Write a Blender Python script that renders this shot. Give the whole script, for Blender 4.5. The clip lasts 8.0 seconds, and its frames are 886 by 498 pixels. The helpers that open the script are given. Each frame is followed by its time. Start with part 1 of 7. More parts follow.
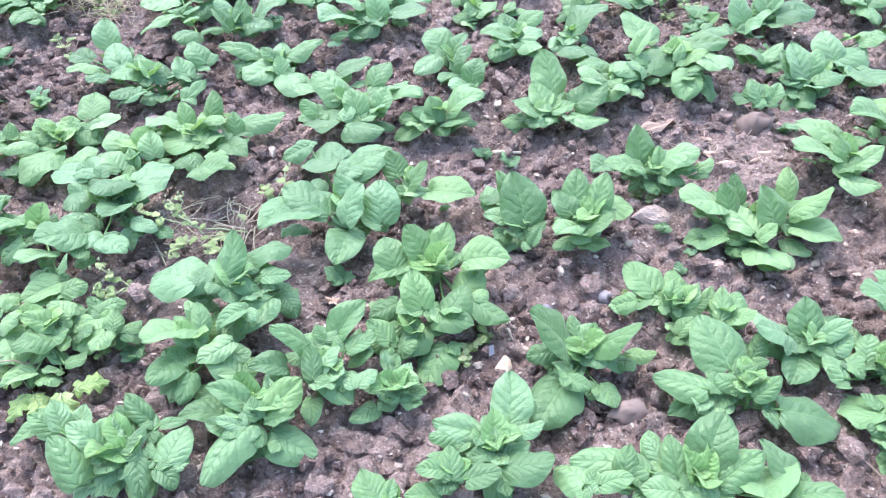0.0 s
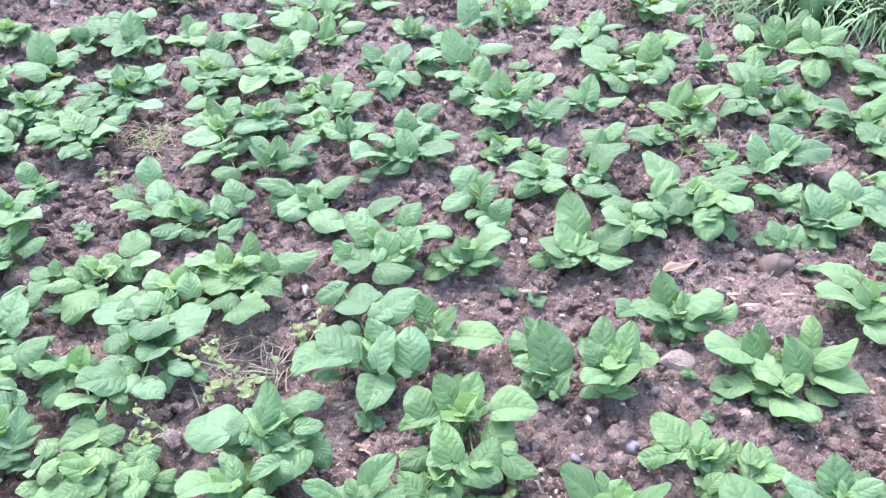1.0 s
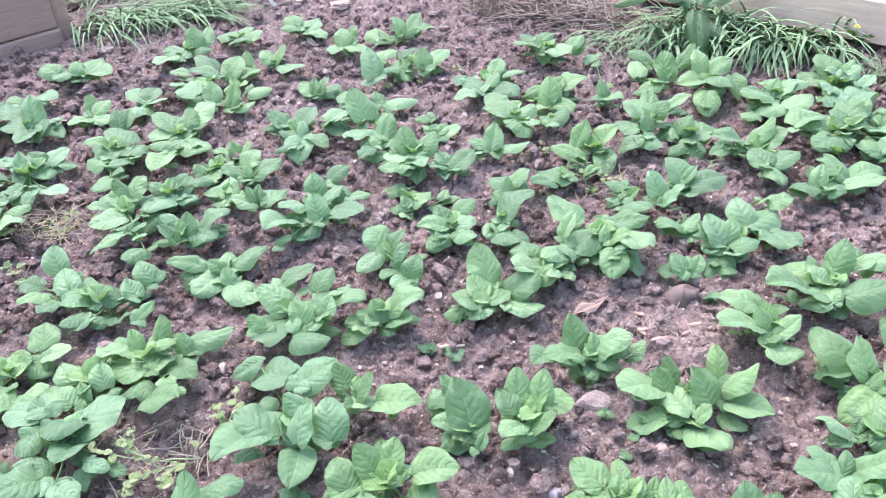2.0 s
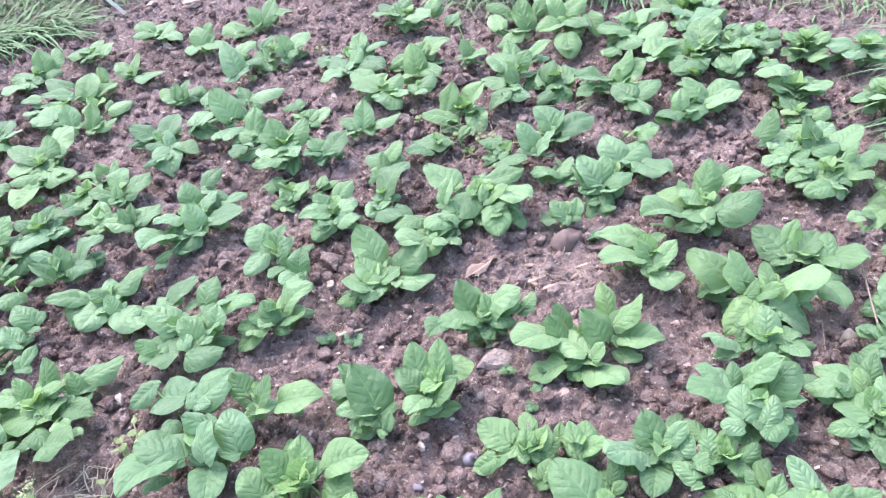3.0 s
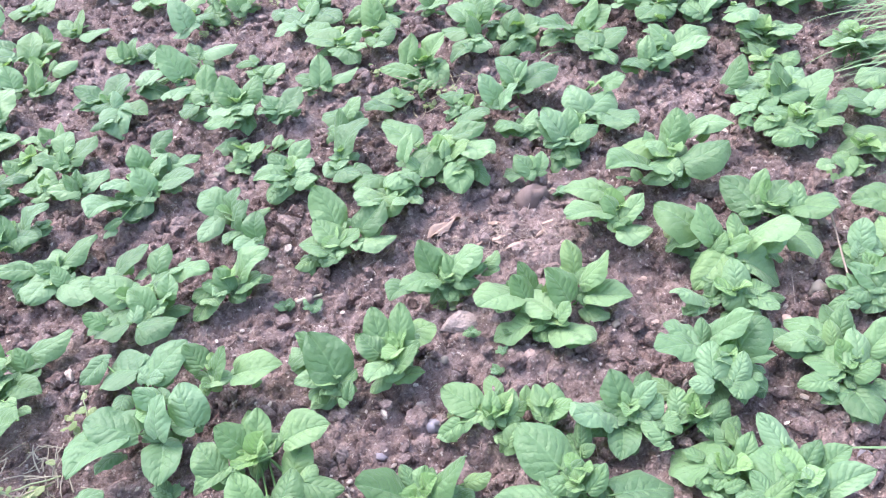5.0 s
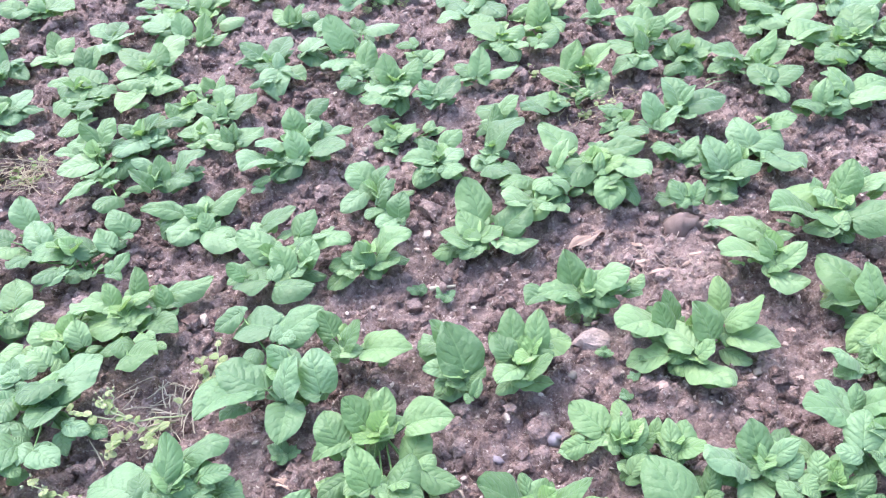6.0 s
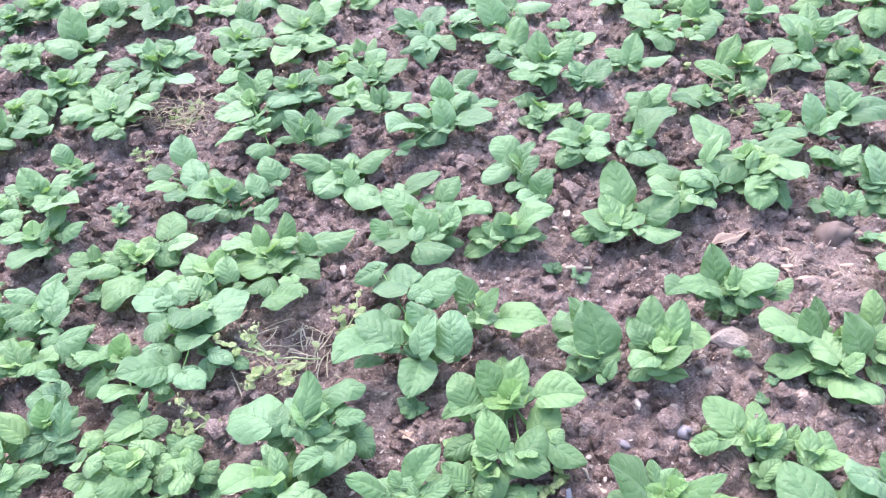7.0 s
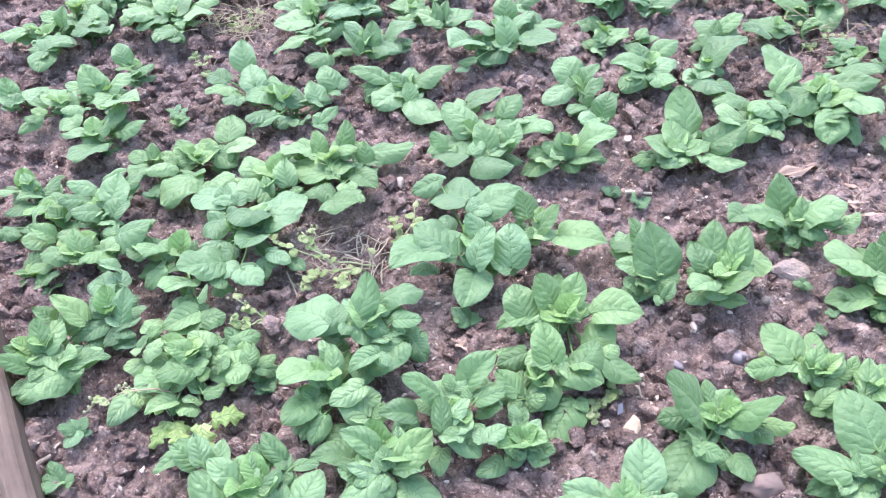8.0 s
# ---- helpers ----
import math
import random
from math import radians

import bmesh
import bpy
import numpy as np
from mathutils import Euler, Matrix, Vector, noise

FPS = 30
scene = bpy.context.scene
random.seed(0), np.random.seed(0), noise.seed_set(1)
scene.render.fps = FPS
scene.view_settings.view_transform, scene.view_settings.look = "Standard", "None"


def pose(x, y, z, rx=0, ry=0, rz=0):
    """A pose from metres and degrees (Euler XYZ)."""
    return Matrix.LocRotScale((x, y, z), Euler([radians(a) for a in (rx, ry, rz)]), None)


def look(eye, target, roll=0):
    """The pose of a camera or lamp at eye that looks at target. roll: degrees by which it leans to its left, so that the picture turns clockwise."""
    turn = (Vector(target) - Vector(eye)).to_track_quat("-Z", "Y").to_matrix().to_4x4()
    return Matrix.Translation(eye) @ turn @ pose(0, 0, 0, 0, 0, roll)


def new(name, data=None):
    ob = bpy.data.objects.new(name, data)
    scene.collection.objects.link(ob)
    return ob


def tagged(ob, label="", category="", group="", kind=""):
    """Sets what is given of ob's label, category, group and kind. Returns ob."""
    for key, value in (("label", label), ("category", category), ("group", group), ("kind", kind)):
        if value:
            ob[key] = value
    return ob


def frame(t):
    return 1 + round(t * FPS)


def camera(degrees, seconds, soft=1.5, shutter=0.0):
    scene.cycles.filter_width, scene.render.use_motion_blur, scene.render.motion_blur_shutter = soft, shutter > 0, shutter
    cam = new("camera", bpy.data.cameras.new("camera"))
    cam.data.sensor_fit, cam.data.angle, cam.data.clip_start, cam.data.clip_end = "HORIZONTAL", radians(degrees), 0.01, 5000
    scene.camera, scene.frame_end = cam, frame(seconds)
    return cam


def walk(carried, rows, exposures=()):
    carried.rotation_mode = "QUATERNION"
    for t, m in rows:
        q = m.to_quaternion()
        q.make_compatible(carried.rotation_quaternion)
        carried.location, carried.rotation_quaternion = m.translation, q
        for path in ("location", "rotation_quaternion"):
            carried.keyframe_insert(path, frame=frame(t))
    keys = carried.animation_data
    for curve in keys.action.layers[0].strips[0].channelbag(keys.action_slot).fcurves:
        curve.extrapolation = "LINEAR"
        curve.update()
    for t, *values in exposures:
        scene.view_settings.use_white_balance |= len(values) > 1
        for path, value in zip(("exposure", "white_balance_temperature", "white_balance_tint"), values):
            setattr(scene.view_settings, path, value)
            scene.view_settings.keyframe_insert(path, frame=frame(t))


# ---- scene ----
cam = camera(56.8, 8.0, soft=1.1)
PATH = [
    (0, (-0.003, 0.033, 1.258), (0.022, 1.458, -0.145), 0.0),
    (0.5, (-0.004, 0.067, 1.326), (0.025, 1.571, 0.008), 0.0),
    (1, (-0.026, 0.086, 1.385), (-0.044, 1.65, 0.139), -0.6),
    (1.5, (-0.01, 0.095, 1.432), (-0.001, 1.708, 0.249), -0.9),
    (2, (0.057, 0.096, 1.446), (0.181, 1.707, 0.268), -3.0),
    (2.2, (0.088, 0.101, 1.455), (0.265, 1.699, 0.265), -4.2),
    (3.3, (0.183, 0.089, 1.442), (0.491, 1.599, 0.166), -11.4),
    (3.5, (0.193, 0.086, 1.43), (0.511, 1.58, 0.14), -12.6),
    (4, (0.245, 0.079, 1.406), (0.61, 1.526, 0.074), -15.0),
    (4.2, (0.271, 0.083, 1.396), (0.653, 1.512, 0.049), -15.4),
    (5.3, (0.175, 0.177, 1.413), (0.434, 1.643, 0.077), -7.4),
    (5.5, (0.15, 0.192, 1.415), (0.361, 1.675, 0.089), -6.3),
    (6, (0.086, 0.194, 1.407), (0.199, 1.691, 0.085), -5.3),
    (6.5, (0.042, 0.181, 1.407), (0.051, 1.685, 0.089), -5.2),
    (7, (-0.027, 0.17, 1.397), (-0.144, 1.657, 0.064), -4.4),
    (7.5, (-0.058, 0.148, 1.369), (-0.242, 1.592, -0.003), -3.5),
    (8, (-0.09, 0.124, 1.341), (-0.279, 1.514, -0.085), -3.3),
]
walk(cam, [(t, look(eye, target, roll)) for t, eye, target, roll in PATH], [(0.0, 2.01, 5600, 9), (0.5, 1.98, 5680, 12), (1.2, 1.96, 5750, 14), (2.0, 1.89, 5800, 16), (3.5, 1.87, 5800, 16), (4.2, 1.86, 5800, 16), (5.5, 1.94, 5800, 16), (6.5, 1.98, 5780, 15), (7.5, 1.98, 5800, 16), (8.0, 1.94, 5780, 15)])

# ---- sky, sun ----
world = bpy.data.worlds.new("overcast_sky")
scene.world = world
world.use_nodes = True
wn = world.node_tree.nodes
sky = wn.new("ShaderNodeTexSky")
sky.sky_type = "NISHITA"
sky.sun_disc = False
sky.sun_elevation = radians(63)
sky.sun_rotation = radians(-26)
sky.air_density, sky.dust_density, sky.ozone_density = 1.6, 4.0, 1.0
wn["Background"].inputs["Strength"].default_value = 0.15
world.node_tree.links.new(sky.outputs["Color"], wn["Background"].inputs["Color"])

sun_data = bpy.data.lights.new("sun", "SUN")
sun_data.energy, sun_data.angle, sun_data.color = 0.85, radians(60), (1.0, 0.97, 0.93)
sun = new("sun", sun_data)
sun.matrix_world = look((-1.6, 4.2, 6.0), (0.0, 1.6, 0.0))


# ---- materials ----
def material(name, rough=0.8, spec=0.3):
    m = bpy.data.materials.new(name)
    m.use_nodes = True
    b = m.node_tree.nodes["Principled BSDF"]
    b.inputs["Roughness"].default_value = rough
    b.inputs["Specular IOR Level"].default_value = spec
    return m, m.node_tree.nodes, m.node_tree.links, b


def noise_node(n, scale, detail=4.0, rough=0.6):
    t = n.new("ShaderNodeTexNoise")
    t.inputs["Scale"].default_value, t.inputs["Detail"].default_value = scale, detail
    t.inputs["Roughness"].default_value = rough
    return t


def ramp_node(n, stops):
    r = n.new("ShaderNodeValToRGB")
    while len(r.color_ramp.elements) < len(stops):
        r.color_ramp.elements.new(0.5)
    for e, (p, c) in zip(r.color_ramp.elements, stops):
        e.position, e.color = p, (*c, 1.0)
    return r


def math_node(n, links, op, a, b=None, c=None):
    m = n.new("ShaderNodeMath")
    m.operation = op
    for i, v in enumerate((a, b, c)):
        if v is None:
            continue
        if isinstance(v, (int, float)):
            m.inputs[i].default_value = v
        else:
            links.new(v, m.inputs[i])
    return m.outputs[0]


def mix_node(n, links, fac, a, b, blend="MIX"):
    m = n.new("ShaderNodeMix")
    m.data_type, m.blend_type = "RGBA", blend
    for sock, v in ((m.inputs[0], fac), (m.inputs[6], a), (m.inputs[7], b)):
        if isinstance(v, (int, float)):
            sock.default_value = v
        elif isinstance(v, tuple):
            sock.default_value = (*v, 1.0)
        else:
            links.new(v, sock)
    return m.outputs[2]


def bump_node(n, links, height, strength, distance, base=None):
    b = n.new("ShaderNodeBump")
    b.inputs["Strength"].default_value, b.inputs["Distance"].default_value = strength, distance
    links.new(height, b.inputs["Height"])
    if base is not None:
        links.new(base, b.inputs["Normal"])
    return b.outputs["Normal"]


def world_coords(n):
    return n.new("ShaderNodeNewGeometry").outputs["Position"]


def leaf_material(name, dark, mid, pale, rib=(0.22, 0.36, 0.16)):
    """Matt, quilted leaf: side veins sunk in, lobes between them puffed up, midrib paler, light shining through."""
    m, n, links, b = material(name, 0.44, 0.42)
    b.inputs["Sheen Weight"].default_value, b.inputs["Sheen Roughness"].default_value = 0.18, 0.5
    uv = n.new("ShaderNodeUVMap")
    uv.uv_map = "leaf"
    sep = n.new("ShaderNodeSeparateXYZ")
    links.new(uv.outputs[0], sep.inputs[0])
    v = math_node(n, links, "ABSOLUTE", sep.outputs[1])
    warp = noise_node(n, 38.0, 3.0)
    links.new(world_coords(n), warp.inputs["Vector"])
    u = math_node(n, links, "MULTIPLY_ADD", math_node(n, links, "SUBTRACT", warp.outputs[0], 0.5), 0.22, sep.outputs[0])
    # the two sides' veins leave the midrib by turns
    u = math_node(n, links, "MULTIPLY_ADD", math_node(n, links, "GREATER_THAN", sep.outputs[1], 0.0), 0.05, u)
    # side veins leave the midrib at a slant, bending forward
    bend = math_node(n, links, "MULTIPLY", math_node(n, links, "POWER", v, 1.2), 0.36)
    s = math_node(n, links, "ABSOLUTE", math_node(n, links, "SINE", math_node(n, links, "MULTIPLY", math_node(n, links, "SUBTRACT", u, bend), math.pi * 5.4)))
    puff = math_node(n, links, "POWER", s, 0.6)
    vein = math_node(n, links, "SUBTRACT", 1.0, math_node(n, links, "MINIMUM", math_node(n, links, "MULTIPLY", s, 2.2), 1.0))
    fade = math_node(n, links, "SUBTRACT", 1.0, math_node(n, links, "MULTIPLY", math_node(n, links, "POWER", v, 2.0), 0.75))
    vein = math_node(n, links, "MULTIPLY", vein, fade)
    midrib = math_node(n, links, "SUBTRACT", 1.0, math_node(n, links, "SMOOTH_MIN", math_node(n, links, "MULTIPLY", v, 14.0), 1.0, 0.2))
    info = n.new("ShaderNodeObjectInfo")
    tone = ramp_node(n, [(0.0, dark), (0.5, mid), (1.0, pale)])
    links.new(info.outputs["Random"], tone.inputs[0])
    blotch = noise_node(n, 26.0, 3.0)
    links.new(world_coords(n), blotch.inputs["Vector"])
    plant = mix_node(n, links, 1.0, tone.outputs[0], info.outputs["Color"], "MULTIPLY")
    col = mix_node(n, links, math_node(n, links, "MULTIPLY", blotch.outputs[0], 0.40), plant, pale)
    col = mix_node(n, links, math_node(n, links, "MULTIPLY", vein, 0.19), col, dark)
    col = mix_node(n, links, math_node(n, links, "MULTIPLY", midrib, 0.55), col, rib)
    fine = noise_node(n, 420.0, 2.0)
    links.new(world_coords(n), fine.inputs["Vector"])
    col = mix_node(n, links, math_node(n, links, "MULTIPLY", fine.outputs[0], 0.18), col, (0.05, 0.12, 0.04))
    links.new(col, b.inputs["Base Color"])
    net = n.new("ShaderNodeTexVoronoi")
    net.inputs["Scale"].default_value = 130.0
    links.new(world_coords(n), net.inputs["Vector"])
    h = math_node(n, links, "MULTIPLY_ADD", net.outputs["Distance"], -0.35, math_node(n, links, "MULTIPLY", fine.outputs[0], 0.15))
    pucker = noise_node(n, 85.0, 2.0, 0.5)
    links.new(world_coords(n), pucker.inputs["Vector"])
    h = math_node(n, links, "MULTIPLY_ADD", pucker.outputs[0], 1.3, h)
    h = math_node(n, links, "MULTIPLY_ADD", math_node(n, links, "MULTIPLY", puff, fade), 0.68, h)
    h = math_node(n, links, "MULTIPLY_ADD", midrib, -0.5, h)
    links.new(bump_node(n, links, h, 0.8, 0.0028), b.inputs["Normal"])
    tr = n.new("ShaderNodeBsdfTranslucent")
    links.new(mix_node(n, links, 0.5, col, (0.26, 0.44, 0.04)), tr.inputs["Color"])
    mx = n.new("ShaderNodeMixShader")
    mx.inputs[0].default_value = 0.30
    links.new(b.outputs[0], mx.inputs[1])
    links.new(tr.outputs[0], mx.inputs[2])
    links.new(mx.outputs[0], n["Material Output"].inputs[0])
    return m


LEAF = leaf_material("potato_leaf", (0.068, 0.139, 0.050), (0.153, 0.262, 0.101), (0.256, 0.374, 0.183))
YOUNG = leaf_material("potato_leaf_young", (0.135, 0.250, 0.070), (0.200, 0.330, 0.108), (0.275, 0.400, 0.165))
WEED = leaf_material("weed_leaf", (0.20, 0.28, 0.085), (0.31, 0.38, 0.14), (0.45, 0.48, 0.24))
DOCK = leaf_material("dock_leaf", (0.026, 0.068, 0.018), (0.044, 0.098, 0.028), (0.085, 0.150, 0.055))
YELLOW = leaf_material("yellowed_leaf", (0.22, 0.33, 0.09), (0.31, 0.41, 0.13), (0.40, 0.48, 0.18))


def plain_material(name, a, b2, scale=60.0, rough=0.85, bump=0.3, dist=0.002, spec=0.25):
    m, n, links, b = material(name, rough, spec)
    t1, t2 = noise_node(n, scale, 5.0), noise_node(n, scale * 0.12, 3.0)
    pos = world_coords(n)
    links.new(pos, t1.inputs["Vector"])
    links.new(pos, t2.inputs["Vector"])
    info = n.new("ShaderNodeObjectInfo")
    isl = n.new("ShaderNodeNewGeometry").outputs["Random Per Island"]
    f = math_node(n, links, "MULTIPLY_ADD", t1.outputs[0], 0.7, math_node(n, links, "MULTIPLY_ADD", t2.outputs[0], 0.5, -0.25))
    f = math_node(n, links, "MULTIPLY_ADD", math_node(n, links, "ADD", info.outputs["Random"], isl), 0.25, math_node(n, links, "SUBTRACT", f, 0.1))
    r = ramp_node(n, [(0.15, a), (0.85, b2)])
    links.new(f, r.inputs[0])
    links.new(r.outputs[0], b.inputs["Base Color"])
    links.new(bump_node(n, links, t1.outputs[0], bump, dist), b.inputs["Normal"])
    return m


STEM = plain_material("plant_stem", (0.09, 0.17, 0.055), (0.18, 0.28, 0.10), 90.0, 0.6, 0.2)
STRAW = plain_material("dry_straw", (0.16, 0.115, 0.092), (0.48, 0.37, 0.31), 120.0, 0.85)
FADED = plain_material("faded_stalk", (0.25, 0.20, 0.12), (0.50, 0.42, 0.30), 90.0, 0.8, 0.2)
WEEDSTALK = plain_material("weed_stalk", (0.24, 0.27, 0.14), (0.46, 0.48, 0.28), 90.0, 0.8, 0.2)
BUD = plain_material("pale_bud", (0.24, 0.27, 0.13), (0.44, 0.43, 0.27), 120.0, 0.85, 0.4)
BLEACHED = plain_material("bleached_straw", (0.30, 0.25, 0.185), (0.56, 0.48, 0.37), 120.0, 0.85)
GRASS = plain_material("grass_blade", (0.125, 0.195, 0.090), (0.22, 0.31, 0.155), 40.0, 0.7, 0.1, spec=0.2)
GRASS_PALE = plain_material("pale_grass_blade", (0.14, 0.215, 0.105), (0.235, 0.32, 0.17), 40.0, 0.7, 0.1, spec=0.2)
STONE = plain_material("field_stone", (0.20, 0.16, 0.13), (0.36, 0.30, 0.25), 70.0, 0.85, 0.6)
STONE_PALE = plain_material("pale_flint", (0.28, 0.21, 0.175), (0.52, 0.42, 0.36), 70.0, 0.7, 0.4)
PINK = plain_material("pinkish_stone", (0.34, 0.22, 0.18), (0.55, 0.40, 0.34), 70.0, 0.85, 0.5)
ORANGE = plain_material("pale_orange_stone", (0.50, 0.33, 0.22), (0.66, 0.50, 0.38), 70.0, 0.85, 0.5)
GREY = plain_material("grey_violet_stone", (0.17, 0.14, 0.155), (0.36, 0.315, 0.335), 60.0, 0.8, 0.6)
STONE_RED = plain_material("reddish_stone", (0.14, 0.097, 0.085), (0.27, 0.195, 0.175), 60.0, 0.9, 0.5)
BRICK = plain_material("brick_shard", (0.36, 0.10, 0.05), (0.48, 0.18, 0.10), 90.0, 0.9, 0.5)
DEADLEAF = plain_material("dead_leaf", (0.25, 0.165, 0.125), (0.45, 0.32, 0.255), 90.0, 0.85, 0.4)
PINKSOIL = plain_material("pinkish_clod", (0.14, 0.095, 0.085), (0.44, 0.34, 0.31), 190.0, 0.95, 0.9, 0.006)
CHIP = plain_material("pale_chips", (0.17, 0.125, 0.105), (0.66, 0.55, 0.48), 200.0, 0.85, 0.2)
PETAL = plain_material("yellow_petal", (0.70, 0.52, 0.02), (0.85, 0.70, 0.06), 200.0, 0.6)
SLATE = plain_material("blue_glass_shard", (0.09, 0.09, 0.115), (0.19, 0.19, 0.225), 60.0, 0.25, 0.2)
LABELW = plain_material("white_plastic", (0.74, 0.68, 0.60), (0.84, 0.79, 0.72), 20.0, 0.5, 0.1)
PIPE = plain_material("dark_pipe", (0.05, 0.04, 0.04), (0.10, 0.08, 0.08), 40.0, 0.5, 0.2)


def soil_material():
    m, n, links, b = material("soil", 0.95, 0.15)
    b.inputs["Sheen Weight"].default_value, b.inputs["Sheen Roughness"].default_value = 0.04, 0.5
    pos = world_coords(n)
    big, mid, fine, speck = noise_node(n, 2.2, 3.0), noise_node(n, 26.0, 6.0, 0.7), noise_node(n, 190.0, 5.0, 0.75), noise_node(n, 95.0, 2.0)
    crumb = n.new("ShaderNodeTexVoronoi")
    crumb.feature, crumb.inputs["Scale"].default_value = "F1", 62.0
    grit = n.new("ShaderNodeTexVoronoi")
    grit.feature, grit.inputs["Scale"].default_value = "F1", 230.0
    bent = n.new("ShaderNodeVectorMath")
    bent.operation = "MULTIPLY_ADD"
    links.new(mid.outputs["Color"], bent.inputs[0])
    bent.inputs[1].default_value = (0.02, 0.02, 0.02)
    links.new(pos, bent.inputs[2])
    for t in (big, mid, fine, speck):
        links.new(pos, t.inputs["Vector"])
    links.new(bent.outputs[0], crumb.inputs["Vector"])
    links.new(bent.outputs[0], grit.inputs["Vector"])
    isl = n.new("ShaderNodeNewGeometry").outputs["Random Per Island"]
    f = math_node(n, links, "MULTIPLY_ADD", mid.outputs[0], 0.6, math_node(n, links, "MULTIPLY_ADD", fine.outputs[0], 0.40, math_node(n, links, "MULTIPLY_ADD", big.outputs[0], 0.3, -0.185)))
    f = math_node(n, links, "MULTIPLY_ADD", isl, 0.14, f)
    r = ramp_node(n, [(0.24, (0.040, 0.024, 0.022)), (0.46, (0.134, 0.086, 0.076)), (0.68, (0.345, 0.250, 0.228))])
    links.new(f, r.inputs[0])
    # bits of chalk and straw too small to pick out
    sp = ramp_node(n, [(0.62, (0.0, 0.0, 0.0)), (0.68, (1.0, 1.0, 1.0))])
    links.new(speck.outputs[0], sp.inputs[0])
    col = mix_node(n, links, math_node(n, links, "MULTIPLY", sp.outputs[0], 0.7), r.outputs[0], (0.44, 0.37, 0.33))
    # rough grass beyond the bed
    sides = []
    for axis, middle, reach in (((0.81, 0.59, 0.0), 1.65, 2.12), ((0.59, -0.81, 0.0), -1.95, 2.60)):
        dot = n.new("ShaderNodeVectorMath")
        dot.operation = "DOT_PRODUCT"
        links.new(pos, dot.inputs[0])
        dot.inputs[1].default_value = axis
        sides.append(math_node(n, links, "SUBTRACT", math_node(n, links, "ABSOLUTE", math_node(n, links, "SUBTRACT", dot.outputs["Value"], middle)), reach))
    away = math_node(n, links, "MULTIPLY", math_node(n, links, "MAXIMUM", sides[0], sides[1]), 5.0)
    sward = ramp_node(n, [(0.3, (0.045, 0.075, 0.025)), (0.55, (0.09, 0.125, 0.045)), (0.75, (0.16, 0.17, 0.08))])
    links.new(math_node(n, links, "MULTIPLY_ADD", big.outputs[0], 0.7, math_node(n, links, "MULTIPLY_ADD", fine.outputs[0], 0.5, math_node(n, links, "MULTIPLY_ADD", mid.outputs[0], 0.5, -0.35))), sward.inputs[0])
    edge = math_node(n, links, "MULTIPLY_ADD", mid.outputs[0], 1.6, math_node(n, links, "SUBTRACT", away, 0.8))
    edge = math_node(n, links, "MINIMUM", math_node(n, links, "MAXIMUM", edge, 0.0), 1.0)
    col = mix_node(n, links, edge, col, sward.outputs[0])
    links.new(col, b.inputs["Base Color"])
    nb = bump_node(n, links, math_node(n, links, "MULTIPLY", crumb.outputs["Distance"], -1.0), 1.0, 0.012)
    nb = bump_node(n, links, math_node(n, links, "MULTIPLY", grit.outputs["Distance"], -1.0), 0.7, 0.004, nb)
    nb = bump_node(n, links, mid.outputs[0], 0.7, 0.012, nb)
    links.new(bump_node(n, links, fine.outputs[0], 0.7, 0.0025, nb), b.inputs["Normal"])
    return m


SOIL = soil_material()


def timber_material(name, dark, mid, pale):
    m, n, links, b = material(name, 0.85, 0.2)
    tc = n.new("ShaderNodeTexCoord")
    mp = n.new("ShaderNodeMapping")
    mp.inputs["Scale"].default_value = (1.0, 14.0, 14.0)
    links.new(tc.outputs["Object"], mp.inputs[0])
    grain, stain, knot = noise_node(n, 3.5, 6.0, 0.65), noise_node(n, 2.5, 3.0), noise_node(n, 45.0, 3.0)
    links.new(mp.outputs[0], grain.inputs["Vector"])
    links.new(tc.outputs["Object"], stain.inputs["Vector"])
    links.new(tc.outputs["Object"], knot.inputs["Vector"])
    f = math_node(n, links, "MULTIPLY_ADD", grain.outputs[0], 0.6, math_node(n, links, "MULTIPLY", stain.outputs[0], 0.4))
    f = math_node(n, links, "MULTIPLY_ADD", knot.outputs[0], 0.16, math_node(n, links, "SUBTRACT", f, 0.08))
    r = ramp_node(n, [(0.3, dark), (0.52, mid), (0.72, pale)])
    links.new(f, r.inputs[0])
    links.new(r.outputs[0], b.inputs["Base Color"])
    links.new(bump_node(n, links, grain.outputs[0], 0.7, 0.005), b.inputs["Normal"])
    return m


TIMBER = timber_material("pale_timber", (0.46, 0.33, 0.255), (0.62, 0.46, 0.365), (0.72, 0.56, 0.46))
TIMBER_DARK = timber_material("weathered_timber", (0.235, 0.155, 0.120), (0.335, 0.230, 0.182), (0.40, 0.29, 0.235))
# darkest timber tone, for the near side board and under the sleeper
TIMBER_DARKEST = timber_material("darkest_timber", (0.07, 0.050, 0.042), (0.135, 0.098, 0.082), (0.20, 0.155, 0.130))


# ---- building helpers ----
def mesh_object(name, verts, faces, mat, parent=None, label="", smooth=True, uvs=None):
    me = bpy.data.meshes.new(name)
    me.from_pydata([tuple(v) for v in verts], [], faces)
    me.materials.append(mat)
    if smooth:
        me.polygons.foreach_set("use_smooth", [True] * len(me.polygons))
    if uvs is not None:
        layer = me.uv_layers.new(name="leaf")
        for loop in me.loops:
            layer.data[loop.index].uv = uvs[loop.vertex_index]
    ob = new(name, me)
    if parent:
        ob.parent = parent
    if label:
        ob["label"] = label
    return ob


def hash2(ix, iy, seed):
    h = np.sin(ix * 127.1 + iy * 311.7 + seed * 74.7) * 43758.5453
    return h - np.floor(h)


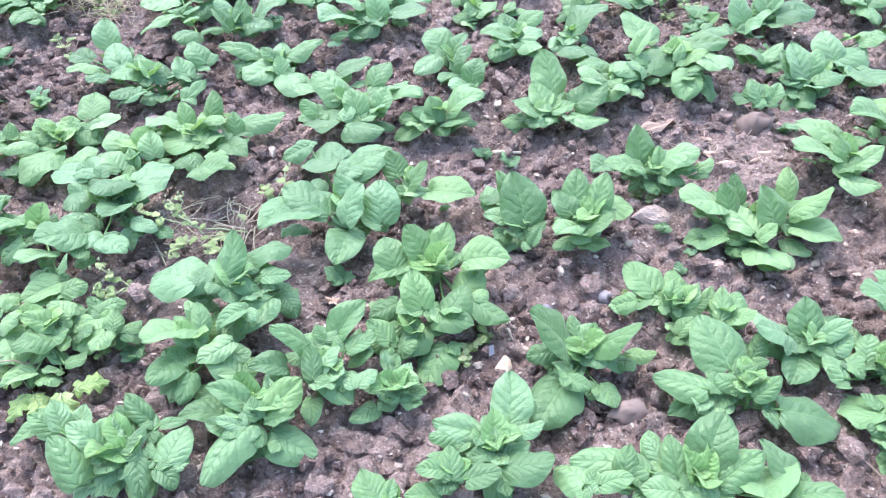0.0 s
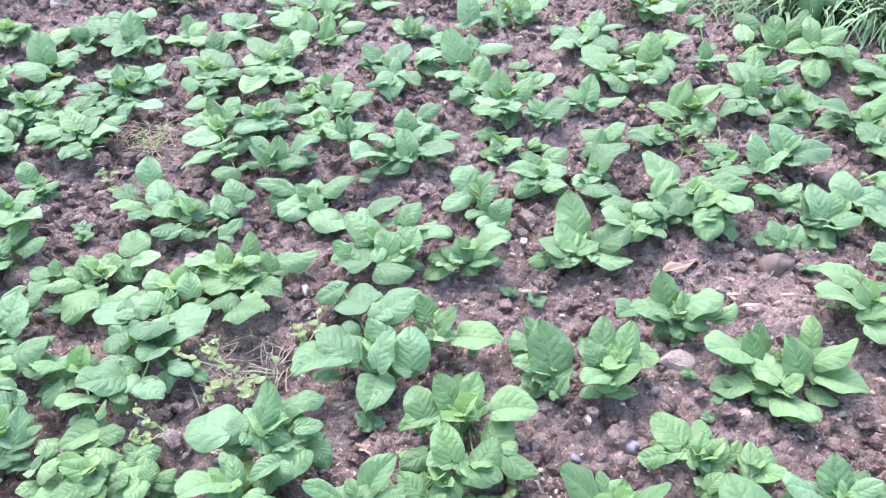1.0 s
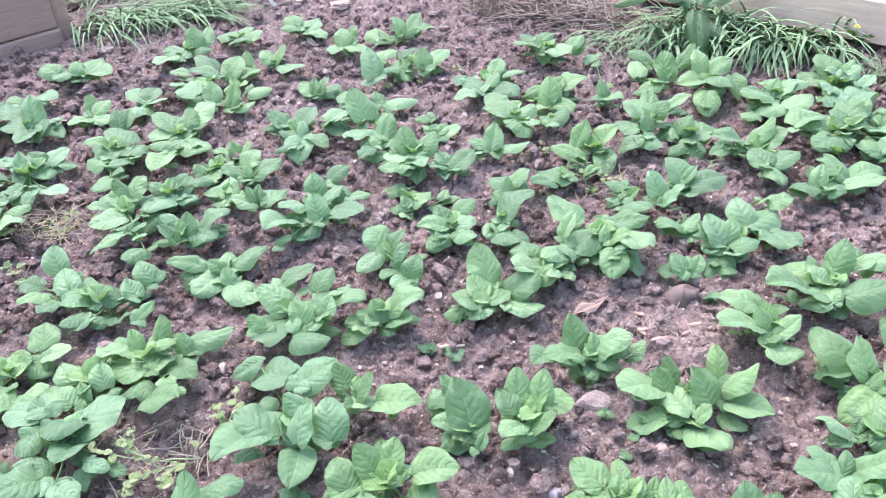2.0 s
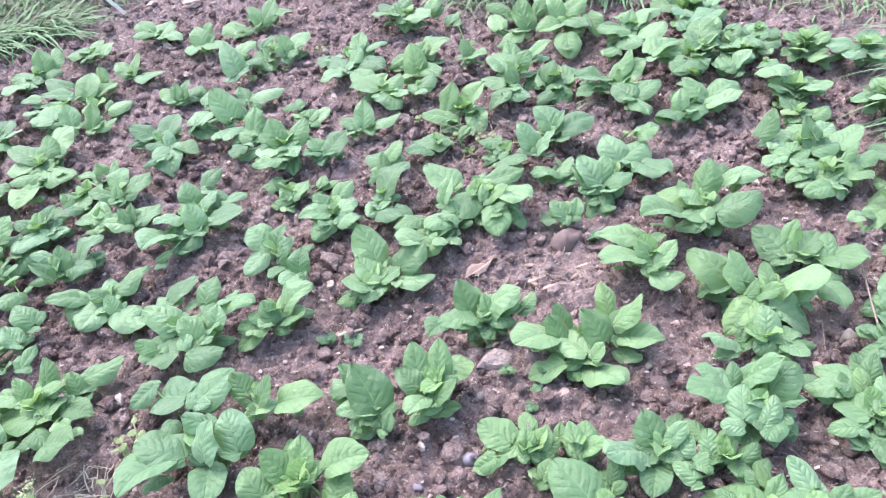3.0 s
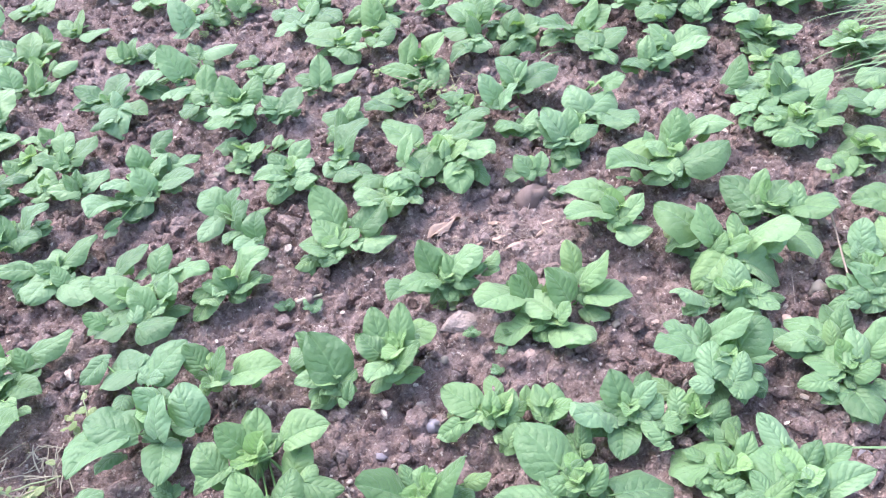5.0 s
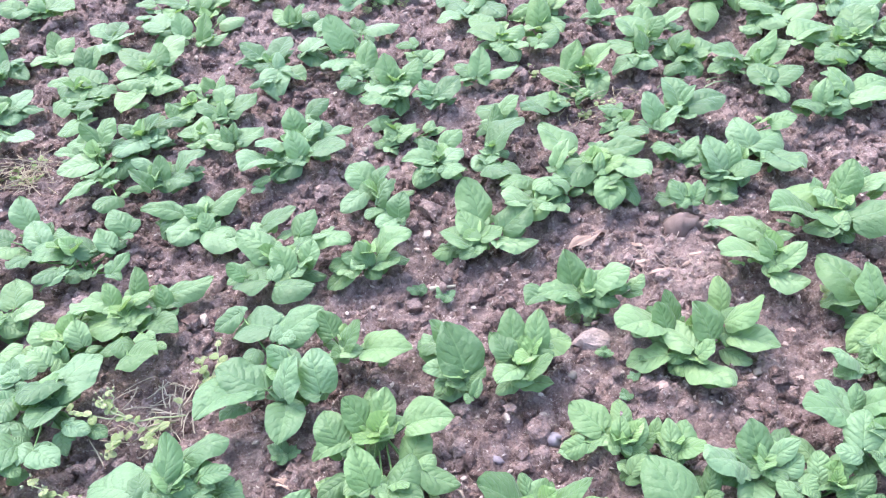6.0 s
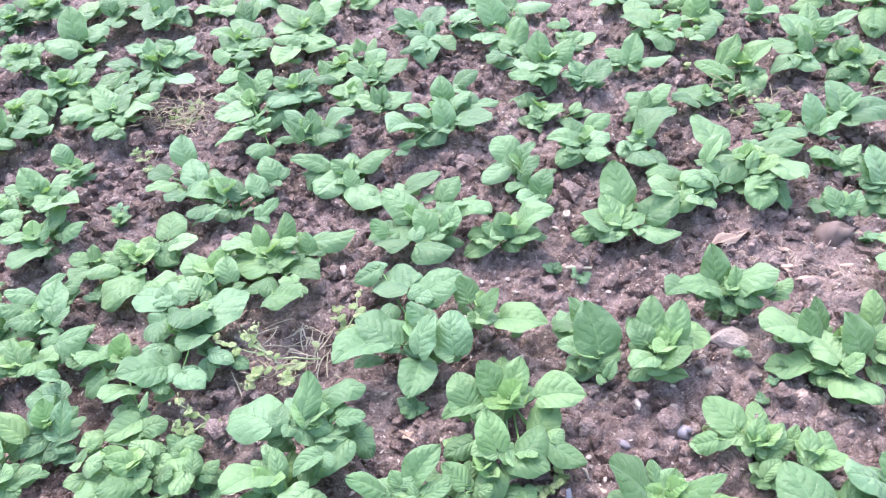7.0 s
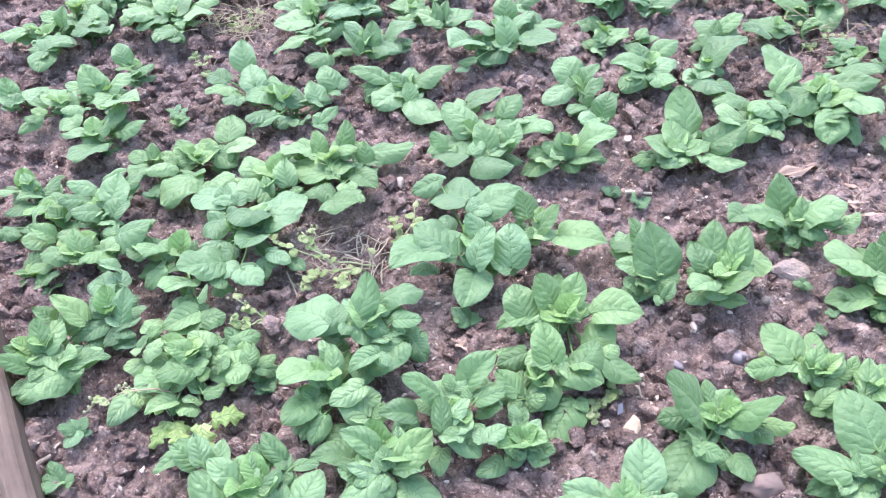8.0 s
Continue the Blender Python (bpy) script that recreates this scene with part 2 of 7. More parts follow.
def value_noise(x, y, seed):
    ix, iy = np.floor(x), np.floor(y)
    fx, fy = x - ix, y - iy
    fx, fy = fx * fx * (3 - 2 * fx), fy * fy * (3 - 2 * fy)
    a, b = hash2(ix, iy, seed), hash2(ix + 1, iy, seed)
    c, d = hash2(ix, iy + 1, seed), hash2(ix + 1, iy + 1, seed)
    return (a * (1 - fx) + b * fx) * (1 - fy) + (c * (1 - fx) + d * fx) * fy - 0.5


def crumbs(x, y, scale, seed):
    """Rounded lumps of uneven size, packed close: 0 in the cracks, up to 1 on top."""
    x, y = x * scale, y * scale
    ix, iy = np.floor(x), np.floor(y)
    best = np.zeros_like(x)
    for ox in (-1, 0, 1):
        for oy in (-1, 0, 1):
            jx, jy = ix + ox, iy + oy
            r = 0.15 + 0.62 * hash2(jx, jy, seed + 20)
            dx, dy = x - jx - hash2(jx, jy, seed), y - jy - hash2(jx, jy, seed + 10)
            best = np.maximum(best, np.sqrt(np.maximum(0.0, r * r - dx * dx - dy * dy)))
    return best


def chunks(x, y, scale, seed):
    """Angular broken clods: each cell a tilted facet of its own height, cracks between them."""
    x, y = x * scale, y * scale
    ix, iy = np.floor(x), np.floor(y)
    first, second, top = np.full_like(x, 9.0), np.full_like(x, 9.0), np.zeros_like(x)
    for ox in (-1, 0, 1):
        for oy in (-1, 0, 1):
            jx, jy = ix + ox, iy + oy
            dx, dy = x - jx - hash2(jx, jy, seed), y - jy - hash2(jx, jy, seed + 10)
            d = np.sqrt(dx * dx + dy * dy)
            h = hash2(jx, jy, seed + 20) ** 1.6 + 0.7 * (hash2(jx, jy, seed + 30) - 0.5) * dx + 0.7 * (hash2(jx, jy, seed + 40) - 0.5) * dy - 0.35 * d * d
            near = d < first
            second = np.where(near, first, np.minimum(second, d))
            top = np.where(near, h, top)
            first = np.minimum(first, d)
    return top * np.clip((second - first) * 3.2, 0.0, 1.0) ** 0.8


def ground_z(x, y):
    """Dug soil: soft swells, fist-sized clods, crumbs."""
    x, y = np.asarray(x, float), np.asarray(y, float)
    z = 0.028 * value_noise(x * 3.1, y * 3.1, 1) + 0.020 * value_noise(x * 8.7, y * 8.7, 2)
    c = value_noise(x * 21, y * 21, 3)
    d = value_noise(x * 41 + 3 * c, y * 41, 4)
    z += 0.016 * np.maximum(c, -0.15) + 0.012 * np.abs(d) + 0.008 * value_noise(x * 83, y * 83, 5)
    wx, wy = x + 0.012 * value_noise(x * 34, y * 34, 15), y + 0.012 * value_noise(x * 34, y * 34, 16)
    z += 0.016 * chunks(wx, wy, 13.0, 41) + 0.017 * chunks(wx, wy, 26.0, 42) + 0.010 * chunks(wx, wy, 52.0, 43)
    z += 0.010 * crumbs(x, y, 12.0, 8) + 0.015 * crumbs(x, y, 23.0, 6) + 0.014 * crumbs(x, y, 46.0, 7) - 0.0205
    return z


def outside_bed(x, y):
    """How far a spot lies beyond the bed's sides (below nought: inside)."""
    return np.maximum(np.abs(0.81 * x + 0.59 * y - 1.65) - 2.12, np.abs(0.59 * x - 0.81 * y + 1.95) - 2.60)


def gz(x, y):
    return float(ground_z(x, y))


def tube(verts, faces, pts, radii, sides=5):
    """Adds a bent tapering tube through pts to verts and faces."""
    n0 = len(verts)
    for i, p in enumerate(pts):
        p = Vector(p)
        d = Vector(pts[min(i + 1, len(pts) - 1)]) - Vector(pts[max(i - 1, 0)])
        q = d.to_track_quat("Z", "Y")
        for k in range(sides):
            a = 2 * math.pi * k / sides
            verts.append(p + q @ Vector((radii[i] * math.cos(a), radii[i] * math.sin(a), 0)))
    for i in range(len(pts) - 1):
        for k in range(sides):
            a, b = n0 + i * sides + k, n0 + i * sides + (k + 1) % sides
            faces.append((a, b, b + sides, a + sides))
    faces.append(tuple(n0 + (len(pts) - 1) * sides + k for k in range(sides)))


def lump(verts, faces, centre, size, rng, rings=3, sides=6):
    """Adds one rough rounded lump (clod or stone)."""
    n0 = len(verts)
    cx, cy, cz = centre
    turn = rng.random() * 6.28
    ct, st = math.cos(turn), math.sin(turn)
    verts.append(Vector((cx, cy, cz + size[2])))
    for i in range(1, rings + 1):
        th = math.pi * i / (rings + 1)
        for k in range(sides):
            a = 2 * math.pi * (k + 0.5 * (i % 2)) / sides
            r = 1 + (rng.random() - 0.5) * 0.8
            x, y = math.sin(th) * math.cos(a) * size[0] * r, math.sin(th) * math.sin(a) * size[1] * r
            verts.append(Vector((cx + x * ct - y * st, cy + x * st + y * ct, cz + math.cos(th) * size[2] * r)))
    verts.append(Vector((cx, cy, cz - size[2])))
    for k in range(sides):
        faces.append((n0, n0 + 1 + k, n0 + 1 + (k + 1) % sides))
    for i in range(rings - 1):
        for k in range(sides):
            a, b = n0 + 1 + i * sides + k, n0 + 1 + i * sides + (k + 1) % sides
            faces.append((a, a + sides, b + sides, b))
    last = len(verts) - 1
    for k in range(sides):
        a = n0 + 1 + (rings - 1) * sides
        faces.append((last, a + (k + 1) % sides, a + k))


# ---- the ground: one sheet, finest where the bed is seen close to ----
def build_ground():
    xs = np.concatenate([np.array([-400, -60, -12, -5]), np.arange(-3.2, -1.3, 0.017), np.arange(-1.3, 1.9, 0.0085), np.arange(1.9, 3.2, 0.02), np.array([3.4, 5, 12, 60, 400])])
    ys = np.concatenate([np.array([-400, -60, -12, -3, -0.5, 0.1]), np.arange(0.2, 2.7, 0.0085), np.arange(2.7, 5.6, 0.015), np.array([5.8, 7, 12, 60, 400])])
    gx, gy = np.meshgrid(xs, ys)
    z = ground_z(gx, gy)
    z = z * np.clip((0.35 - outside_bed(gx, gy)) / 0.3, 0.12, 1)
    z = z * np.clip((3.15 - np.abs(gx)) / 0.4, 0, 1) * np.clip((gy - 0.1) / 0.25, 0, 1) * np.clip((5.55 - gy) / 0.4, 0, 1)
    w = len(xs)
    verts = np.stack([gx.ravel(), gy.ravel(), z.ravel()], 1)
    i, j = np.meshgrid(np.arange(len(ys) - 1), np.arange(w - 1), indexing="ij")
    a = (i * w + j).ravel()
    faces = np.stack([a, a + 1, a + 1 + w, a + w], 1)
    me = bpy.data.meshes.new("ground")
    me.vertices.add(len(verts))
    me.vertices.foreach_set("co", verts.ravel())
    me.loops.add(faces.size)
    me.loops.foreach_set("vertex_index", faces.ravel())
    me.polygons.add(len(faces))
    me.polygons.foreach_set("loop_start", np.arange(0, faces.size, 4))
    me.polygons.foreach_set("use_smooth", np.ones(len(faces), bool))
    me.update(calc_edges=True)
    me.validate()
    me.materials.append(SOIL)
    return tagged(new("ground", me), "dug greyish brown soil of a vegetable bed", "soil", kind="structure")


build_ground()


def scatter_clods(name, label, mat, count, low, high, seed, flat=0.7, sink=0.3, slim=1.0, start=0.45, deep=4.6):
    rng = random.Random(seed)
    verts, faces = [], []
    ys = [start + deep * rng.random() ** 1.35 for _ in range(count)]
    xs = [(rng.random() - 0.5) * (1.6 + 1.05 * y) + 0.1 for y in ys]
    for x, y, z in zip(xs, ys, ground_z(xs, ys).tolist()):
        if outside_bed(x, y) > 0:
            continue
        s = low + (high - low) * rng.random() ** 2.4
        sz = (s * (0.7 + 0.6 * rng.random()), s * (0.6 + 0.5 * rng.random()) * slim, s * flat)
        lump(verts, faces, (x, y, z + sz[2] * sink), sz, rng, 2 if high < 0.01 else 3, 5 if high < 0.01 else 6)
    ob = mesh_object(name, verts, faces, mat, smooth=False)
    return tagged(ob, label, "soil", kind="stuff")


scatter_clods("soil_clods", "crumbly brown soil clods lying on the bed", SOIL, 13000, 0.0025, 0.026, 11, 0.8, 0.30)
scatter_clods("soil_clods", "coarser brown soil clods on the far bed", SOIL, 2600, 0.008, 0.036, 13, 0.75, 0.30, 1.0, 1.9, 2.6)
scatter_clods("flint_chips", "pale pinkish chips of stone strewn over the soil", CHIP, 1500, 0.004, 0.0135, 14, 0.5, 0.3, 0.75)
scatter_clods("stone_chips", "small pale stone chips scattered on soil", CHIP, 11000, 0.0016, 0.0082, 12, 0.40, 0.2, 0.6)


# the larger clods lie singly
def clod_shape(rng, size, rings, sides, broken=8):
    """Vertices and faces of one crumbly clod: a knobbly body with a few worn, broken faces."""
    knobs = [(Vector((rng.gauss(0, 1), rng.gauss(0, 1), rng.gauss(0, 0.7))).normalized(), rng.uniform(0.10, 0.42), rng.uniform(4, 18)) for _ in range(14)]
    planes = [(Vector((rng.uniform(-1, 1), rng.uniform(-1, 1), rng.uniform(-0.2, 1))).normalized(), rng.uniform(0.55, 0.88)) for _ in range(broken)]
    dirs = [Vector((0, 0, 1))]
    for i in range(1, rings + 1):
        th = math.pi * i / (rings + 1)
        dirs += [Vector((math.sin(th) * math.cos(a), math.sin(th) * math.sin(a), math.cos(th))) for a in (2 * math.pi * (k + 0.5 * (i % 2)) / sides for k in range(sides))]
    dirs.append(Vector((0, 0, -1)))
    verts = []
    for d in dirs:
        v = d * (0.72 + sum(h * math.exp(-g * (1 - d.dot(k))) for k, h, g in knobs) + rng.uniform(-0.07, 0.07))
        for p, far in planes:
            over = v.dot(p) - far
            if over > 0:
                v = v - p * over * 0.85
        verts.append((v.x * size[0], v.y * size[1], v.z * size[2]))
    faces = [(0, 1 + k, 1 + (k + 1) % sides) for k in range(sides)]
    for i in range(rings - 1):
        for k in range(sides):
            a, b = 1 + i * sides + k, 1 + i * sides + (k + 1) % sides
            faces.append((a, a + sides, b + sides, b))
    a = 1 + (rings - 1) * sides
    faces += [(len(verts) - 1, a + (k + 1) % sides, a + k) for k in range(sides)]
    return verts, faces


def clod_mesh(seed):
    verts, faces = clod_shape(random.Random(seed), (1.0, 0.85, 0.7), 8, 12)
    me = bpy.data.meshes.new("soil_clod")
    me.from_pydata(verts, [], faces)
    me.materials.append(SOIL)
    return me


CLOD_MESHES = [clod_mesh(500 + k) for k in range(12)]
clod_rng = random.Random(77)
for k in range(260):
    y = 0.55 + 3.5 * clod_rng.random() ** 0.95
    x = clod_rng.uniform(-0.5, 0.5) * (1.2 + 0.9 * y) + 0.15
    s = (0.009 + 0.021 * clod_rng.random() ** 2.2) * (1 + 0.25 * max(0.0, y - 1.6))
    ob = tagged(new("soil_clod", CLOD_MESHES[k % 12]), "rough crumbly clod of dry brown soil", "clod", "soil clods lying on the bed")
    ob.matrix_basis = Matrix.Translation((x, y, gz(x, y) + 0.25 * s)) @ Matrix.Rotation(clod_rng.random() * 6.28, 4, "Z") @ Matrix.Rotation(clod_rng.gauss(0, 0.4), 4, "X") @ Matrix.Diagonal((s, s * clod_rng.uniform(0.7, 1.1), s * clod_rng.uniform(0.7, 1.0), 1))


# ---- timber edging ----
def board(name, x0, y0, x1, y1, z0, z1, thick, parent, mat, seed=0):
    """A weathered board set on edge from one ground point to another, with worn arrises and a slight bow."""
    ln = math.hypot(x1 - x0, y1 - y0)
    rng = random.Random(seed)
    nseg = max(6, int(ln / 0.12))
    prof = [(0, 0.008), (0.008, 0), (thick - 0.008, 0), (thick, 0.008), (thick, z1 - z0 - 0.010), (thick - 0.010, z1 - z0), (0.010, z1 - z0), (0, z1 - z0 - 0.010)]
    verts, faces = [], []
    for i in range(nseg + 1):
        wob = 0.004 * math.sin(i * 0.7 + seed) + 0.002 * (rng.random() - 0.5)
        for (py, pz) in prof:
            verts.append((ln * i / nseg, py + wob, pz + 0.003 * (rng.random() - 0.5)))
    m = len(prof)
    for i in range(nseg):
        for k in range(m):
            a, b = i * m + k, i * m + (k + 1) % m
            faces.append((a, a + m, b + m, b))
    faces.append(tuple(range(m)))
    faces.append(tuple(nseg * m + k for k in reversed(range(m))))
    ob = mesh_object(name, verts, faces, mat, parent, smooth=False)
    ob.matrix_basis = Matrix.Translation((x0, y0, z0)) @ Matrix.Rotation(math.atan2(y1 - y0, x1 - x0), 4, "Z")
    return ob


def edging(label, mat, seed, *boards):
    root = tagged(new("timber_edging"), label, "bed edging", kind="structure")
    for i, b in enumerate(boards):
        board("board", *b, root, mat, seed=seed + i)
    return root


far_edge = edging("two-board weathered timber bed edge with a crack", TIMBER_DARK, 3,
                  (-2.62, 3.17, -1.41, 4.04, -0.06, 0.075, 0.045), (-2.62, 3.172, -1.418, 4.042, 0.079, 0.34, 0.043))
board("corner_post", -1.445, 4.055, -1.375, 4.10, -0.06, 0.36, 0.06, far_edge, TIMBER_DARK, seed=9)
sleeper = edging("long pale timber sleeper edging the bed", TIMBER, 5, (1.35, 3.947, 2.95, 2.363, 0.04, 0.225, 0.10))
# added dark recessed board, standing in for the shaded gap under the sleeper
board("footing", 1.38, 3.975, 2.98, 2.391, -0.06, 0.04, 0.05, sleeper, TIMBER_DARKEST, seed=6)
edging("grey-brown timber board along the bed's side", TIMBER_DARKEST, 7, (-2.71, 3.14, -0.41, -0.015, -0.08, 0.095, 0.05))


# ---- leaves ----
VEINS = 5.4


def leaf_mesh(name, mat, seed, nu=16, nv=3, fold=0.10, curl=0.10, wave=0.025, point=0.5, broad=0.5, dome=0.25, puff=0.036, teeth=0.0):
    """A potato leaflet, one long and one wide: broad egg shape with a blunt base and a short point, grooved midrib,
    puffed up between the side veins, margins rolling down."""
    rng = random.Random(seed)
    ph1, ph2, ph3, twist = rng.random() * 6.28, rng.random() * 6.28, rng.random() * 6.28, (rng.random() - 0.5) * 0.3
    bow = (rng.random() - 0.5) * 0.16
    lean = (rng.random() - 0.5) * 0.16
    verts, uvs, faces = [], [], []
    for i in range(nu + 1):
        u = 0.5 * i / nu + 0.5 * (0.5 - 0.5 * math.cos(math.pi * i / nu))
        # blunt at the base, drawn out towards the tip
        blunt = 0.42 + (0.08 + 0.30 * point) * max(0.0, (u - 0.35) / 0.65)
        half = 0.5 * math.sin(math.pi * (0.012 + 0.988 * u) ** (0.62 + 0.20 * broad)) ** blunt
        half *= 1 - teeth * (0.5 + 0.5 * math.cos(2 * math.pi * (3.6 * u + 0.1)))
        half = half * (1 + 0.022 * math.sin(u * 13 + ph3)) + 0.003
        for j in range(-nv, nv + 1):
            v = j / nv
            fl = abs(v)
            y = half * v * (1 + lean * v)
            groove = abs(math.sin(math.pi * VEINS * (u - 0.36 * fl ** 1.2 + (0.05 if v > 0 else 0.0) + 0.03 * math.sin(u * 7 + ph3)))) ** 0.6
            z = fold * fl * half * 2 - dome * fl ** 2.2 * half * 2 + 1.6 * curl * u * (1 - u)
            z += puff * (groove - 0.5) * min(1.0, 3.0 * fl) * (1 - 0.55 * fl ** 3) * math.sin(math.pi * min(u + 0.05, 1)) ** 0.6
            z -= 0.022 * max(0.0, 1 - 4.5 * fl)
            z += 0.018 * math.sin(u * 17 + 7 * v + ph2) * math.sin(v * 8 + ph1) * fl
            z += wave * fl ** 2 * math.sin(u * 9.5 + (ph1 if v > 0 else ph2)) + twist * v * half * u
            x = u - 0.06 * fl ** 2 * (1 - u) ** 3 + 0.008 * fl ** 3 * math.sin(u * 40 + ph1)
            verts.append((x, y + bow * math.sin(math.pi * u), z))
            uvs.append((u, v))
    w = 2 * nv + 1
    for i in range(nu):
        for j in range(w - 1):
            a = i * w + j
            faces.append((a, a + w, a + w + 1, a + 1))
    me = bpy.data.meshes.new(name)
    me.from_pydata(verts, [], faces)
    me.materials.append(mat)
    me.polygons.foreach_set("use_smooth", [True] * len(me.polygons))
    layer = me.uv_layers.new(name="leaf")
    for loop in me.loops:
        layer.data[loop.index].uv = uvs[loop.vertex_index]
    return me


# flat, cupped, domed and curled-over leaves; the finer set for the large ones
def leaf_set(nu, nv, first, puff):
    return [leaf_mesh("leaf", LEAF, first + s, nu, nv, fold=(0.08, 0.18, 0.26, 0.04, 0.13, 0.21)[s % 6], curl=(0.14, 0.30, 0.20, 0.38, -0.04, 0.24, 0.08)[s % 7], wave=0.03 + 0.014 * (s % 4),
                      point=(0.2, 0.55, 0.9)[s % 3], broad=0.30 + 0.18 * (s % 4), dome=(0.10, 0.24, 0.34, 0.18, 0.28)[s % 5], puff=puff) for s in range(18)]


LARGE_MESHES = leaf_set(36, 5, 0, 0.034)
LEAF_MESHES = leaf_set(22, 3, 20, 0.006)
YOUNG_MESHES = [leaf_mesh("young_leaf", YOUNG, 40 + s, nu=10, nv=3, fold=0.22 + 0.07 * s, curl=-0.10 + 0.14 * s, wave=0.05, point=0.2, broad=0.6, dome=0.12, puff=0.016) for s in range(4)]
WEED_MESHES = [leaf_mesh("weed_leaf", WEED, 60 + s, nu=7, nv=2, fold=0.15, curl=0.1, wave=0.05, point=0.3) for s in range(3)]
YELLOW_MESHES = [leaf_mesh("yellow_leaf", YELLOW, 70 + s, nu=30, nv=3, fold=0.1, curl=0.2, wave=0.10, point=1.0, broad=0.9, teeth=0.42) for s in range(2)]


tone_rng = random.Random(8)


def put_leaf(parent, me, x, y, z, yaw, pitch, length, width, roll=0.0, name="leaf", under=None):
    """One leaf of the plant parent; a leaflet goes under its leaf, at a place given in the plant's own space."""
    ob = new(name, me)
    ob.parent = parent
    if under:
        ob.parent, ob.matrix_parent_inverse = under, under.matrix_basis.inverted()
    ob.color = parent.color
    if me.name.startswith("leaf") and tone_rng.random() < 0.07:
        # now and then light shining through is put into a leaf's colour, yellowish
        k = tone_rng.uniform(0.2, 0.8)
        ob.color = (parent.color[0] * (1 + 0.20 * k), parent.color[1] * (1 + 0.08 * k), parent.color[2] * (1 - 0.22 * k), 1.0)
    ob.matrix_basis = Matrix.Translation((x, y, z)) @ Matrix.Rotation(radians(yaw), 4, "Z") @ Matrix.Rotation(radians(-pitch), 4, "Y") @ Matrix.Rotation(radians(roll), 4, "X") @ Matrix.Diagonal((length, width, length * 0.85, 1))
    return ob


# the big pinkish clod lies bare
CLOD_SPOT = Vector((0.49, 1.375))
plant_rng = random.Random(5)


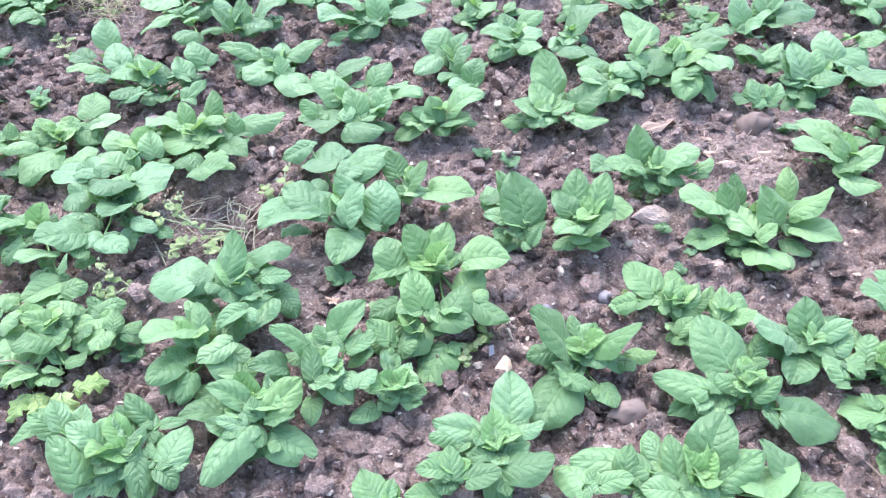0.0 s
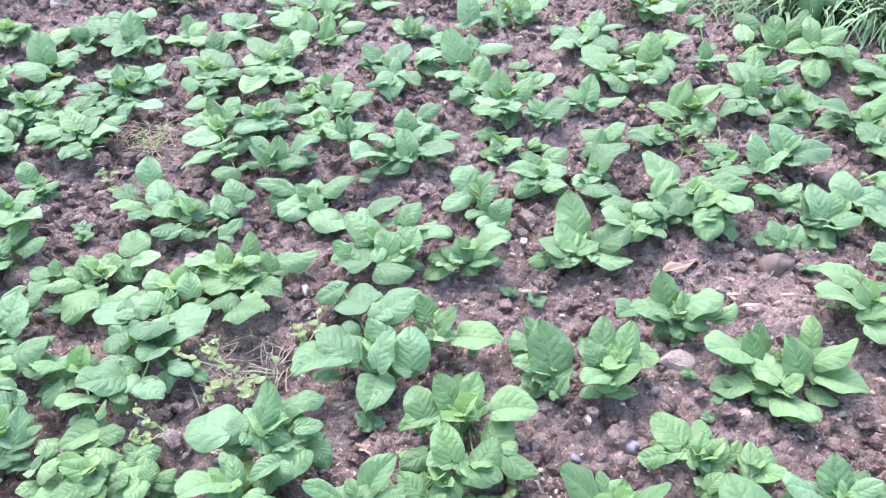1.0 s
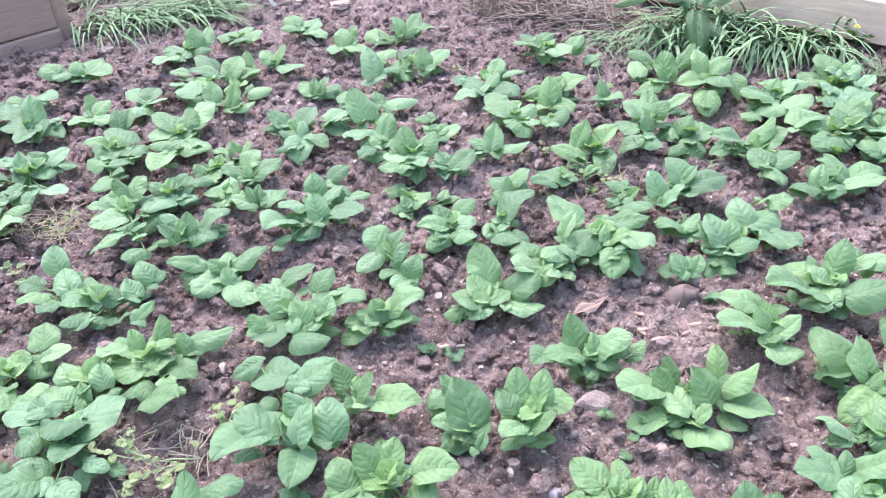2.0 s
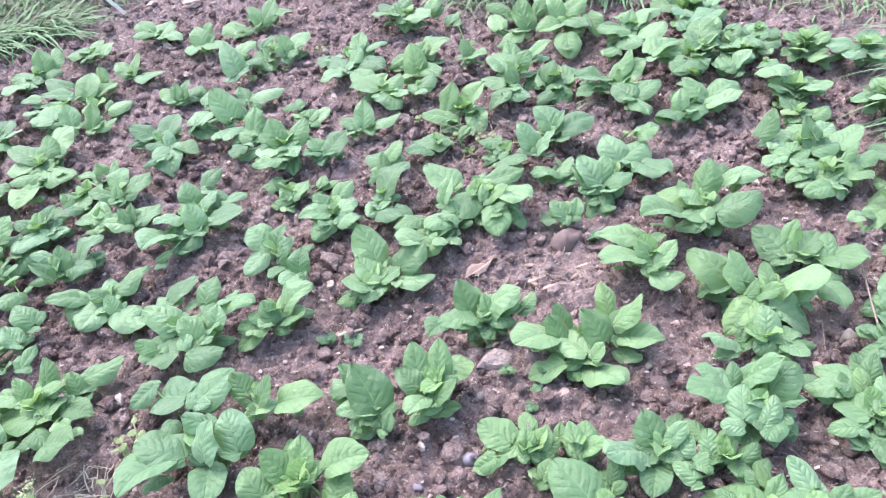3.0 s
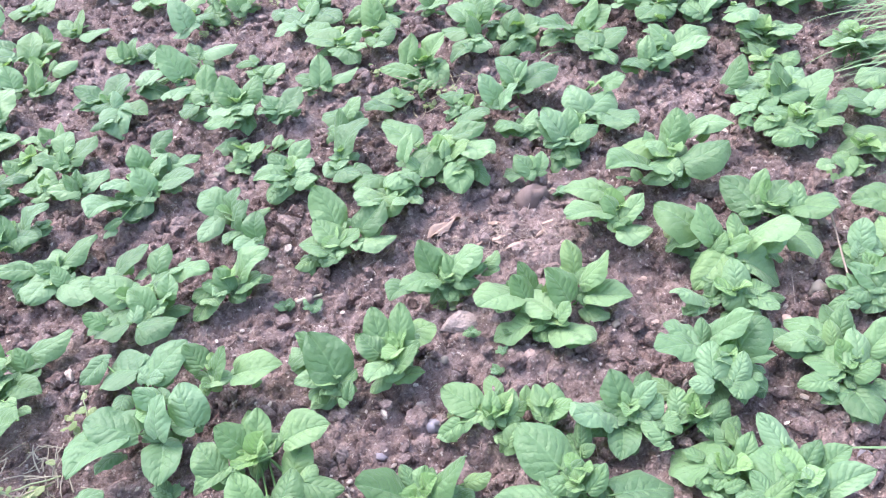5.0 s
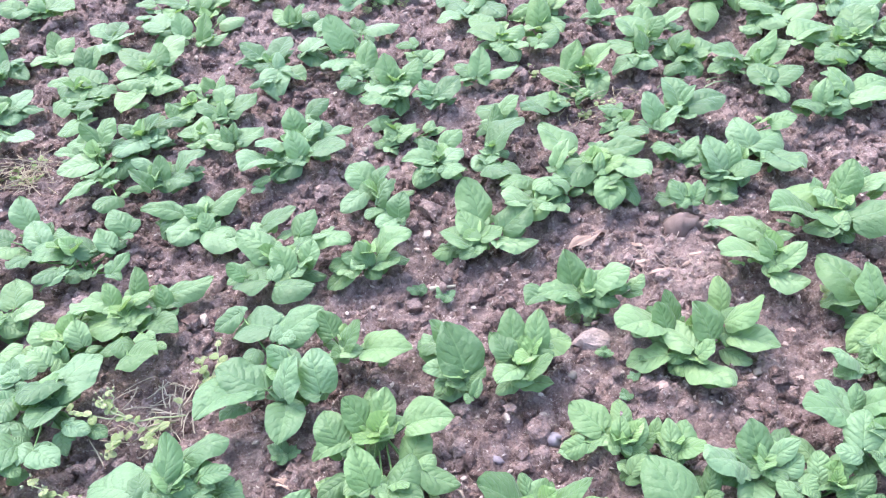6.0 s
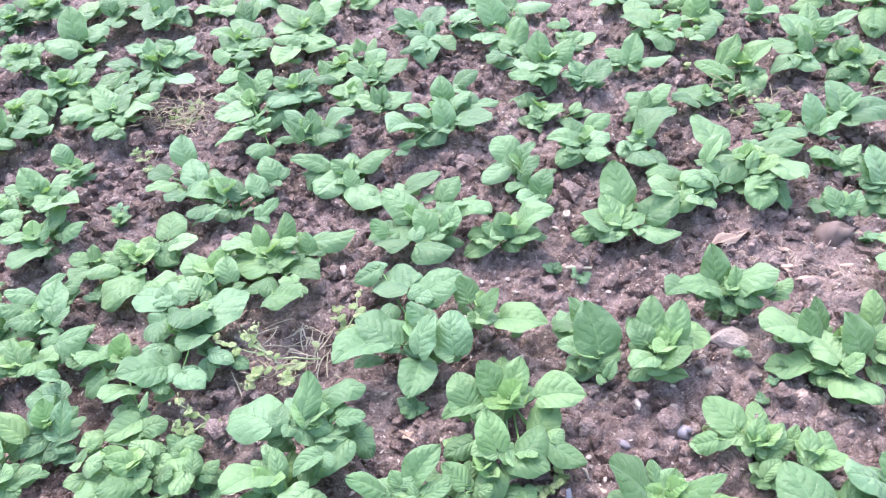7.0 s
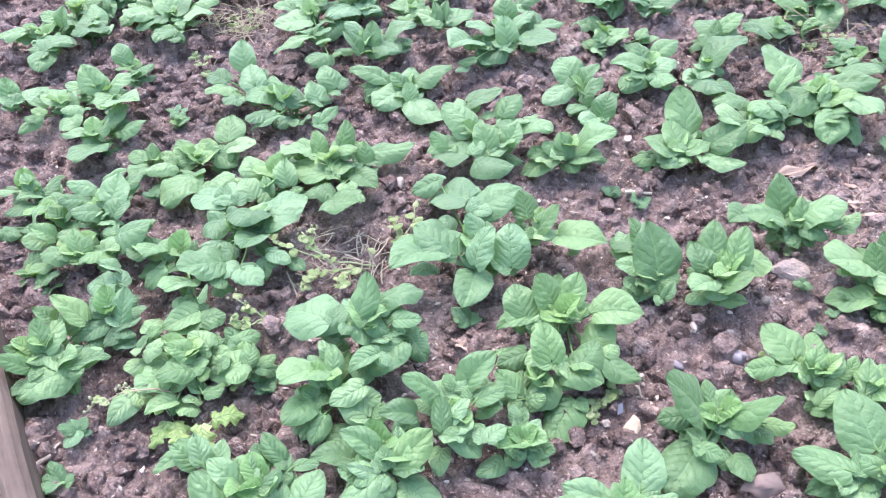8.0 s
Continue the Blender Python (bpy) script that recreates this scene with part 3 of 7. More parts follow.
def potato_plant(x, y, leaves, fill=1.0):
    """leaves: base dx, dy, height, yaw, pitch, length, width (centimetres, degrees) of the larger leaves; stems and young tops are grown to suit.
    fill: how many lesser leaves grow between them."""
    rng = plant_rng
    n = len(leaves)
    z0 = gz(x, y)
    size = "Small young" if n < 4 else ("Bushy" if n > 9 else "Leafy young")
    label = {"Small young": "small potato seedling with a few matt green leaves", "Bushy": "bushy potato plant with many broad mint-green leaves", "Leafy young": "young potato plant with puckered mint-green leaves"}[size]
    root = tagged(new("potato_plant"), label, "potato plant", "potato plants in the bed")
    root.location = (x, y, z0 - 0.004)
    # from bluish and dark to yellowish and pale, plant by plant
    k = max(-0.7, min(0.6, rng.gauss(0, 0.42)))
    root.color = (0.98 + 0.16 * k, 1.0 + 0.10 * k, 1.0 - 0.06 * k, 1.0)
    verts, faces = [], []
    high = max(l[2] for l in leaves) / 100 + 0.01
    shoots = 1 if n < 5 else 2 if n < 9 else 3
    tops = []
    for k in range(shoots):
        group = leaves[k::shoots]
        tx = 0.6 * sum(l[0] for l in group) / len(group) / 100
        ty = 0.6 * sum(l[1] for l in group) / len(group) / 100
        a = rng.random() * 6.28
        bx, by = 0.012 * math.cos(a), 0.012 * math.sin(a)
        top = Vector((tx, ty, high * (0.85 + 0.2 * rng.random())))
        tops.append((Vector((bx, by, -0.02)), top))
        tube(verts, faces, [(bx, by, -0.02), (bx * 1.3 + tx * 0.4, by * 1.3 + ty * 0.4, high * 0.45), tuple(top)], [0.0048, 0.0042, 0.003], 6)
    for i, (dx, dy, h, yaw, pitch, ln, wd) in enumerate(leaves):
        p = Vector((dx / 100, dy / 100, h / 100 + 0.004 * (rng.random() - 0.5)))
        base, top = min(tops, key=lambda bt: (bt[1].xy - p.xy).length)
        f = 0.35 + 0.5 * rng.random()
        q = base.lerp(top, f)
        q.z = min(q.z, p.z)
        mid = (q + p) / 2 - Vector((0, 0, 0.008))
        tube(verts, faces, [tuple(q), tuple(mid), tuple(p), tuple(p + 0.12 * ln / 100 * Vector((math.cos(radians(yaw)), math.sin(radians(yaw)), math.sin(radians(pitch)))))], [0.0028, 0.0022, 0.0018, 0.0011], 5)
        length, width = min(ln, 2.0 * wd, 13.0) / 100, min(1.26 * wd, 10.8) / 100
        leaf = put_leaf(root, LARGE_MESHES[rng.randrange(len(LARGE_MESHES))], *p, yaw, pitch, length, width, rng.uniform(-10, 10))
        # the pair of side leaflets behind the end leaflet
        for side in (-1, 1):
            if rng.random() < (0.75 if n > 3 else 0.45) * fill * 0.7:
                s = rng.uniform(0.38, 0.62) * min(max(length, 0.055), 0.09)
                back = p - rng.uniform(0.0, 0.02) * Vector((math.cos(radians(yaw)), math.sin(radians(yaw)), 0.4))
                put_leaf(root, LEAF_MESHES[rng.randrange(len(LEAF_MESHES))], *back, yaw + side * rng.uniform(45, 95), rng.uniform(-12, 25), s, s * 0.82, rng.uniform(-18, 18), "leaflet", leaf)
    # lesser leaves between the large ones, lower down and in their shade
    if n > 2:
        mx = sum(l[0] + 0.3 * l[5] * math.cos(radians(l[3])) for l in leaves) / n
        my = sum(l[1] + 0.3 * l[5] * math.sin(radians(l[3])) for l in leaves) / n
        for k in range(int((1.7 if y < 1.9 else 3.2) * n * fill)):
            dx, dy, h, yaw, pitch, ln, wd = leaves[k % n]
            f = rng.uniform(0.0, 0.45) * ln
            bx, by = dx + f * math.cos(radians(yaw)), dy + f * math.sin(radians(yaw))
            inward = rng.uniform(0.0, 0.6)
            bx, by = bx + (mx - bx) * inward, by + (my - by) * inward
            s = rng.uniform(0.038, 0.062) * (0.8 if n < 5 else 1.0)
            p = Vector((bx, by, h * rng.uniform(0.5, 0.92))) / 100
            if (p.xy + Vector((x, y)) - CLOD_SPOT).length < 0.06:
                continue
            put_leaf(root, LEAF_MESHES[rng.randrange(len(LEAF_MESHES))], *p, math.degrees(math.atan2(by - my, bx - mx)) + rng.gauss(0, 55), rng.uniform(-8, 38), s, s * rng.uniform(0.74, 0.9), rng.uniform(-20, 20))
    # the crumpled young leaves at each growing tip
    for base, top in tops:
        a0 = rng.random() * 360
        m = 2 if fill < 1 else 3
        for k in range(m):
            s = rng.uniform(0.030, 0.058) * (0.75 if n < 5 else 1.0)
            put_leaf(root, YOUNG_MESHES[rng.randrange(4)], *(top + Vector((0, 0, -0.010))), a0 + 360 * k / m + rng.uniform(-15, 15), rng.uniform(15, 55), s, s * 0.88, rng.uniform(-15, 15), "young_leaf")
    # older leaves shaded underneath
    if n > 4:
        for k in range(min(3, n // 3)):
            a, r = rng.random() * 6.28, rng.uniform(0.02, 0.06)
            s = rng.uniform(0.045, 0.07)
            put_leaf(root, LEAF_MESHES[rng.randrange(len(LEAF_MESHES))], r * math.cos(a), r * math.sin(a), high * rng.uniform(0.25, 0.5), math.degrees(a), rng.uniform(-15, 10), s, s * 0.72)
    mesh_object("stem", verts, faces, STEM, root)
    return root


potato_plant(-0.719, 1.892, [(-15.3,13.8,7.0,110,45,8.7,5.8), (-10.2,4.6,7.0,115,17,8.9,6.1), (-6.0,7.1,7.0,-100,9,12.0,8.5), (3.3,-0.5,7.0,153,21,8.4,5.9), (8.4,-0.6,7.0,126,30,6.8,4.8), (11.6,6.2,7.0,131,22,8.2,5.9), (9.7,-10.4,7.0,28,33,9.8,3.6), (-13.9,0.3,7.0,-117,14,5.8,4.2), (-4.3,-5.6,7.0,-131,8,7.3,5.1), (-1.4,-7.0,7.0,-154,-18,8.6,4.2), (-19.1,8.1,7.0,159,2,7.3,5.2), (-18.3,5.3,7.0,-117,18,8.6,5.9)], 0.9)
potato_plant(-0.937, 1.675, [(4.1,-7.8,7.0,-111,-7,11.8,8.3), (0.3,-2.2,7.0,122,8,7.3,5.1), (4.8,3.0,7.0,-142,-6,9.7,6.7), (9.2,4.6,7.0,98,11,9.2,6.6), (10.4,2.7,7.0,-8,14,7.7,5.3), (7.6,0.4,7.0,-23,-24,6.5,4.4), (9.2,-13.4,7.0,20,17,7.7,5.0), (-1.4,-5.1,7.0,-145,8,7.5,4.3), (-4.4,-9.0,4.2,-98,-19,4.2,2.8)], 0.9)
potato_plant(-1.074, 1.707, [(4.3,-3.9,6.0,103,42,4.5,2.9), (2.5,-4.6,6.0,147,2,6.0,4.2), (4.0,-6.9,6.0,-97,23,7.8,5.3)], 0.9)
potato_plant(-0.716, 1.574, [(0.2,-0.2,8.0,134,10,8.0,5.7), (7.4,-2.9,8.0,106,39,6.7,4.6), (3.1,-5.8,6.4,112,45,5.4,2.7), (0.8,-7.7,8.0,131,16,6.7,4.8), (10.0,11.3,8.0,-123,25,9.9,6.9), (5.4,8.6,8.0,-158,-10,5.9,3.8)], 0.9)
potato_plant(-0.582, 1.652, [(3.7,-8.8,8.0,146,-14,13.6,9.4), (4.6,0.2,8.0,77,46,7.6,4.2), (0.0,-2.0,8.0,109,43,6.1,3.4), (2.5,-0.6,8.0,-17,20,7.5,5.1), (4.6,-8.4,8.0,67,-21,8.4,5.8), (3.4,-12.2,8.0,-67,-14,5.9,4.0), (5.7,-17.9,8.0,-35,26,11.5,7.9), (8.6,-12.3,8.0,-42,9,3.7,2.5), (9.5,-5.4,5.6,-42,-2,7.5,5.4)], 0.9)
potato_plant(-0.510, 1.737, [(2.9,-3.7,6.5,9,6,13.1,6.0), (3.7,-8.6,6.5,106,44,6.0,3.5), (2.8,-7.4,6.5,16,-19,5.6,3.7)], 0.9)
potato_plant(-0.711, 1.426, [(4.7,-4.0,9.0,54,1,13.7,9.6), (-4.7,3.9,9.0,153,-16,12.7,8.8), (-5.0,-1.2,9.0,-93,2,7.6,5.4), (2.6,0.6,9.0,-101,25,11.0,7.7), (4.4,-6.9,9.0,-96,23,8.7,6.1), (-2.4,-7.4,6.3,-140,22,8.0,3.4), (-0.6,-15.1,9.0,-145,20,10.1,7.1), (8.4,-11.6,9.0,-20,-15,5.3,3.7), (3.7,-17.6,9.9,-38,-2,7.2,4.9), (7.5,-12.1,7.2,-86,-39,4.8,3.1), (12.5,-11.6,6.3,-32,-8,4.2,2.9)], 0.9)
potato_plant(-0.850, 1.342, [(-8.1,1.7,8.0,100,-22,6.9,4.8), (2.5,-2.8,8.0,160,-9,6.7,4.6), (-2.7,-2.7,8.0,-89,29,7.9,5.6), (1.0,-8.9,8.0,-152,-34,6.9,4.8), (7.4,-12.0,8.0,-105,31,8.9,6.1), (11.9,-11.1,8.0,-35,-14,4.2,2.8), (10.7,-17.7,8.0,42,47,4.6,2.2)], 0.9)
potato_plant(-0.741, 1.055, [(0.3,9.4,8.0,-143,-4,8.0,4.9), (1.0,6.3,8.0,27,2,5.7,4.0), (12.8,-2.9,8.0,166,-23,9.8,6.8), (3.7,-4.9,8.0,-148,15,7.1,4.9), (3.1,-2.2,8.0,-175,37,6.3,4.3), (5.4,0.3,8.0,153,10,5.8,4.1), (6.2,-8.9,5.6,35,3,4.4,3.0), (1.5,-10.7,5.6,-139,9,6.2,3.7), (-8.4,2.8,8.0,87,-15,5.5,3.8), (-7.7,-0.6,8.0,-15,33,6.3,4.3), (5.2,-9.1,4.0,-139,42,3.9,2.6)], 0.9)
potato_plant(-0.635, 1.063, [(2.3,-0.6,6.0,-104,-39,4.1,2.6), (-1.7,2.7,6.0,30,-2,5.4,3.3), (4.2,-2.9,6.0,42,-41,5.8,3.1), (0.0,1.4,6.0,155,17,3.3,2.2)], 0.9)
potato_plant(-0.519, 0.776, [(-4.9,-7.1,8.5,130,26,9.6,4.7), (-10.5,2.9,8.5,118,32,5.7,3.3), (-2.8,-0.5,8.5,154,26,7.8,3.7), (-16.1,6.6,5.9,-137,-6,6.0,3.0), (3.3,4.9,8.5,139,26,6.7,3.0), (-0.9,0.6,8.5,102,29,6.2,2.3), (0.3,-1.0,8.5,51,16,5.2,3.0), (5.6,3.9,8.5,12,-6,5.7,2.1), (7.9,-3.2,8.5,71,2,7.1,5.0), (6.9,-4.4,8.5,-42,-23,4.6,3.1), (3.0,-2.5,8.5,-74,-23,6.8,3.3), (4.0,-2.1,8.5,175,16,3.6,2.3), (-0.8,-1.9,6.8,-116,-12,7.0,3.2)], 0.9)
potato_plant(-0.393, 1.117, [(-5.1,-2.3,13.0,153,-19,15.7,11.0), (-2.5,-0.5,13.0,-149,-5,10.7,3.9), (-0.3,-0.9,13.0,78,39,9.2,4.5), (3.1,3.6,13.0,15,6,8.9,5.0), (6.5,-0.7,13.0,8,-6,5.5,3.3), (-1.7,-2.5,13.0,-27,-38,6.2,3.5), (1.9,-1.2,13.0,-12,-31,5.1,3.5), (2.5,1.6,13.0,9,-3,3.8,2.7), (8.5,-3.9,10.4,-130,-17,9.0,6.3), (10.0,-2.1,9.1,-47,-30,5.2,3.6), (4.4,-9.0,13.0,-143,-17,6.1,3.5)], 0.9)
potato_plant(-0.444, 0.991, [(-0.7,1.5,11.0,-128,27,10.1,7.1), (2.1,-0.4,11.0,103,34,8.2,3.0), (1.1,2.6,11.0,128,31,5.8,2.4), (-1.9,-4.0,8.8,-117,10,7.8,5.5), (1.3,-7.4,8.8,-111,-26,5.9,3.4), (8.1,-2.0,11.0,-144,-5,7.2,3.7), (0.1,-3.9,7.7,164,28,4.7,2.7), (9.3,-6.9,7.7,151,12,7.0,4.9)], 0.9)
potato_plant(-0.326, 0.869, [(0.2,-2.5,9.5,162,21,8.3,3.8), (3.4,-4.9,9.5,44,17,9.1,5.2), (0.7,-7.2,9.5,-123,-12,10.9,5.7), (0.0,-6.5,9.5,174,18,4.5,2.3), (-4.5,-1.4,4.8,-170,13,7.9,4.7), (4.6,-5.8,6.7,-24,-14,9.0,6.0), (2.3,-6.8,9.5,-103,-12,2.9,2.0), (6.2,5.3,9.5,-171,12,6.7,4.0), (4.3,-0.7,9.5,109,26,4.1,1.8)], 0.9)
potato_plant(-0.214, 0.935, [(1.0,-2.0,8.0,-40,-21,8.3,4.2), (7.8,-5.3,8.0,41,3,4.5,3.1), (3.0,5.4,8.0,45,25,9.8,4.5), (5.3,2.8,8.0,17,14,5.9,3.3), (-1.1,3.4,8.0,-168,49,11.9,4.9), (0.0,-4.2,8.0,101,26,8.6,3.2), (1.2,-2.3,8.0,51,24,5.4,2.7), (1.2,4.7,8.0,126,32,3.4,2.0)], 0.9)
potato_plant(-0.178, 1.389, [(-4.3,-6.7,10.0,152,17,11.5,7.9), (-8.5,-6.2,10.0,-138,15,12.7,9.0), (-0.6,-9.7,10.0,52,50,9.2,5.7), (7.0,-9.8,10.0,95,38,9.4,6.4), (-1.0,7.8,10.0,23,16,10.9,7.7), (-3.2,10.7,10.0,140,-25,12.8,9.0), (-11.0,17.3,10.0,-160,-22,7.0,4.8), (-0.6,-8.9,7.0,-104,-6,9.5,6.5), (2.8,-5.4,6.0,-99,-22,3.8,2.6), (1.3,-1.1,10.0,171,49,7.2,4.6)], 0.9)
potato_plant(-0.054, 1.479, [(-2.3,-3.6,7.5,117,43,6.7,4.7), (-0.5,-7.7,7.5,29,47,7.9,4.8), (-1.4,-8.2,7.5,-1,-2,5.7,4.0), (4.2,-8.3,7.5,-16,7,10.9,7.6)], 0.9)
potato_plant(-0.001, 1.247, [(-1.5,-5.8,9.5,143,49,8.2,5.6), (-0.2,-5.9,9.5,62,38,8.2,4.6), (5.9,-6.5,9.5,-5,6,9.6,6.4), (-7.4,-8.7,9.5,111,20,7.6,5.3), (-5.7,-7.8,9.5,-160,-9,9.2,4.0), (-2.3,-19.2,9.5,107,31,8.1,5.1), (2.2,-20.0,9.5,57,8,7.4,5.1), (0.1,-19.6,7.6,-24,7,8.0,5.6), (5.3,-13.0,5.7,58,17,7.5,5.3), (7.7,-17.1,9.5,-26,-14,7.7,4.8)], 0.9)
potato_plant(-0.045, 1.048, [(-2.5,5.3,7.0,-156,-12,6.6,4.0), (-3.9,-4.6,7.0,145,25,6.0,4.0), (1.9,-1.0,7.0,-119,-14,7.3,5.0), (6.8,-3.7,4.9,-118,-17,9.1,6.4), (-3.8,-5.8,7.0,-125,-4,3.0,2.0)], 0.9)
potato_plant(-0.072, 0.906, [(0.4,-0.8,4.0,61,25,5.2,2.7), (-0.1,-0.8,4.0,110,24,5.4,2.4), (-0.2,-1.4,2.4,172,10,3.5,2.4), (0.3,-1.5,2.4,-7,-3,3.5,2.1), (-1.3,3.4,4.0,109,23,3.6,2.1)], 0.9)
potato_plant(-0.198, 1.732, [(-1.9,1.4,8.0,143,21,10.6,7.3), (-4.3,12.9,8.0,14,16,9.5,5.5), (4.8,7.3,8.0,53,22,8.1,5.8), (2.9,2.6,8.0,34,-1,7.9,5.5), (6.6,-3.5,8.0,60,42,6.2,4.4), (2.0,-5.8,8.0,119,31,7.4,5.1), (-1.8,-8.0,8.0,145,-15,14.9,10.4), (-8.1,-5.6,8.0,161,40,5.3,3.8), (-0.9,-10.3,8.0,-14,3,9.9,7.0), (10.4,6.7,8.0,-44,9,9.3,6.7)], 0.9)
potato_plant(0.014, 1.743, [(-2.7,-4.6,6.5,-162,-26,9.4,6.6), (-3.2,-2.4,6.5,-174,-5,6.8,4.8), (0.1,-5.1,6.5,117,47,6.8,4.2), (-0.7,-3.9,6.5,165,21,6.2,4.3), (2.4,-1.8,6.5,5,30,10.7,6.8), (2.1,-2.0,4.6,-48,26,8.8,6.2)], 0.9)
potato_plant(0.065, 2.011, [(-2.2,0.6,6.5,122,13,9.8,6.8), (-0.9,-2.4,6.5,36,46,7.5,4.7), (-4.6,-1.7,6.5,-146,-18,8.4,5.9), (-1.1,-9.1,6.5,29,49,8.3,4.6), (3.9,-15.9,6.5,64,44,7.2,5.1), (4.1,-14.3,6.5,-138,12,8.4,5.8)], 0.9)
potato_plant(0.282, 1.762, [(2.3,3.0,7.5,105,47,12.3,7.5), (0.9,-2.0,7.5,114,23,8.7,6.0), (-1.4,-5.6,7.5,127,-5,10.7,7.4), (-2.7,-1.2,7.5,-24,-23,7.7,5.4), (1.3,-2.8,7.5,21,8,6.8,4.9), (7.3,-0.6,7.5,20,29,10.5,7.4), (6.2,-4.3,7.5,-10,-3,9.8,6.0), (-6.7,-1.7,3.8,-100,-36,3.7,2.0)], 0.9)
potato_plant(0.249, 2.134, [(-2.1,-3.0,6.5,113,33,7.6,5.3), (1.2,2.0,6.5,31,22,8.0,5.7), (-2.2,-4.2,6.5,173,6,9.3,6.1), (-2.4,-7.0,6.5,-143,-15,8.4,5.7), (-0.1,-5.8,6.5,37,7,7.9,5.5), (0.6,-7.0,6.5,-56,13,7.9,5.5)], 0.9)
potato_plant(0.403, 2.181, [(-2.6,-15.0,6.5,-66,13,10.0,6.8), (-0.9,-7.7,6.5,24,28,13.2,9.3), (-1.9,-10.5,6.5,-141,-5,7.3,5.3), (1.1,-16.5,6.5,-65,-12,6.6,4.7)], 0.9)
potato_plant(0.672, 1.958, [(-9.0,3.9,8.5,110,10,16.7,11.9), (-13.5,-2.3,8.5,36,49,8.2,4.2), (-3.1,-0.8,8.5,-142,-8,12.2,8.4), (-0.9,2.1,8.5,-140,-46,9.1,6.3), (-0.5,2.1,8.5,-13,13,13.0,6.7), (3.7,-2.3,8.5,-71,12,16.7,11.7), (-0.8,-10.2,8.5,-106,-26,9.4,6.5), (-1.6,-6.4,8.5,-4,29,7.0,4.6), (-3.0,-6.6,8.5,65,50,5.0,2.6), (3.6,-8.0,4.3,-73,-23,7.5,4.5), (-12.7,-7.5,8.5,-149,8,9.8,6.9), (-15.0,-10.4,8.5,-159,-21,6.2,4.4), (-19.1,-16.6,8.5,-178,-31,8.2,5.7)], 0.9)
potato_plant(0.944, 2.054, [(-3.9,-6.0,5.5,-164,20,9.7,6.6), (-4.6,-7.7,5.5,17,33,7.0,4.7), (0.3,-9.5,5.5,-170,-26,6.8,4.7)], 0.9)
potato_plant(1.058, 1.971, [(-6.9,-8.8,8.5,111,36,10.6,7.3), (-8.1,-8.5,8.5,133,35,8.7,6.2), (-5.3,-8.6,8.5,66,46,8.1,4.2), (3.5,-0.6,8.5,28,2,15.1,10.7), (4.0,-0.3,8.5,99,22,10.1,7.2), (-5.3,-11.5,8.5,8,10,8.4,6.1), (-6.6,-8.3,8.5,-166,2,7.3,5.2), (-7.7,-11.0,6.8,-128,-32,10.1,6.8), (8.4,-4.1,8.5,-78,14,13.8,9.8)], 0.9)
potato_plant(0.866, 1.817, [(-2.2,-4.2,4.0,115,29,7.0,4.8), (-4.5,-4.1,4.0,108,-16,8.1,5.7), (-0.1,-4.2,4.0,53,48,5.1,3.4)], 0.9)
potato_plant(0.984, 1.544, [(-5.3,-2.2,8.0,-167,20,14.9,10.3), (-2.3,4.2,8.0,155,6,10.2,6.8), (-2.0,1.6,8.0,-25,21,6.0,4.2), (-3.7,-7.4,8.0,-2,49,8.2,4.4), (-6.7,-10.0,8.0,-22,-1,8.6,6.0), (-4.4,-6.6,8.0,116,50,6.6,4.7), (-4.4,-8.4,8.0,121,17,4.7,3.2)], 0.9)
potato_plant(0.517, 1.518, [(-4.2,-1.4,6.5,98,49,9.2,5.3), (-3.7,-3.0,6.5,-180,6,9.4,6.6), (-10.7,-1.9,6.5,-142,14,7.3,5.3), (-0.6,-2.3,6.5,-15,36,10.6,6.5), (2.8,-4.6,6.5,31,21,6.1,4.2), (-0.2,-4.3,6.5,90,44,6.1,3.1), (0.3,-4.1,6.5,-37,-6,6.0,4.1), (-1.5,-2.8,3.9,-72,-13,4.6,3.2), (-3.6,-4.0,3.9,-161,-38,4.3,2.9), (8.1,-4.3,6.5,16,35,4.5,3.2)], 0.9)
potato_plant(0.727, 1.345, [(-9.7,3.6,8.5,-154,23,13.9,9.8), (-4.7,-6.6,8.5,113,-1,10.1,7.1), (-5.8,2.4,8.5,106,47,7.4,3.6), (-8.6,-1.2,8.5,108,48,7.3,4.4), (-0.1,-5.0,8.5,118,45,9.4,6.6), (4.3,-0.4,8.5,-15,50,10.8,6.0), (4.9,3.2,8.5,84,47,7.9,4.4), (-10.0,-5.2,6.8,168,-22,9.1,6.3), (5.0,-2.8,6.8,-37,8,10.4,6.4), (-4.2,-7.6,5.1,-71,21,10.8,7.7), (-4.7,-8.2,8.5,8,48,5.1,3.5), (-4.9,-6.2,5.1,-165,-14,5.7,3.9)], 0.9)
potato_plant(0.212, 1.306, [(-1.9,-2.2,8.0,109,40,12.1,7.9), (-4.7,7.8,8.0,134,48,6.2,4.3), (-6.2,7.1,8.0,130,-24,7.4,5.3), (-5.5,-0.0,8.0,175,11,5.4,3.8), (-1.0,-2.1,4.8,177,36,5.1,3.6), (-1.4,-7.9,8.0,54,37,4.3,2.1)], 0.9)
potato_plant(0.331, 1.316, [(-3.1,1.0,8.0,84,40,9.1,5.0), (0.7,-0.8,8.0,68,37,9.7,4.9), (-3.9,-0.6,8.0,118,20,6.5,4.5), (2.1,0.2,8.0,26,-10,8.4,6.0), (-3.2,-3.9,8.0,-140,12,7.0,5.0), (-1.8,-5.8,8.0,0,37,6.9,4.8), (-2.5,-4.9,4.0,-15,5,6.6,3.9)], 0.9)
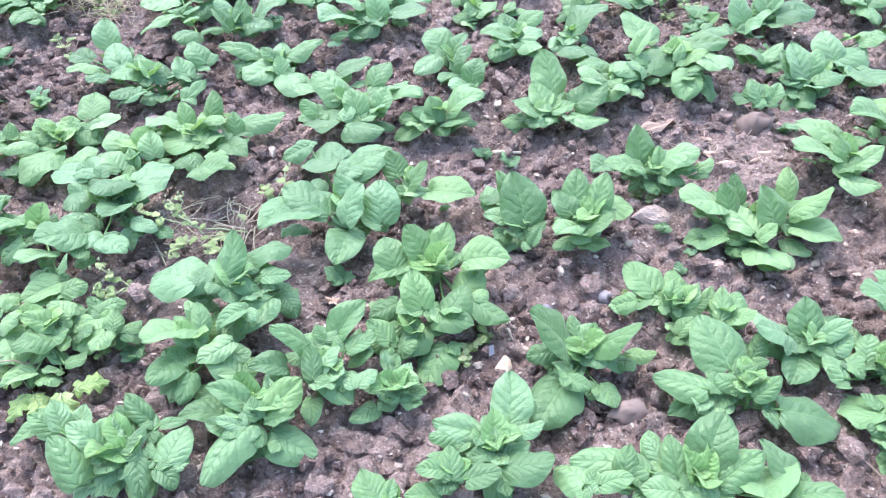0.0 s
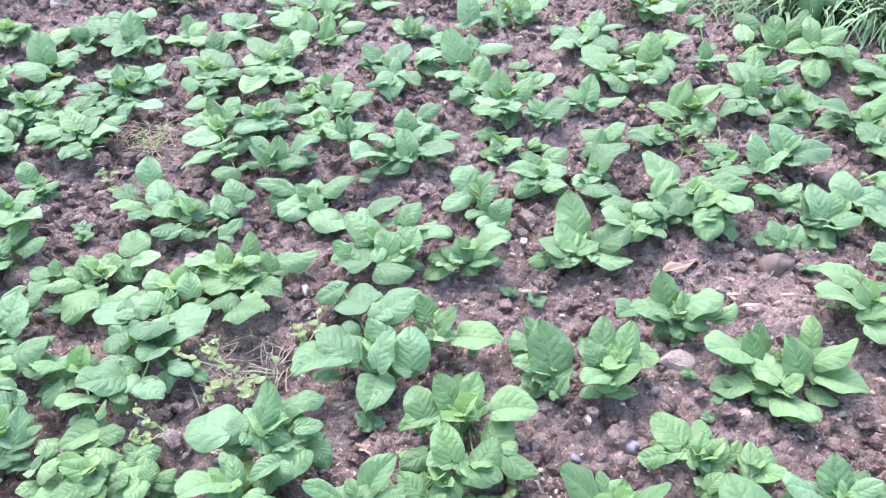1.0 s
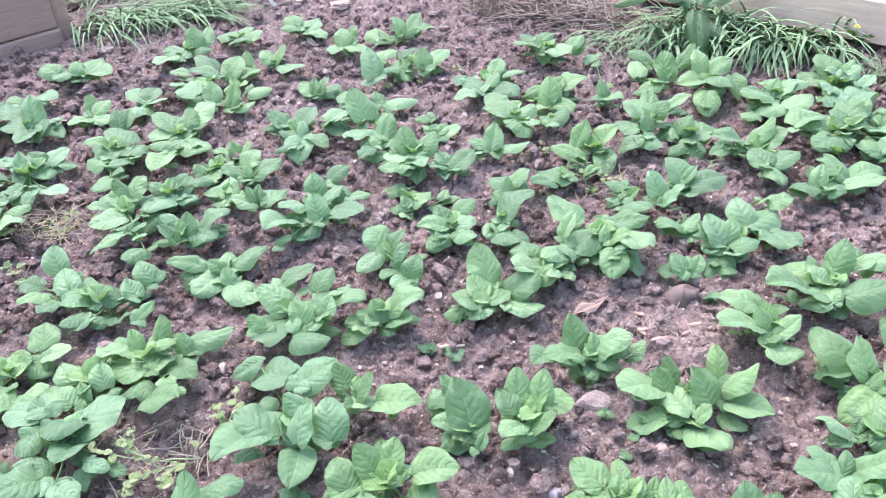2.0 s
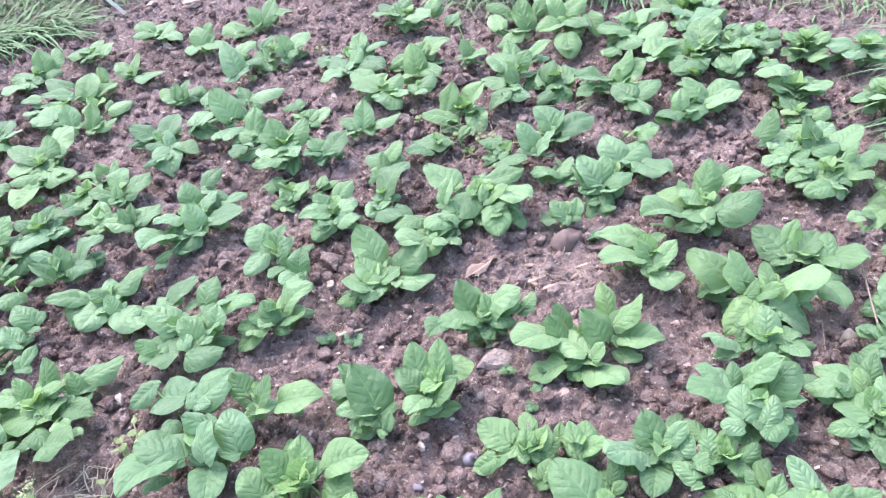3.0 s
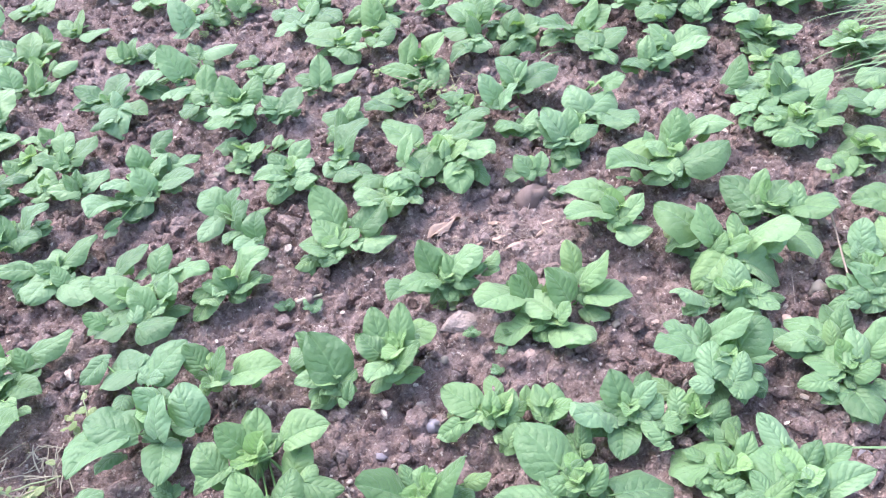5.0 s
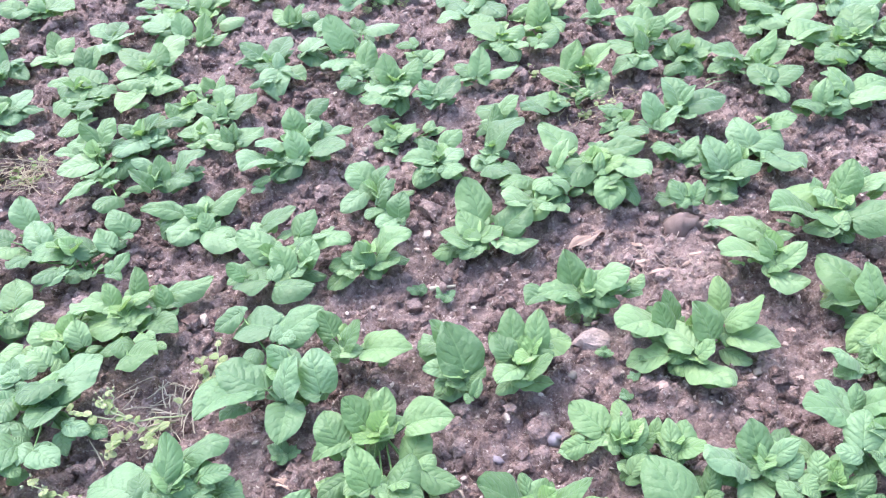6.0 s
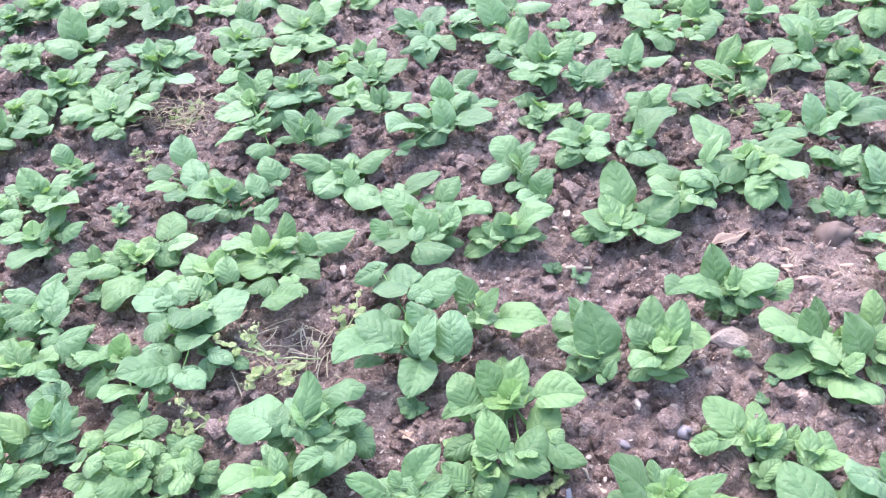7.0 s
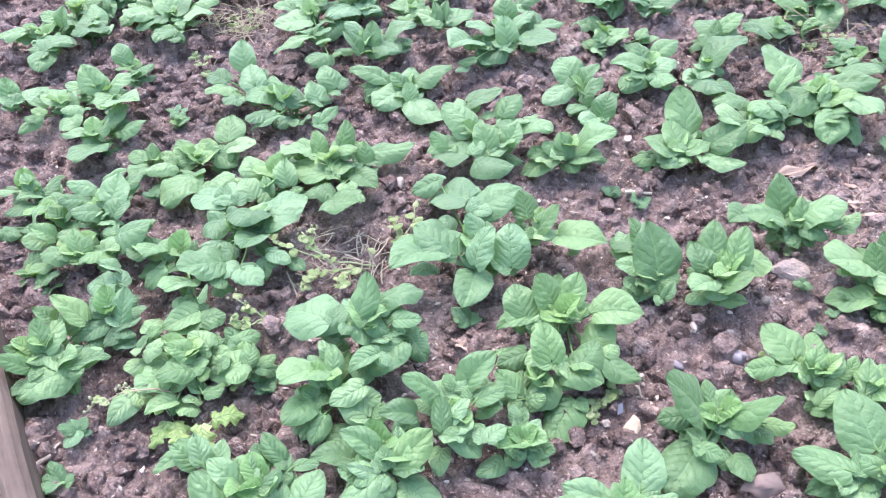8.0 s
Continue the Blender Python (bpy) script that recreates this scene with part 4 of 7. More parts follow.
potato_plant(0.481, 1.115, [(-4.4,0.6,6.5,126,7,8.6,6.0), (-2.5,-3.4,6.5,68,35,6.7,2.9), (-1.2,-2.7,6.5,60,32,6.4,2.5), (0.7,-3.5,6.5,54,34,5.4,2.8), (-8.7,-1.5,6.5,-177,-19,5.4,3.7), (1.9,-6.0,3.9,-161,-26,6.0,3.2), (-1.5,-8.4,3.9,32,33,4.8,2.6)], 0.9)
potato_plant(0.572, 1.089, [(-2.5,-3.9,6.5,79,33,7.6,3.4), (-1.3,-3.2,6.5,53,19,6.6,4.6), (-0.8,-3.2,6.5,-37,39,6.7,4.2), (-4.2,0.5,6.5,61,34,5.4,2.0)], 0.9)
potato_plant(0.291, 0.991, [(-4.2,-1.4,7.5,175,50,13.9,7.4), (-3.1,-0.8,7.5,95,28,8.1,3.0), (-1.7,-1.4,7.5,60,31,7.4,2.7), (0.0,-0.7,7.5,-17,50,16.0,5.9), (-6.8,-1.7,7.5,-173,-10,5.9,3.8), (-6.5,-0.6,5.2,-59,-23,4.6,3.1), (-5.5,-6.9,5.2,-124,-3,11.3,8.0), (-5.6,-8.0,7.5,-28,-3,4.6,3.1), (1.2,-3.1,7.5,19,-26,6.9,4.8), (6.6,-0.9,5.2,-14,15,5.5,3.1), (0.4,-7.5,4.5,-62,-2,5.4,3.8)], 0.9)
potato_plant(0.553, 0.884, [(-2.8,3.1,7.5,111,15,11.5,8.1), (-7.9,-1.1,7.5,157,-4,9.6,5.2), (-6.2,1.1,3.0,-157,-12,8.6,4.3), (3.5,7.9,3.8,64,31,5.8,2.9), (-2.3,1.3,7.5,12,32,5.7,2.1), (-2.6,-0.5,7.5,150,-2,4.9,3.1), (-0.5,-2.9,7.5,24,30,7.5,3.1), (4.1,-4.6,6.0,-7,-15,11.8,8.3), (3.1,-2.0,5.2,-94,-24,4.3,2.3)], 0.9)
potato_plant(0.740, 1.015, [(-2.8,-0.4,6.5,96,40,7.8,5.5), (-6.9,-0.2,6.5,-169,35,10.1,7.0), (-3.8,-3.6,6.5,95,-25,8.1,5.8), (-5.3,-3.4,4.6,-122,-5,7.5,5.2), (-1.5,-1.0,6.5,0,47,7.4,3.5), (-0.7,-3.7,6.5,13,41,5.2,3.6), (-2.8,-2.2,6.5,-65,17,4.8,3.5)], 0.9)
potato_plant(0.089, 0.776, [(-1.4,1.6,7.0,169,10,10.7,4.3), (3.3,3.4,7.0,87,25,9.0,5.8), (3.6,1.5,7.0,10,14,5.8,3.0), (1.6,-4.8,7.0,3,12,8.7,5.7), (0.8,-1.6,7.0,98,23,4.6,2.0), (0.6,-2.1,7.0,-172,-7,5.1,2.5)], 0.9)
potato_plant(0.029, 0.724, [(0.8,5.5,6.0,176,7,5.2,2.9), (-0.6,-2.0,6.0,94,18,5.7,3.5), (1.6,-1.9,6.0,7,13,6.0,3.7), (-1.4,-0.3,6.0,178,5,7.1,2.6)], 0.9)
potato_plant(-0.087, 0.708, [(-1.2,-2.5,5.5,115,2,6.4,4.5), (9.4,-1.9,5.5,176,2,6.2,3.5), (0.2,-2.6,5.5,69,20,4.1,2.2)], 0.9)
potato_plant(0.438, 0.722, [(-12.7,0.3,9.5,171,-6,9.8,5.1), (-20.5,-3.1,9.5,129,-28,7.2,5.2), (-5.4,-2.4,9.5,98,22,9.2,3.5), (-1.1,-1.5,9.5,62,26,10.5,6.4), (0.6,-3.5,9.5,27,22,8.9,4.8), (12.6,-4.2,9.5,119,15,8.7,4.7), (8.2,1.3,4.8,-97,36,12.7,8.9), (10.6,-6.6,9.5,-5,20,11.1,4.1), (-0.4,-6.4,9.5,154,-2,6.0,3.8), (-6.1,-4.8,9.5,170,-6,5.9,3.7), (-9.9,-1.3,9.5,147,11,5.5,3.5), (-18.5,-3.6,9.5,6,16,7.8,2.9), (-7.8,0.7,9.5,122,18,4.5,2.7)], 0.9)
potato_plant(-0.432, 2.014, [(-4.7,2.4,6.5,-179,18,11.0,5.5), (0.4,-0.9,6.5,-126,1,11.7,8.3), (3.1,-6.4,6.5,-37,-7,12.0,8.3), (3.0,1.6,6.5,19,18,11.3,6.7), (3.3,-7.2,6.5,111,44,5.5,3.6), (1.1,-1.5,6.5,161,38,6.1,4.4), (-6.8,0.3,6.5,-119,-27,6.5,4.4)], 0.9)
potato_plant(0.501, 1.897, [(-2.6,4.1,8.0,-161,6,9.6,6.7), (-4.1,-5.1,8.0,-147,27,11.7,8.3), (1.9,-7.3,8.0,172,-31,10.6,5.6), (-1.9,-7.8,8.0,110,46,4.8,3.4), (-0.1,-2.5,8.0,43,2,7.4,5.0)], 0.9)
potato_plant(1.420, 2.187, [(6.5,-3.9,6.0,124,32,10.3,7.4), (-4.5,-8.1,6.0,64,48,8.4,4.6), (-4.3,-5.1,6.0,-146,12,10.5,7.3), (-3.4,-10.0,6.0,28,-8,10.1,7.2), (8.0,-3.9,6.0,12,9,11.2,8.0), (4.6,-6.9,6.0,-18,17,11.9,6.8)], 0.9)
potato_plant(1.626, 1.796, [(-14.8,5.8,8.0,20,48,9.4,6.2), (-1.3,-0.0,8.0,81,-19,16.4,11.3), (-0.7,-0.6,8.0,22,1,8.5,5.8), (-5.2,-6.3,8.0,80,46,9.7,4.9), (0.9,-8.3,8.0,12,21,9.5,6.5), (-5.0,2.6,8.0,154,-20,12.6,5.3), (-6.9,-7.1,8.0,6,1,10.2,7.1), (-11.0,-5.4,8.0,96,-12,8.9,6.3), (-6.9,-5.1,8.0,-162,-24,6.3,4.4), (-12.4,-11.8,8.0,19,-20,11.3,8.1), (-2.5,-15.0,8.0,3,49,7.2,3.4)], 0.9)
potato_plant(1.593, 1.642, [(-10.8,10.9,6.5,-154,2,7.4,5.2), (-8.4,2.3,6.5,-172,-14,7.2,5.0), (-4.7,-6.5,6.5,98,-10,8.4,6.0), (-2.4,-4.8,6.5,8,-10,10.0,7.0), (-7.5,-6.8,6.5,170,-10,7.9,5.6), (-6.6,-7.6,6.5,-95,-44,4.3,2.8), (3.1,-0.4,6.5,1,10,8.2,5.8), (-14.5,6.2,6.5,-146,-39,4.1,2.5)], 0.9)
potato_plant(1.817, 1.663, [(-6.0,-6.1,7.0,87,-7,11.5,8.0), (-6.5,-7.5,7.0,27,10,8.0,5.5), (9.2,5.4,7.0,-173,-5,10.8,7.5)], 0.9)
potato_plant(1.658, 1.504, [(4.8,-3.4,7.0,160,-20,13.4,9.4), (4.8,-3.4,7.0,-83,-37,5.0,3.5), (-7.2,-3.7,4.9,-146,-23,8.7,5.5), (-14.5,-6.0,7.0,-176,7,4.8,3.4), (-5.6,-4.8,4.2,-87,-33,4.0,2.7)], 0.9)
potato_plant(1.858, 1.509, [(-6.8,-4.9,8.0,59,50,9.2,5.3), (-7.0,-4.7,8.0,-174,26,11.3,8.0), (-16.6,-17.4,8.0,30,46,9.2,4.8)], 0.9)
potato_plant(1.614, 1.285, [(-5.6,-4.4,8.5,58,45,11.0,6.1), (-6.7,-2.9,8.5,152,1,10.3,7.3), (-0.4,-4.3,8.5,8,31,6.6,4.6), (-6.0,-7.7,8.5,-89,33,10.6,7.5), (-14.2,-15.8,6.8,85,1,11.3,7.9), (-6.2,-5.1,8.5,-15,43,4.4,3.1)], 0.9)
potato_plant(1.180, 1.651, [(-0.0,1.8,9.0,40,47,10.2,6.2), (-2.0,3.2,9.0,146,-18,11.3,7.8), (-9.8,-3.2,9.0,-167,25,16.4,11.6), (-3.1,-1.8,9.0,100,13,6.2,4.3), (-0.5,-7.2,9.0,-1,13,13.6,9.6), (8.4,5.4,9.0,-37,13,11.9,6.8), (7.0,3.0,9.0,-13,27,6.7,4.7), (-4.1,-8.8,9.0,98,-14,8.9,6.3), (-4.3,-9.0,9.0,142,-23,8.6,5.2), (1.8,-4.5,5.4,-85,-2,5.1,3.5)], 0.9)
potato_plant(1.308, 1.412, [(-4.3,-1.5,7.5,109,16,10.9,7.7), (-3.7,0.6,7.5,32,44,7.8,4.0), (-2.4,-3.3,7.5,26,21,8.5,5.9), (3.1,-4.6,7.5,-73,25,14.8,10.3), (2.0,-8.2,7.5,61,41,7.6,4.2), (-3.6,-0.8,5.2,-155,-16,5.2,3.6)], 0.9)
potato_plant(1.127, 1.333, [(-4.6,0.8,9.0,123,18,14.9,10.5), (-3.4,-2.9,9.0,101,48,9.9,6.2), (3.0,-5.2,9.0,-44,35,13.7,9.4), (1.2,-5.1,9.0,81,43,6.8,3.3), (-3.0,-5.4,9.0,-41,38,7.4,4.1), (-3.8,-6.8,9.0,-161,-25,10.7,7.4), (-2.3,-9.6,9.0,-31,-39,12.5,7.4), (-6.1,-0.1,9.0,142,-35,8.8,5.7), (14.2,-6.6,7.2,-95,1,9.5,6.8), (-5.1,-5.1,9.0,16,46,4.7,2.8)], 0.9)
potato_plant(1.069, 1.187, [(-1.0,-1.3,6.5,67,36,7.1,4.8), (2.9,-2.3,6.5,-175,-13,7.9,5.5), (-8.4,0.7,6.5,-164,36,8.6,6.0), (-8.6,-1.7,6.5,-178,-11,5.1,3.6), (-3.1,3.2,6.5,-137,-37,5.0,2.6), (1.6,-4.7,6.5,-72,6,6.1,4.3), (1.6,-2.9,6.5,-8,-2,5.1,3.6)], 0.9)
potato_plant(1.371, 1.104, [(0.5,6.2,8.0,53,38,7.4,4.6), (2.0,5.8,8.0,160,-24,8.4,5.9), (-3.6,-3.9,8.0,125,24,7.4,5.1), (-4.5,-5.4,8.0,32,39,8.6,5.0), (-9.9,-2.3,8.0,81,-19,6.6,4.6), (-6.5,-4.4,8.0,172,-6,5.5,3.8), (-11.8,-5.0,8.0,148,-43,5.0,3.5), (-3.6,-5.4,8.0,-163,-28,6.4,4.5), (12.4,-1.0,8.0,176,9,9.3,6.4), (11.8,1.2,8.0,3,32,5.7,3.9)], 0.9)
potato_plant(1.411, 1.028, [(-6.2,-2.7,7.0,66,32,5.6,3.9), (-5.3,-3.4,7.0,11,18,5.9,4.1), (-4.6,-6.0,7.0,-177,-17,4.8,3.4), (-4.7,-2.1,7.0,174,-3,3.8,2.6), (0.5,2.7,7.0,14,-2,4.7,3.2), (0.6,-2.0,7.0,4,6,5.4,3.8)], 0.9)
potato_plant(0.929, 0.998, [(1.4,0.1,8.5,20,29,9.5,6.7), (-0.5,6.1,8.5,-34,49,11.9,5.7), (-3.8,5.9,8.5,178,16,9.6,6.8), (-3.4,7.6,8.5,135,16,6.5,3.7), (-3.2,5.2,8.5,60,32,5.6,3.0), (-5.7,-3.1,8.5,63,16,8.1,5.6), (-2.6,-5.2,8.5,41,28,6.3,3.6), (2.9,-1.6,8.5,-28,15,5.4,3.1), (0.7,-5.5,8.5,-148,-2,5.9,4.2), (3.2,-3.4,6.0,-97,-25,5.2,3.3), (-2.2,-1.2,5.1,146,2,5.9,2.4)], 0.9)
potato_plant(1.148, 0.907, [(-0.8,8.0,8.0,120,-12,8.5,5.9), (-4.1,7.4,8.0,155,-11,7.5,5.1), (-3.9,-1.3,8.0,97,-17,9.0,6.3), (1.1,6.4,8.0,46,33,6.3,3.6), (2.8,0.3,8.0,18,33,9.1,4.8), (-0.5,-1.1,8.0,69,33,6.9,4.1), (-2.9,-2.9,8.0,-13,29,5.3,3.6), (4.7,-0.8,8.0,-33,11,5.1,3.5), (-7.6,-2.2,8.0,158,-14,5.9,3.6), (-6.2,-4.9,5.6,165,-19,4.3,2.5), (-3.6,-4.0,5.6,-99,1,8.8,6.2), (-1.7,4.6,8.0,71,36,5.1,2.8)], 0.9)
potato_plant(1.300, 0.879, [(1.8,-0.5,7.0,149,-12,6.5,4.5), (-6.4,-1.1,7.0,-97,-20,6.4,4.4), (-6.2,-1.7,7.0,-47,48,6.2,4.2), (-4.9,-4.4,7.0,-103,18,5.7,4.1)], 0.9)
potato_plant(0.830, 0.957, [(-3.9,-1.0,6.0,69,24,5.4,3.3), (-1.2,0.2,6.0,14,26,5.1,3.6), (-1.8,-1.9,6.0,174,-12,4.8,3.0), (-0.0,-4.9,6.0,20,27,5.7,3.1), (0.6,-4.0,6.0,-126,16,5.0,3.5), (-9.2,-4.8,6.0,118,11,5.4,3.8), (-7.5,-1.3,6.0,-59,-9,3.9,2.8), (1.1,-8.7,6.0,31,22,4.7,2.8)], 0.9)
potato_plant(0.827, 0.815, [(-4.6,0.4,8.5,106,-36,11.9,10.5), (0.1,-1.3,8.5,41,24,6.4,3.1), (-3.0,-2.2,8.5,79,23,5.6,2.6), (-2.8,-2.0,8.5,146,-3,4.1,2.2), (-4.6,-0.1,6.8,-114,-19,5.5,2.7), (-3.9,-4.4,6.0,-165,-16,5.0,2.1), (-5.5,-4.6,8.5,-10,18,4.4,1.9), (1.7,2.4,8.5,88,25,5.2,2.2)], 0.9)
potato_plant(0.895, 0.730, [(1.2,6.6,9.5,100,21,7.1,4.0), (-4.4,0.8,9.5,57,-8,10.0,7.0), (-6.9,-0.3,9.5,97,17,4.7,2.7), (-6.7,-0.3,9.5,161,-8,4.2,2.1), (-7.6,-1.9,9.5,12,20,6.4,2.9), (2.8,-3.7,9.5,-7,18,9.5,4.3), (1.6,1.3,9.5,29,25,6.0,3.2), (4.4,0.2,9.5,4,23,6.5,3.7), (-0.3,-3.1,9.5,69,24,5.5,2.3), (0.5,-3.6,9.5,46,23,5.6,2.0), (1.5,-3.3,9.5,160,-8,4.3,2.7)], 0.9)
potato_plant(0.834, 0.678, [(-4.1,-0.7,8.0,36,11,7.3,5.1), (2.9,-0.0,8.0,-76,14,7.6,5.4), (-3.8,-1.3,8.0,141,-2,4.7,2.5), (-6.0,-1.8,8.0,162,28,7.3,5.2), (-4.9,-2.5,8.0,-43,10,5.7,4.0), (5.1,-0.3,8.0,-23,16,3.7,1.9)], 0.9)
potato_plant(-1.088, 1.038, [(12.8,6.6,10.0,163,39,8.6,4.5), (7.4,-1.7,10.0,110,40,7.2,4.0), (7.6,-1.7,10.0,82,10,7.8,5.4), (13.4,-3.5,8.0,-133,1,11.0,6.8), (8.7,-2.2,10.0,-25,-34,6.8,3.9), (14.5,-4.5,10.0,29,-8,7.3,3.9), (12.4,-2.7,5.0,-104,-48,5.1,3.5), (6.4,-5.6,10.0,-164,47,6.8,3.2), (3.5,-1.8,10.0,-162,47,4.1,2.5), (11.8,-2.6,10.0,45,3,4.3,2.2), (6.8,6.3,10.0,-174,48,5.7,3.6)], 0.9)
potato_plant(-1.201, 1.292, [(1.2,-0.3,4.0,85,22,4.9,3.4), (1.0,-1.0,4.0,-139,31,3.5,2.3), (5.7,-4.4,4.0,96,13,4.3,3.0), (5.9,-3.3,4.0,-8,33,5.6,3.9)], 0.9)
potato_plant(-1.094, 1.328, [(1.7,-2.9,6.5,-178,-2,7.5,5.2), (3.7,-3.1,6.5,119,42,6.2,3.3), (4.1,-4.0,6.5,55,44,5.5,3.9), (9.3,-1.6,6.5,-103,24,7.5,5.3), (8.5,-2.0,6.5,33,15,5.5,3.8)], 0.9)
potato_plant(-0.934, 1.125, [(-0.3,8.4,8.0,178,-14,7.5,5.2), (2.1,2.2,8.0,162,2,6.4,4.4), (4.6,-1.7,8.0,80,49,7.7,3.8), (7.9,-0.3,8.0,-136,-5,6.7,2.8), (-0.7,12.4,8.0,-145,44,5.5,3.4), (0.3,-0.3,5.6,-132,-6,6.2,3.7), (-2.9,0.0,5.6,-172,33,4.8,3.4)], 0.9)
potato_plant(-0.927, 1.316, [(2.7,-1.9,7.5,171,11,5.3,3.7)], 0.9)
potato_plant(-0.834, 1.006, [(6.8,0.5,7.5,-114,17,7.5,5.4), (1.3,-3.4,5.2,-119,-13,7.8,4.7)], 0.9)
potato_plant(-1.089, 1.469, [(4.3,-3.3,8.5,80,29,8.8,6.2), (3.7,-4.9,8.5,-151,22,6.9,4.8), (6.9,-6.4,8.5,68,9,6.1,4.3), (0.2,5.2,8.5,29,21,8.5,3.3), (4.7,4.4,8.5,51,2,5.8,4.1), (-0.8,3.3,8.5,-147,33,7.0,4.3), (-0.8,-0.7,8.5,-141,28,7.2,4.6), (9.4,-11.7,8.5,1,23,10.5,7.6)], 0.9)
potato_plant(-1.215, 1.462, [(3.3,2.2,7.0,-163,2,5.8,4.1), (7.5,-5.6,7.0,160,49,5.5,3.6), (0.4,-7.1,7.0,45,48,5.7,3.3), (6.8,-10.3,7.0,-166,44,6.1,4.1), (-7.4,-8.1,7.0,-9,-16,5.1,3.7), (11.6,-8.9,7.0,-168,2,4.7,3.4)], 0.9)
potato_plant(-1.319, 1.560, [(4.9,-4.8,6.5,138,42,6.3,3.4), (6.8,-5.3,6.5,-144,18,5.9,4.1), (6.3,-4.5,6.5,60,14,5.7,3.9), (6.0,-8.4,6.5,-147,2,6.8,4.7), (-1.4,-3.6,6.5,-85,34,6.1,4.3)], 0.9)
potato_plant(-1.250, 1.796, [(3.2,-3.0,6.0,-148,12,8.8,4.7), (4.8,-6.5,6.0,40,46,7.0,3.7), (5.0,-1.2,6.0,38,30,8.4,5.2), (6.0,-8.4,6.0,-100,14,10.8,7.6), (9.9,-2.2,6.0,-8,25,8.9,6.1)], 0.9)
potato_plant(-1.297, 1.974, [(4.0,-5.5,7.0,147,47,9.0,6.0), (5.9,-6.5,7.0,40,26,8.6,5.4), (6.6,-5.9,7.0,-89,1,7.9,5.7), (-1.1,-5.1,7.0,173,18,5.9,4.2), (10.1,-11.6,7.0,-24,24,11.5,8.1)], 0.9)
potato_plant(-1.408, 1.897, [(7.1,-2.4,6.5,165,9,8.7,6.2), (12.0,-4.5,6.5,-149,10,5.7,3.9), (1.7,-8.8,6.5,-137,-20,7.4,3.8), (10.8,-7.4,6.5,-89,-5,6.9,5.0)], 0.9)
potato_plant(-1.554, 1.937, [(8.6,-6.3,7.0,86,-17,11.5,8.1), (6.1,-8.0,7.0,118,47,7.3,4.5), (8.9,-8.6,7.0,170,16,6.7,4.7)], 0.9)
potato_plant(-1.267, 2.120, [(1.6,-4.2,5.5,124,43,6.7,4.7), (4.8,-8.5,5.5,-41,-40,6.5,4.4), (5.5,-7.6,5.5,18,18,5.9,4.1)], 0.9)
potato_plant(-1.605, 2.234, [(5.9,-7.0,7.0,-15,3,12.5,8.9), (9.8,-12.8,7.0,-83,-12,8.7,6.2), (-0.6,-2.1,7.0,-144,-1,9.0,6.0), (9.9,0.5,7.0,89,49,6.6,3.2), (7.8,3.8,7.0,176,16,6.7,4.8)], 0.9)
potato_plant(-1.537, 2.905, [(3.6,-6.5,7.0,108,47,12.9,8.4), (6.6,-13.7,7.0,175,12,12.5,9.0), (6.6,-6.1,7.0,72,-2,14.5,10.1), (-7.5,13.5,7.0,154,12,10.2,7.4), (-1.8,15.8,7.0,77,-5,11.3,7.8), (11.2,-19.8,4.9,90,-14,14.1,9.8)], 0.9)
potato_plant(-1.456, 3.069, [(3.3,-1.5,6.0,73,22,9.9,7.0), (3.1,-4.0,6.0,141,41,7.6,5.3), (1.5,3.7,6.0,57,14,11.0,7.6), (4.4,-13.8,6.0,86,-11,9.7,6.9)], 0.9)
potato_plant(-1.243, 3.006, [(2.1,-1.2,7.0,101,47,15.6,6.9), (-1.0,-2.5,7.0,148,-8,15.5,11.2), (-5.3,7.2,7.0,159,14,10.5,7.5), (2.6,-7.0,7.0,-103,5,10.6,7.2), (6.8,2.6,7.0,-52,-28,9.0,6.3), (4.8,-8.1,7.0,57,32,7.1,4.9), (-4.6,23.2,7.0,75,-3,11.4,8.2), (-9.5,20.6,7.0,142,7,7.7,5.6)], 0.9)
potato_plant(-1.167, 2.675, [(-3.8,4.8,7.0,138,-6,12.4,9.0), (-1.4,0.5,7.0,102,48,7.8,3.6), (-4.4,0.6,7.0,54,-5,7.5,5.1), (5.6,4.5,7.0,163,29,7.1,5.1), (6.0,4.4,7.0,42,14,9.1,6.4), (5.1,5.3,7.0,-75,-8,10.4,7.0), (10.3,4.7,7.0,-14,-16,6.5,4.6), (-6.3,-5.0,7.0,177,6,9.0,6.3), (0.5,-10.9,7.0,-106,-1,8.7,6.1), (11.0,-13.2,7.0,-31,1,8.6,6.2), (6.4,-14.9,7.0,-97,-21,6.0,4.0)], 0.9)
potato_plant(-1.391, 2.527, [(-2.2,1.1,6.5,73,-9,11.6,8.1), (0.5,-0.9,6.5,150,26,7.7,5.4), (10.5,-5.0,6.5,63,9,9.1,6.4), (15.2,-5.2,6.5,41,29,7.8,4.2), (5.5,-8.5,6.5,155,8,9.9,7.1), (-3.2,-8.2,6.5,111,49,8.7,3.9), (-3.3,-7.8,6.5,-110,-38,7.5,5.3), (6.1,-14.9,6.5,-119,-23,7.8,5.6), (7.2,-8.6,6.5,30,7,8.7,3.6)], 0.9)
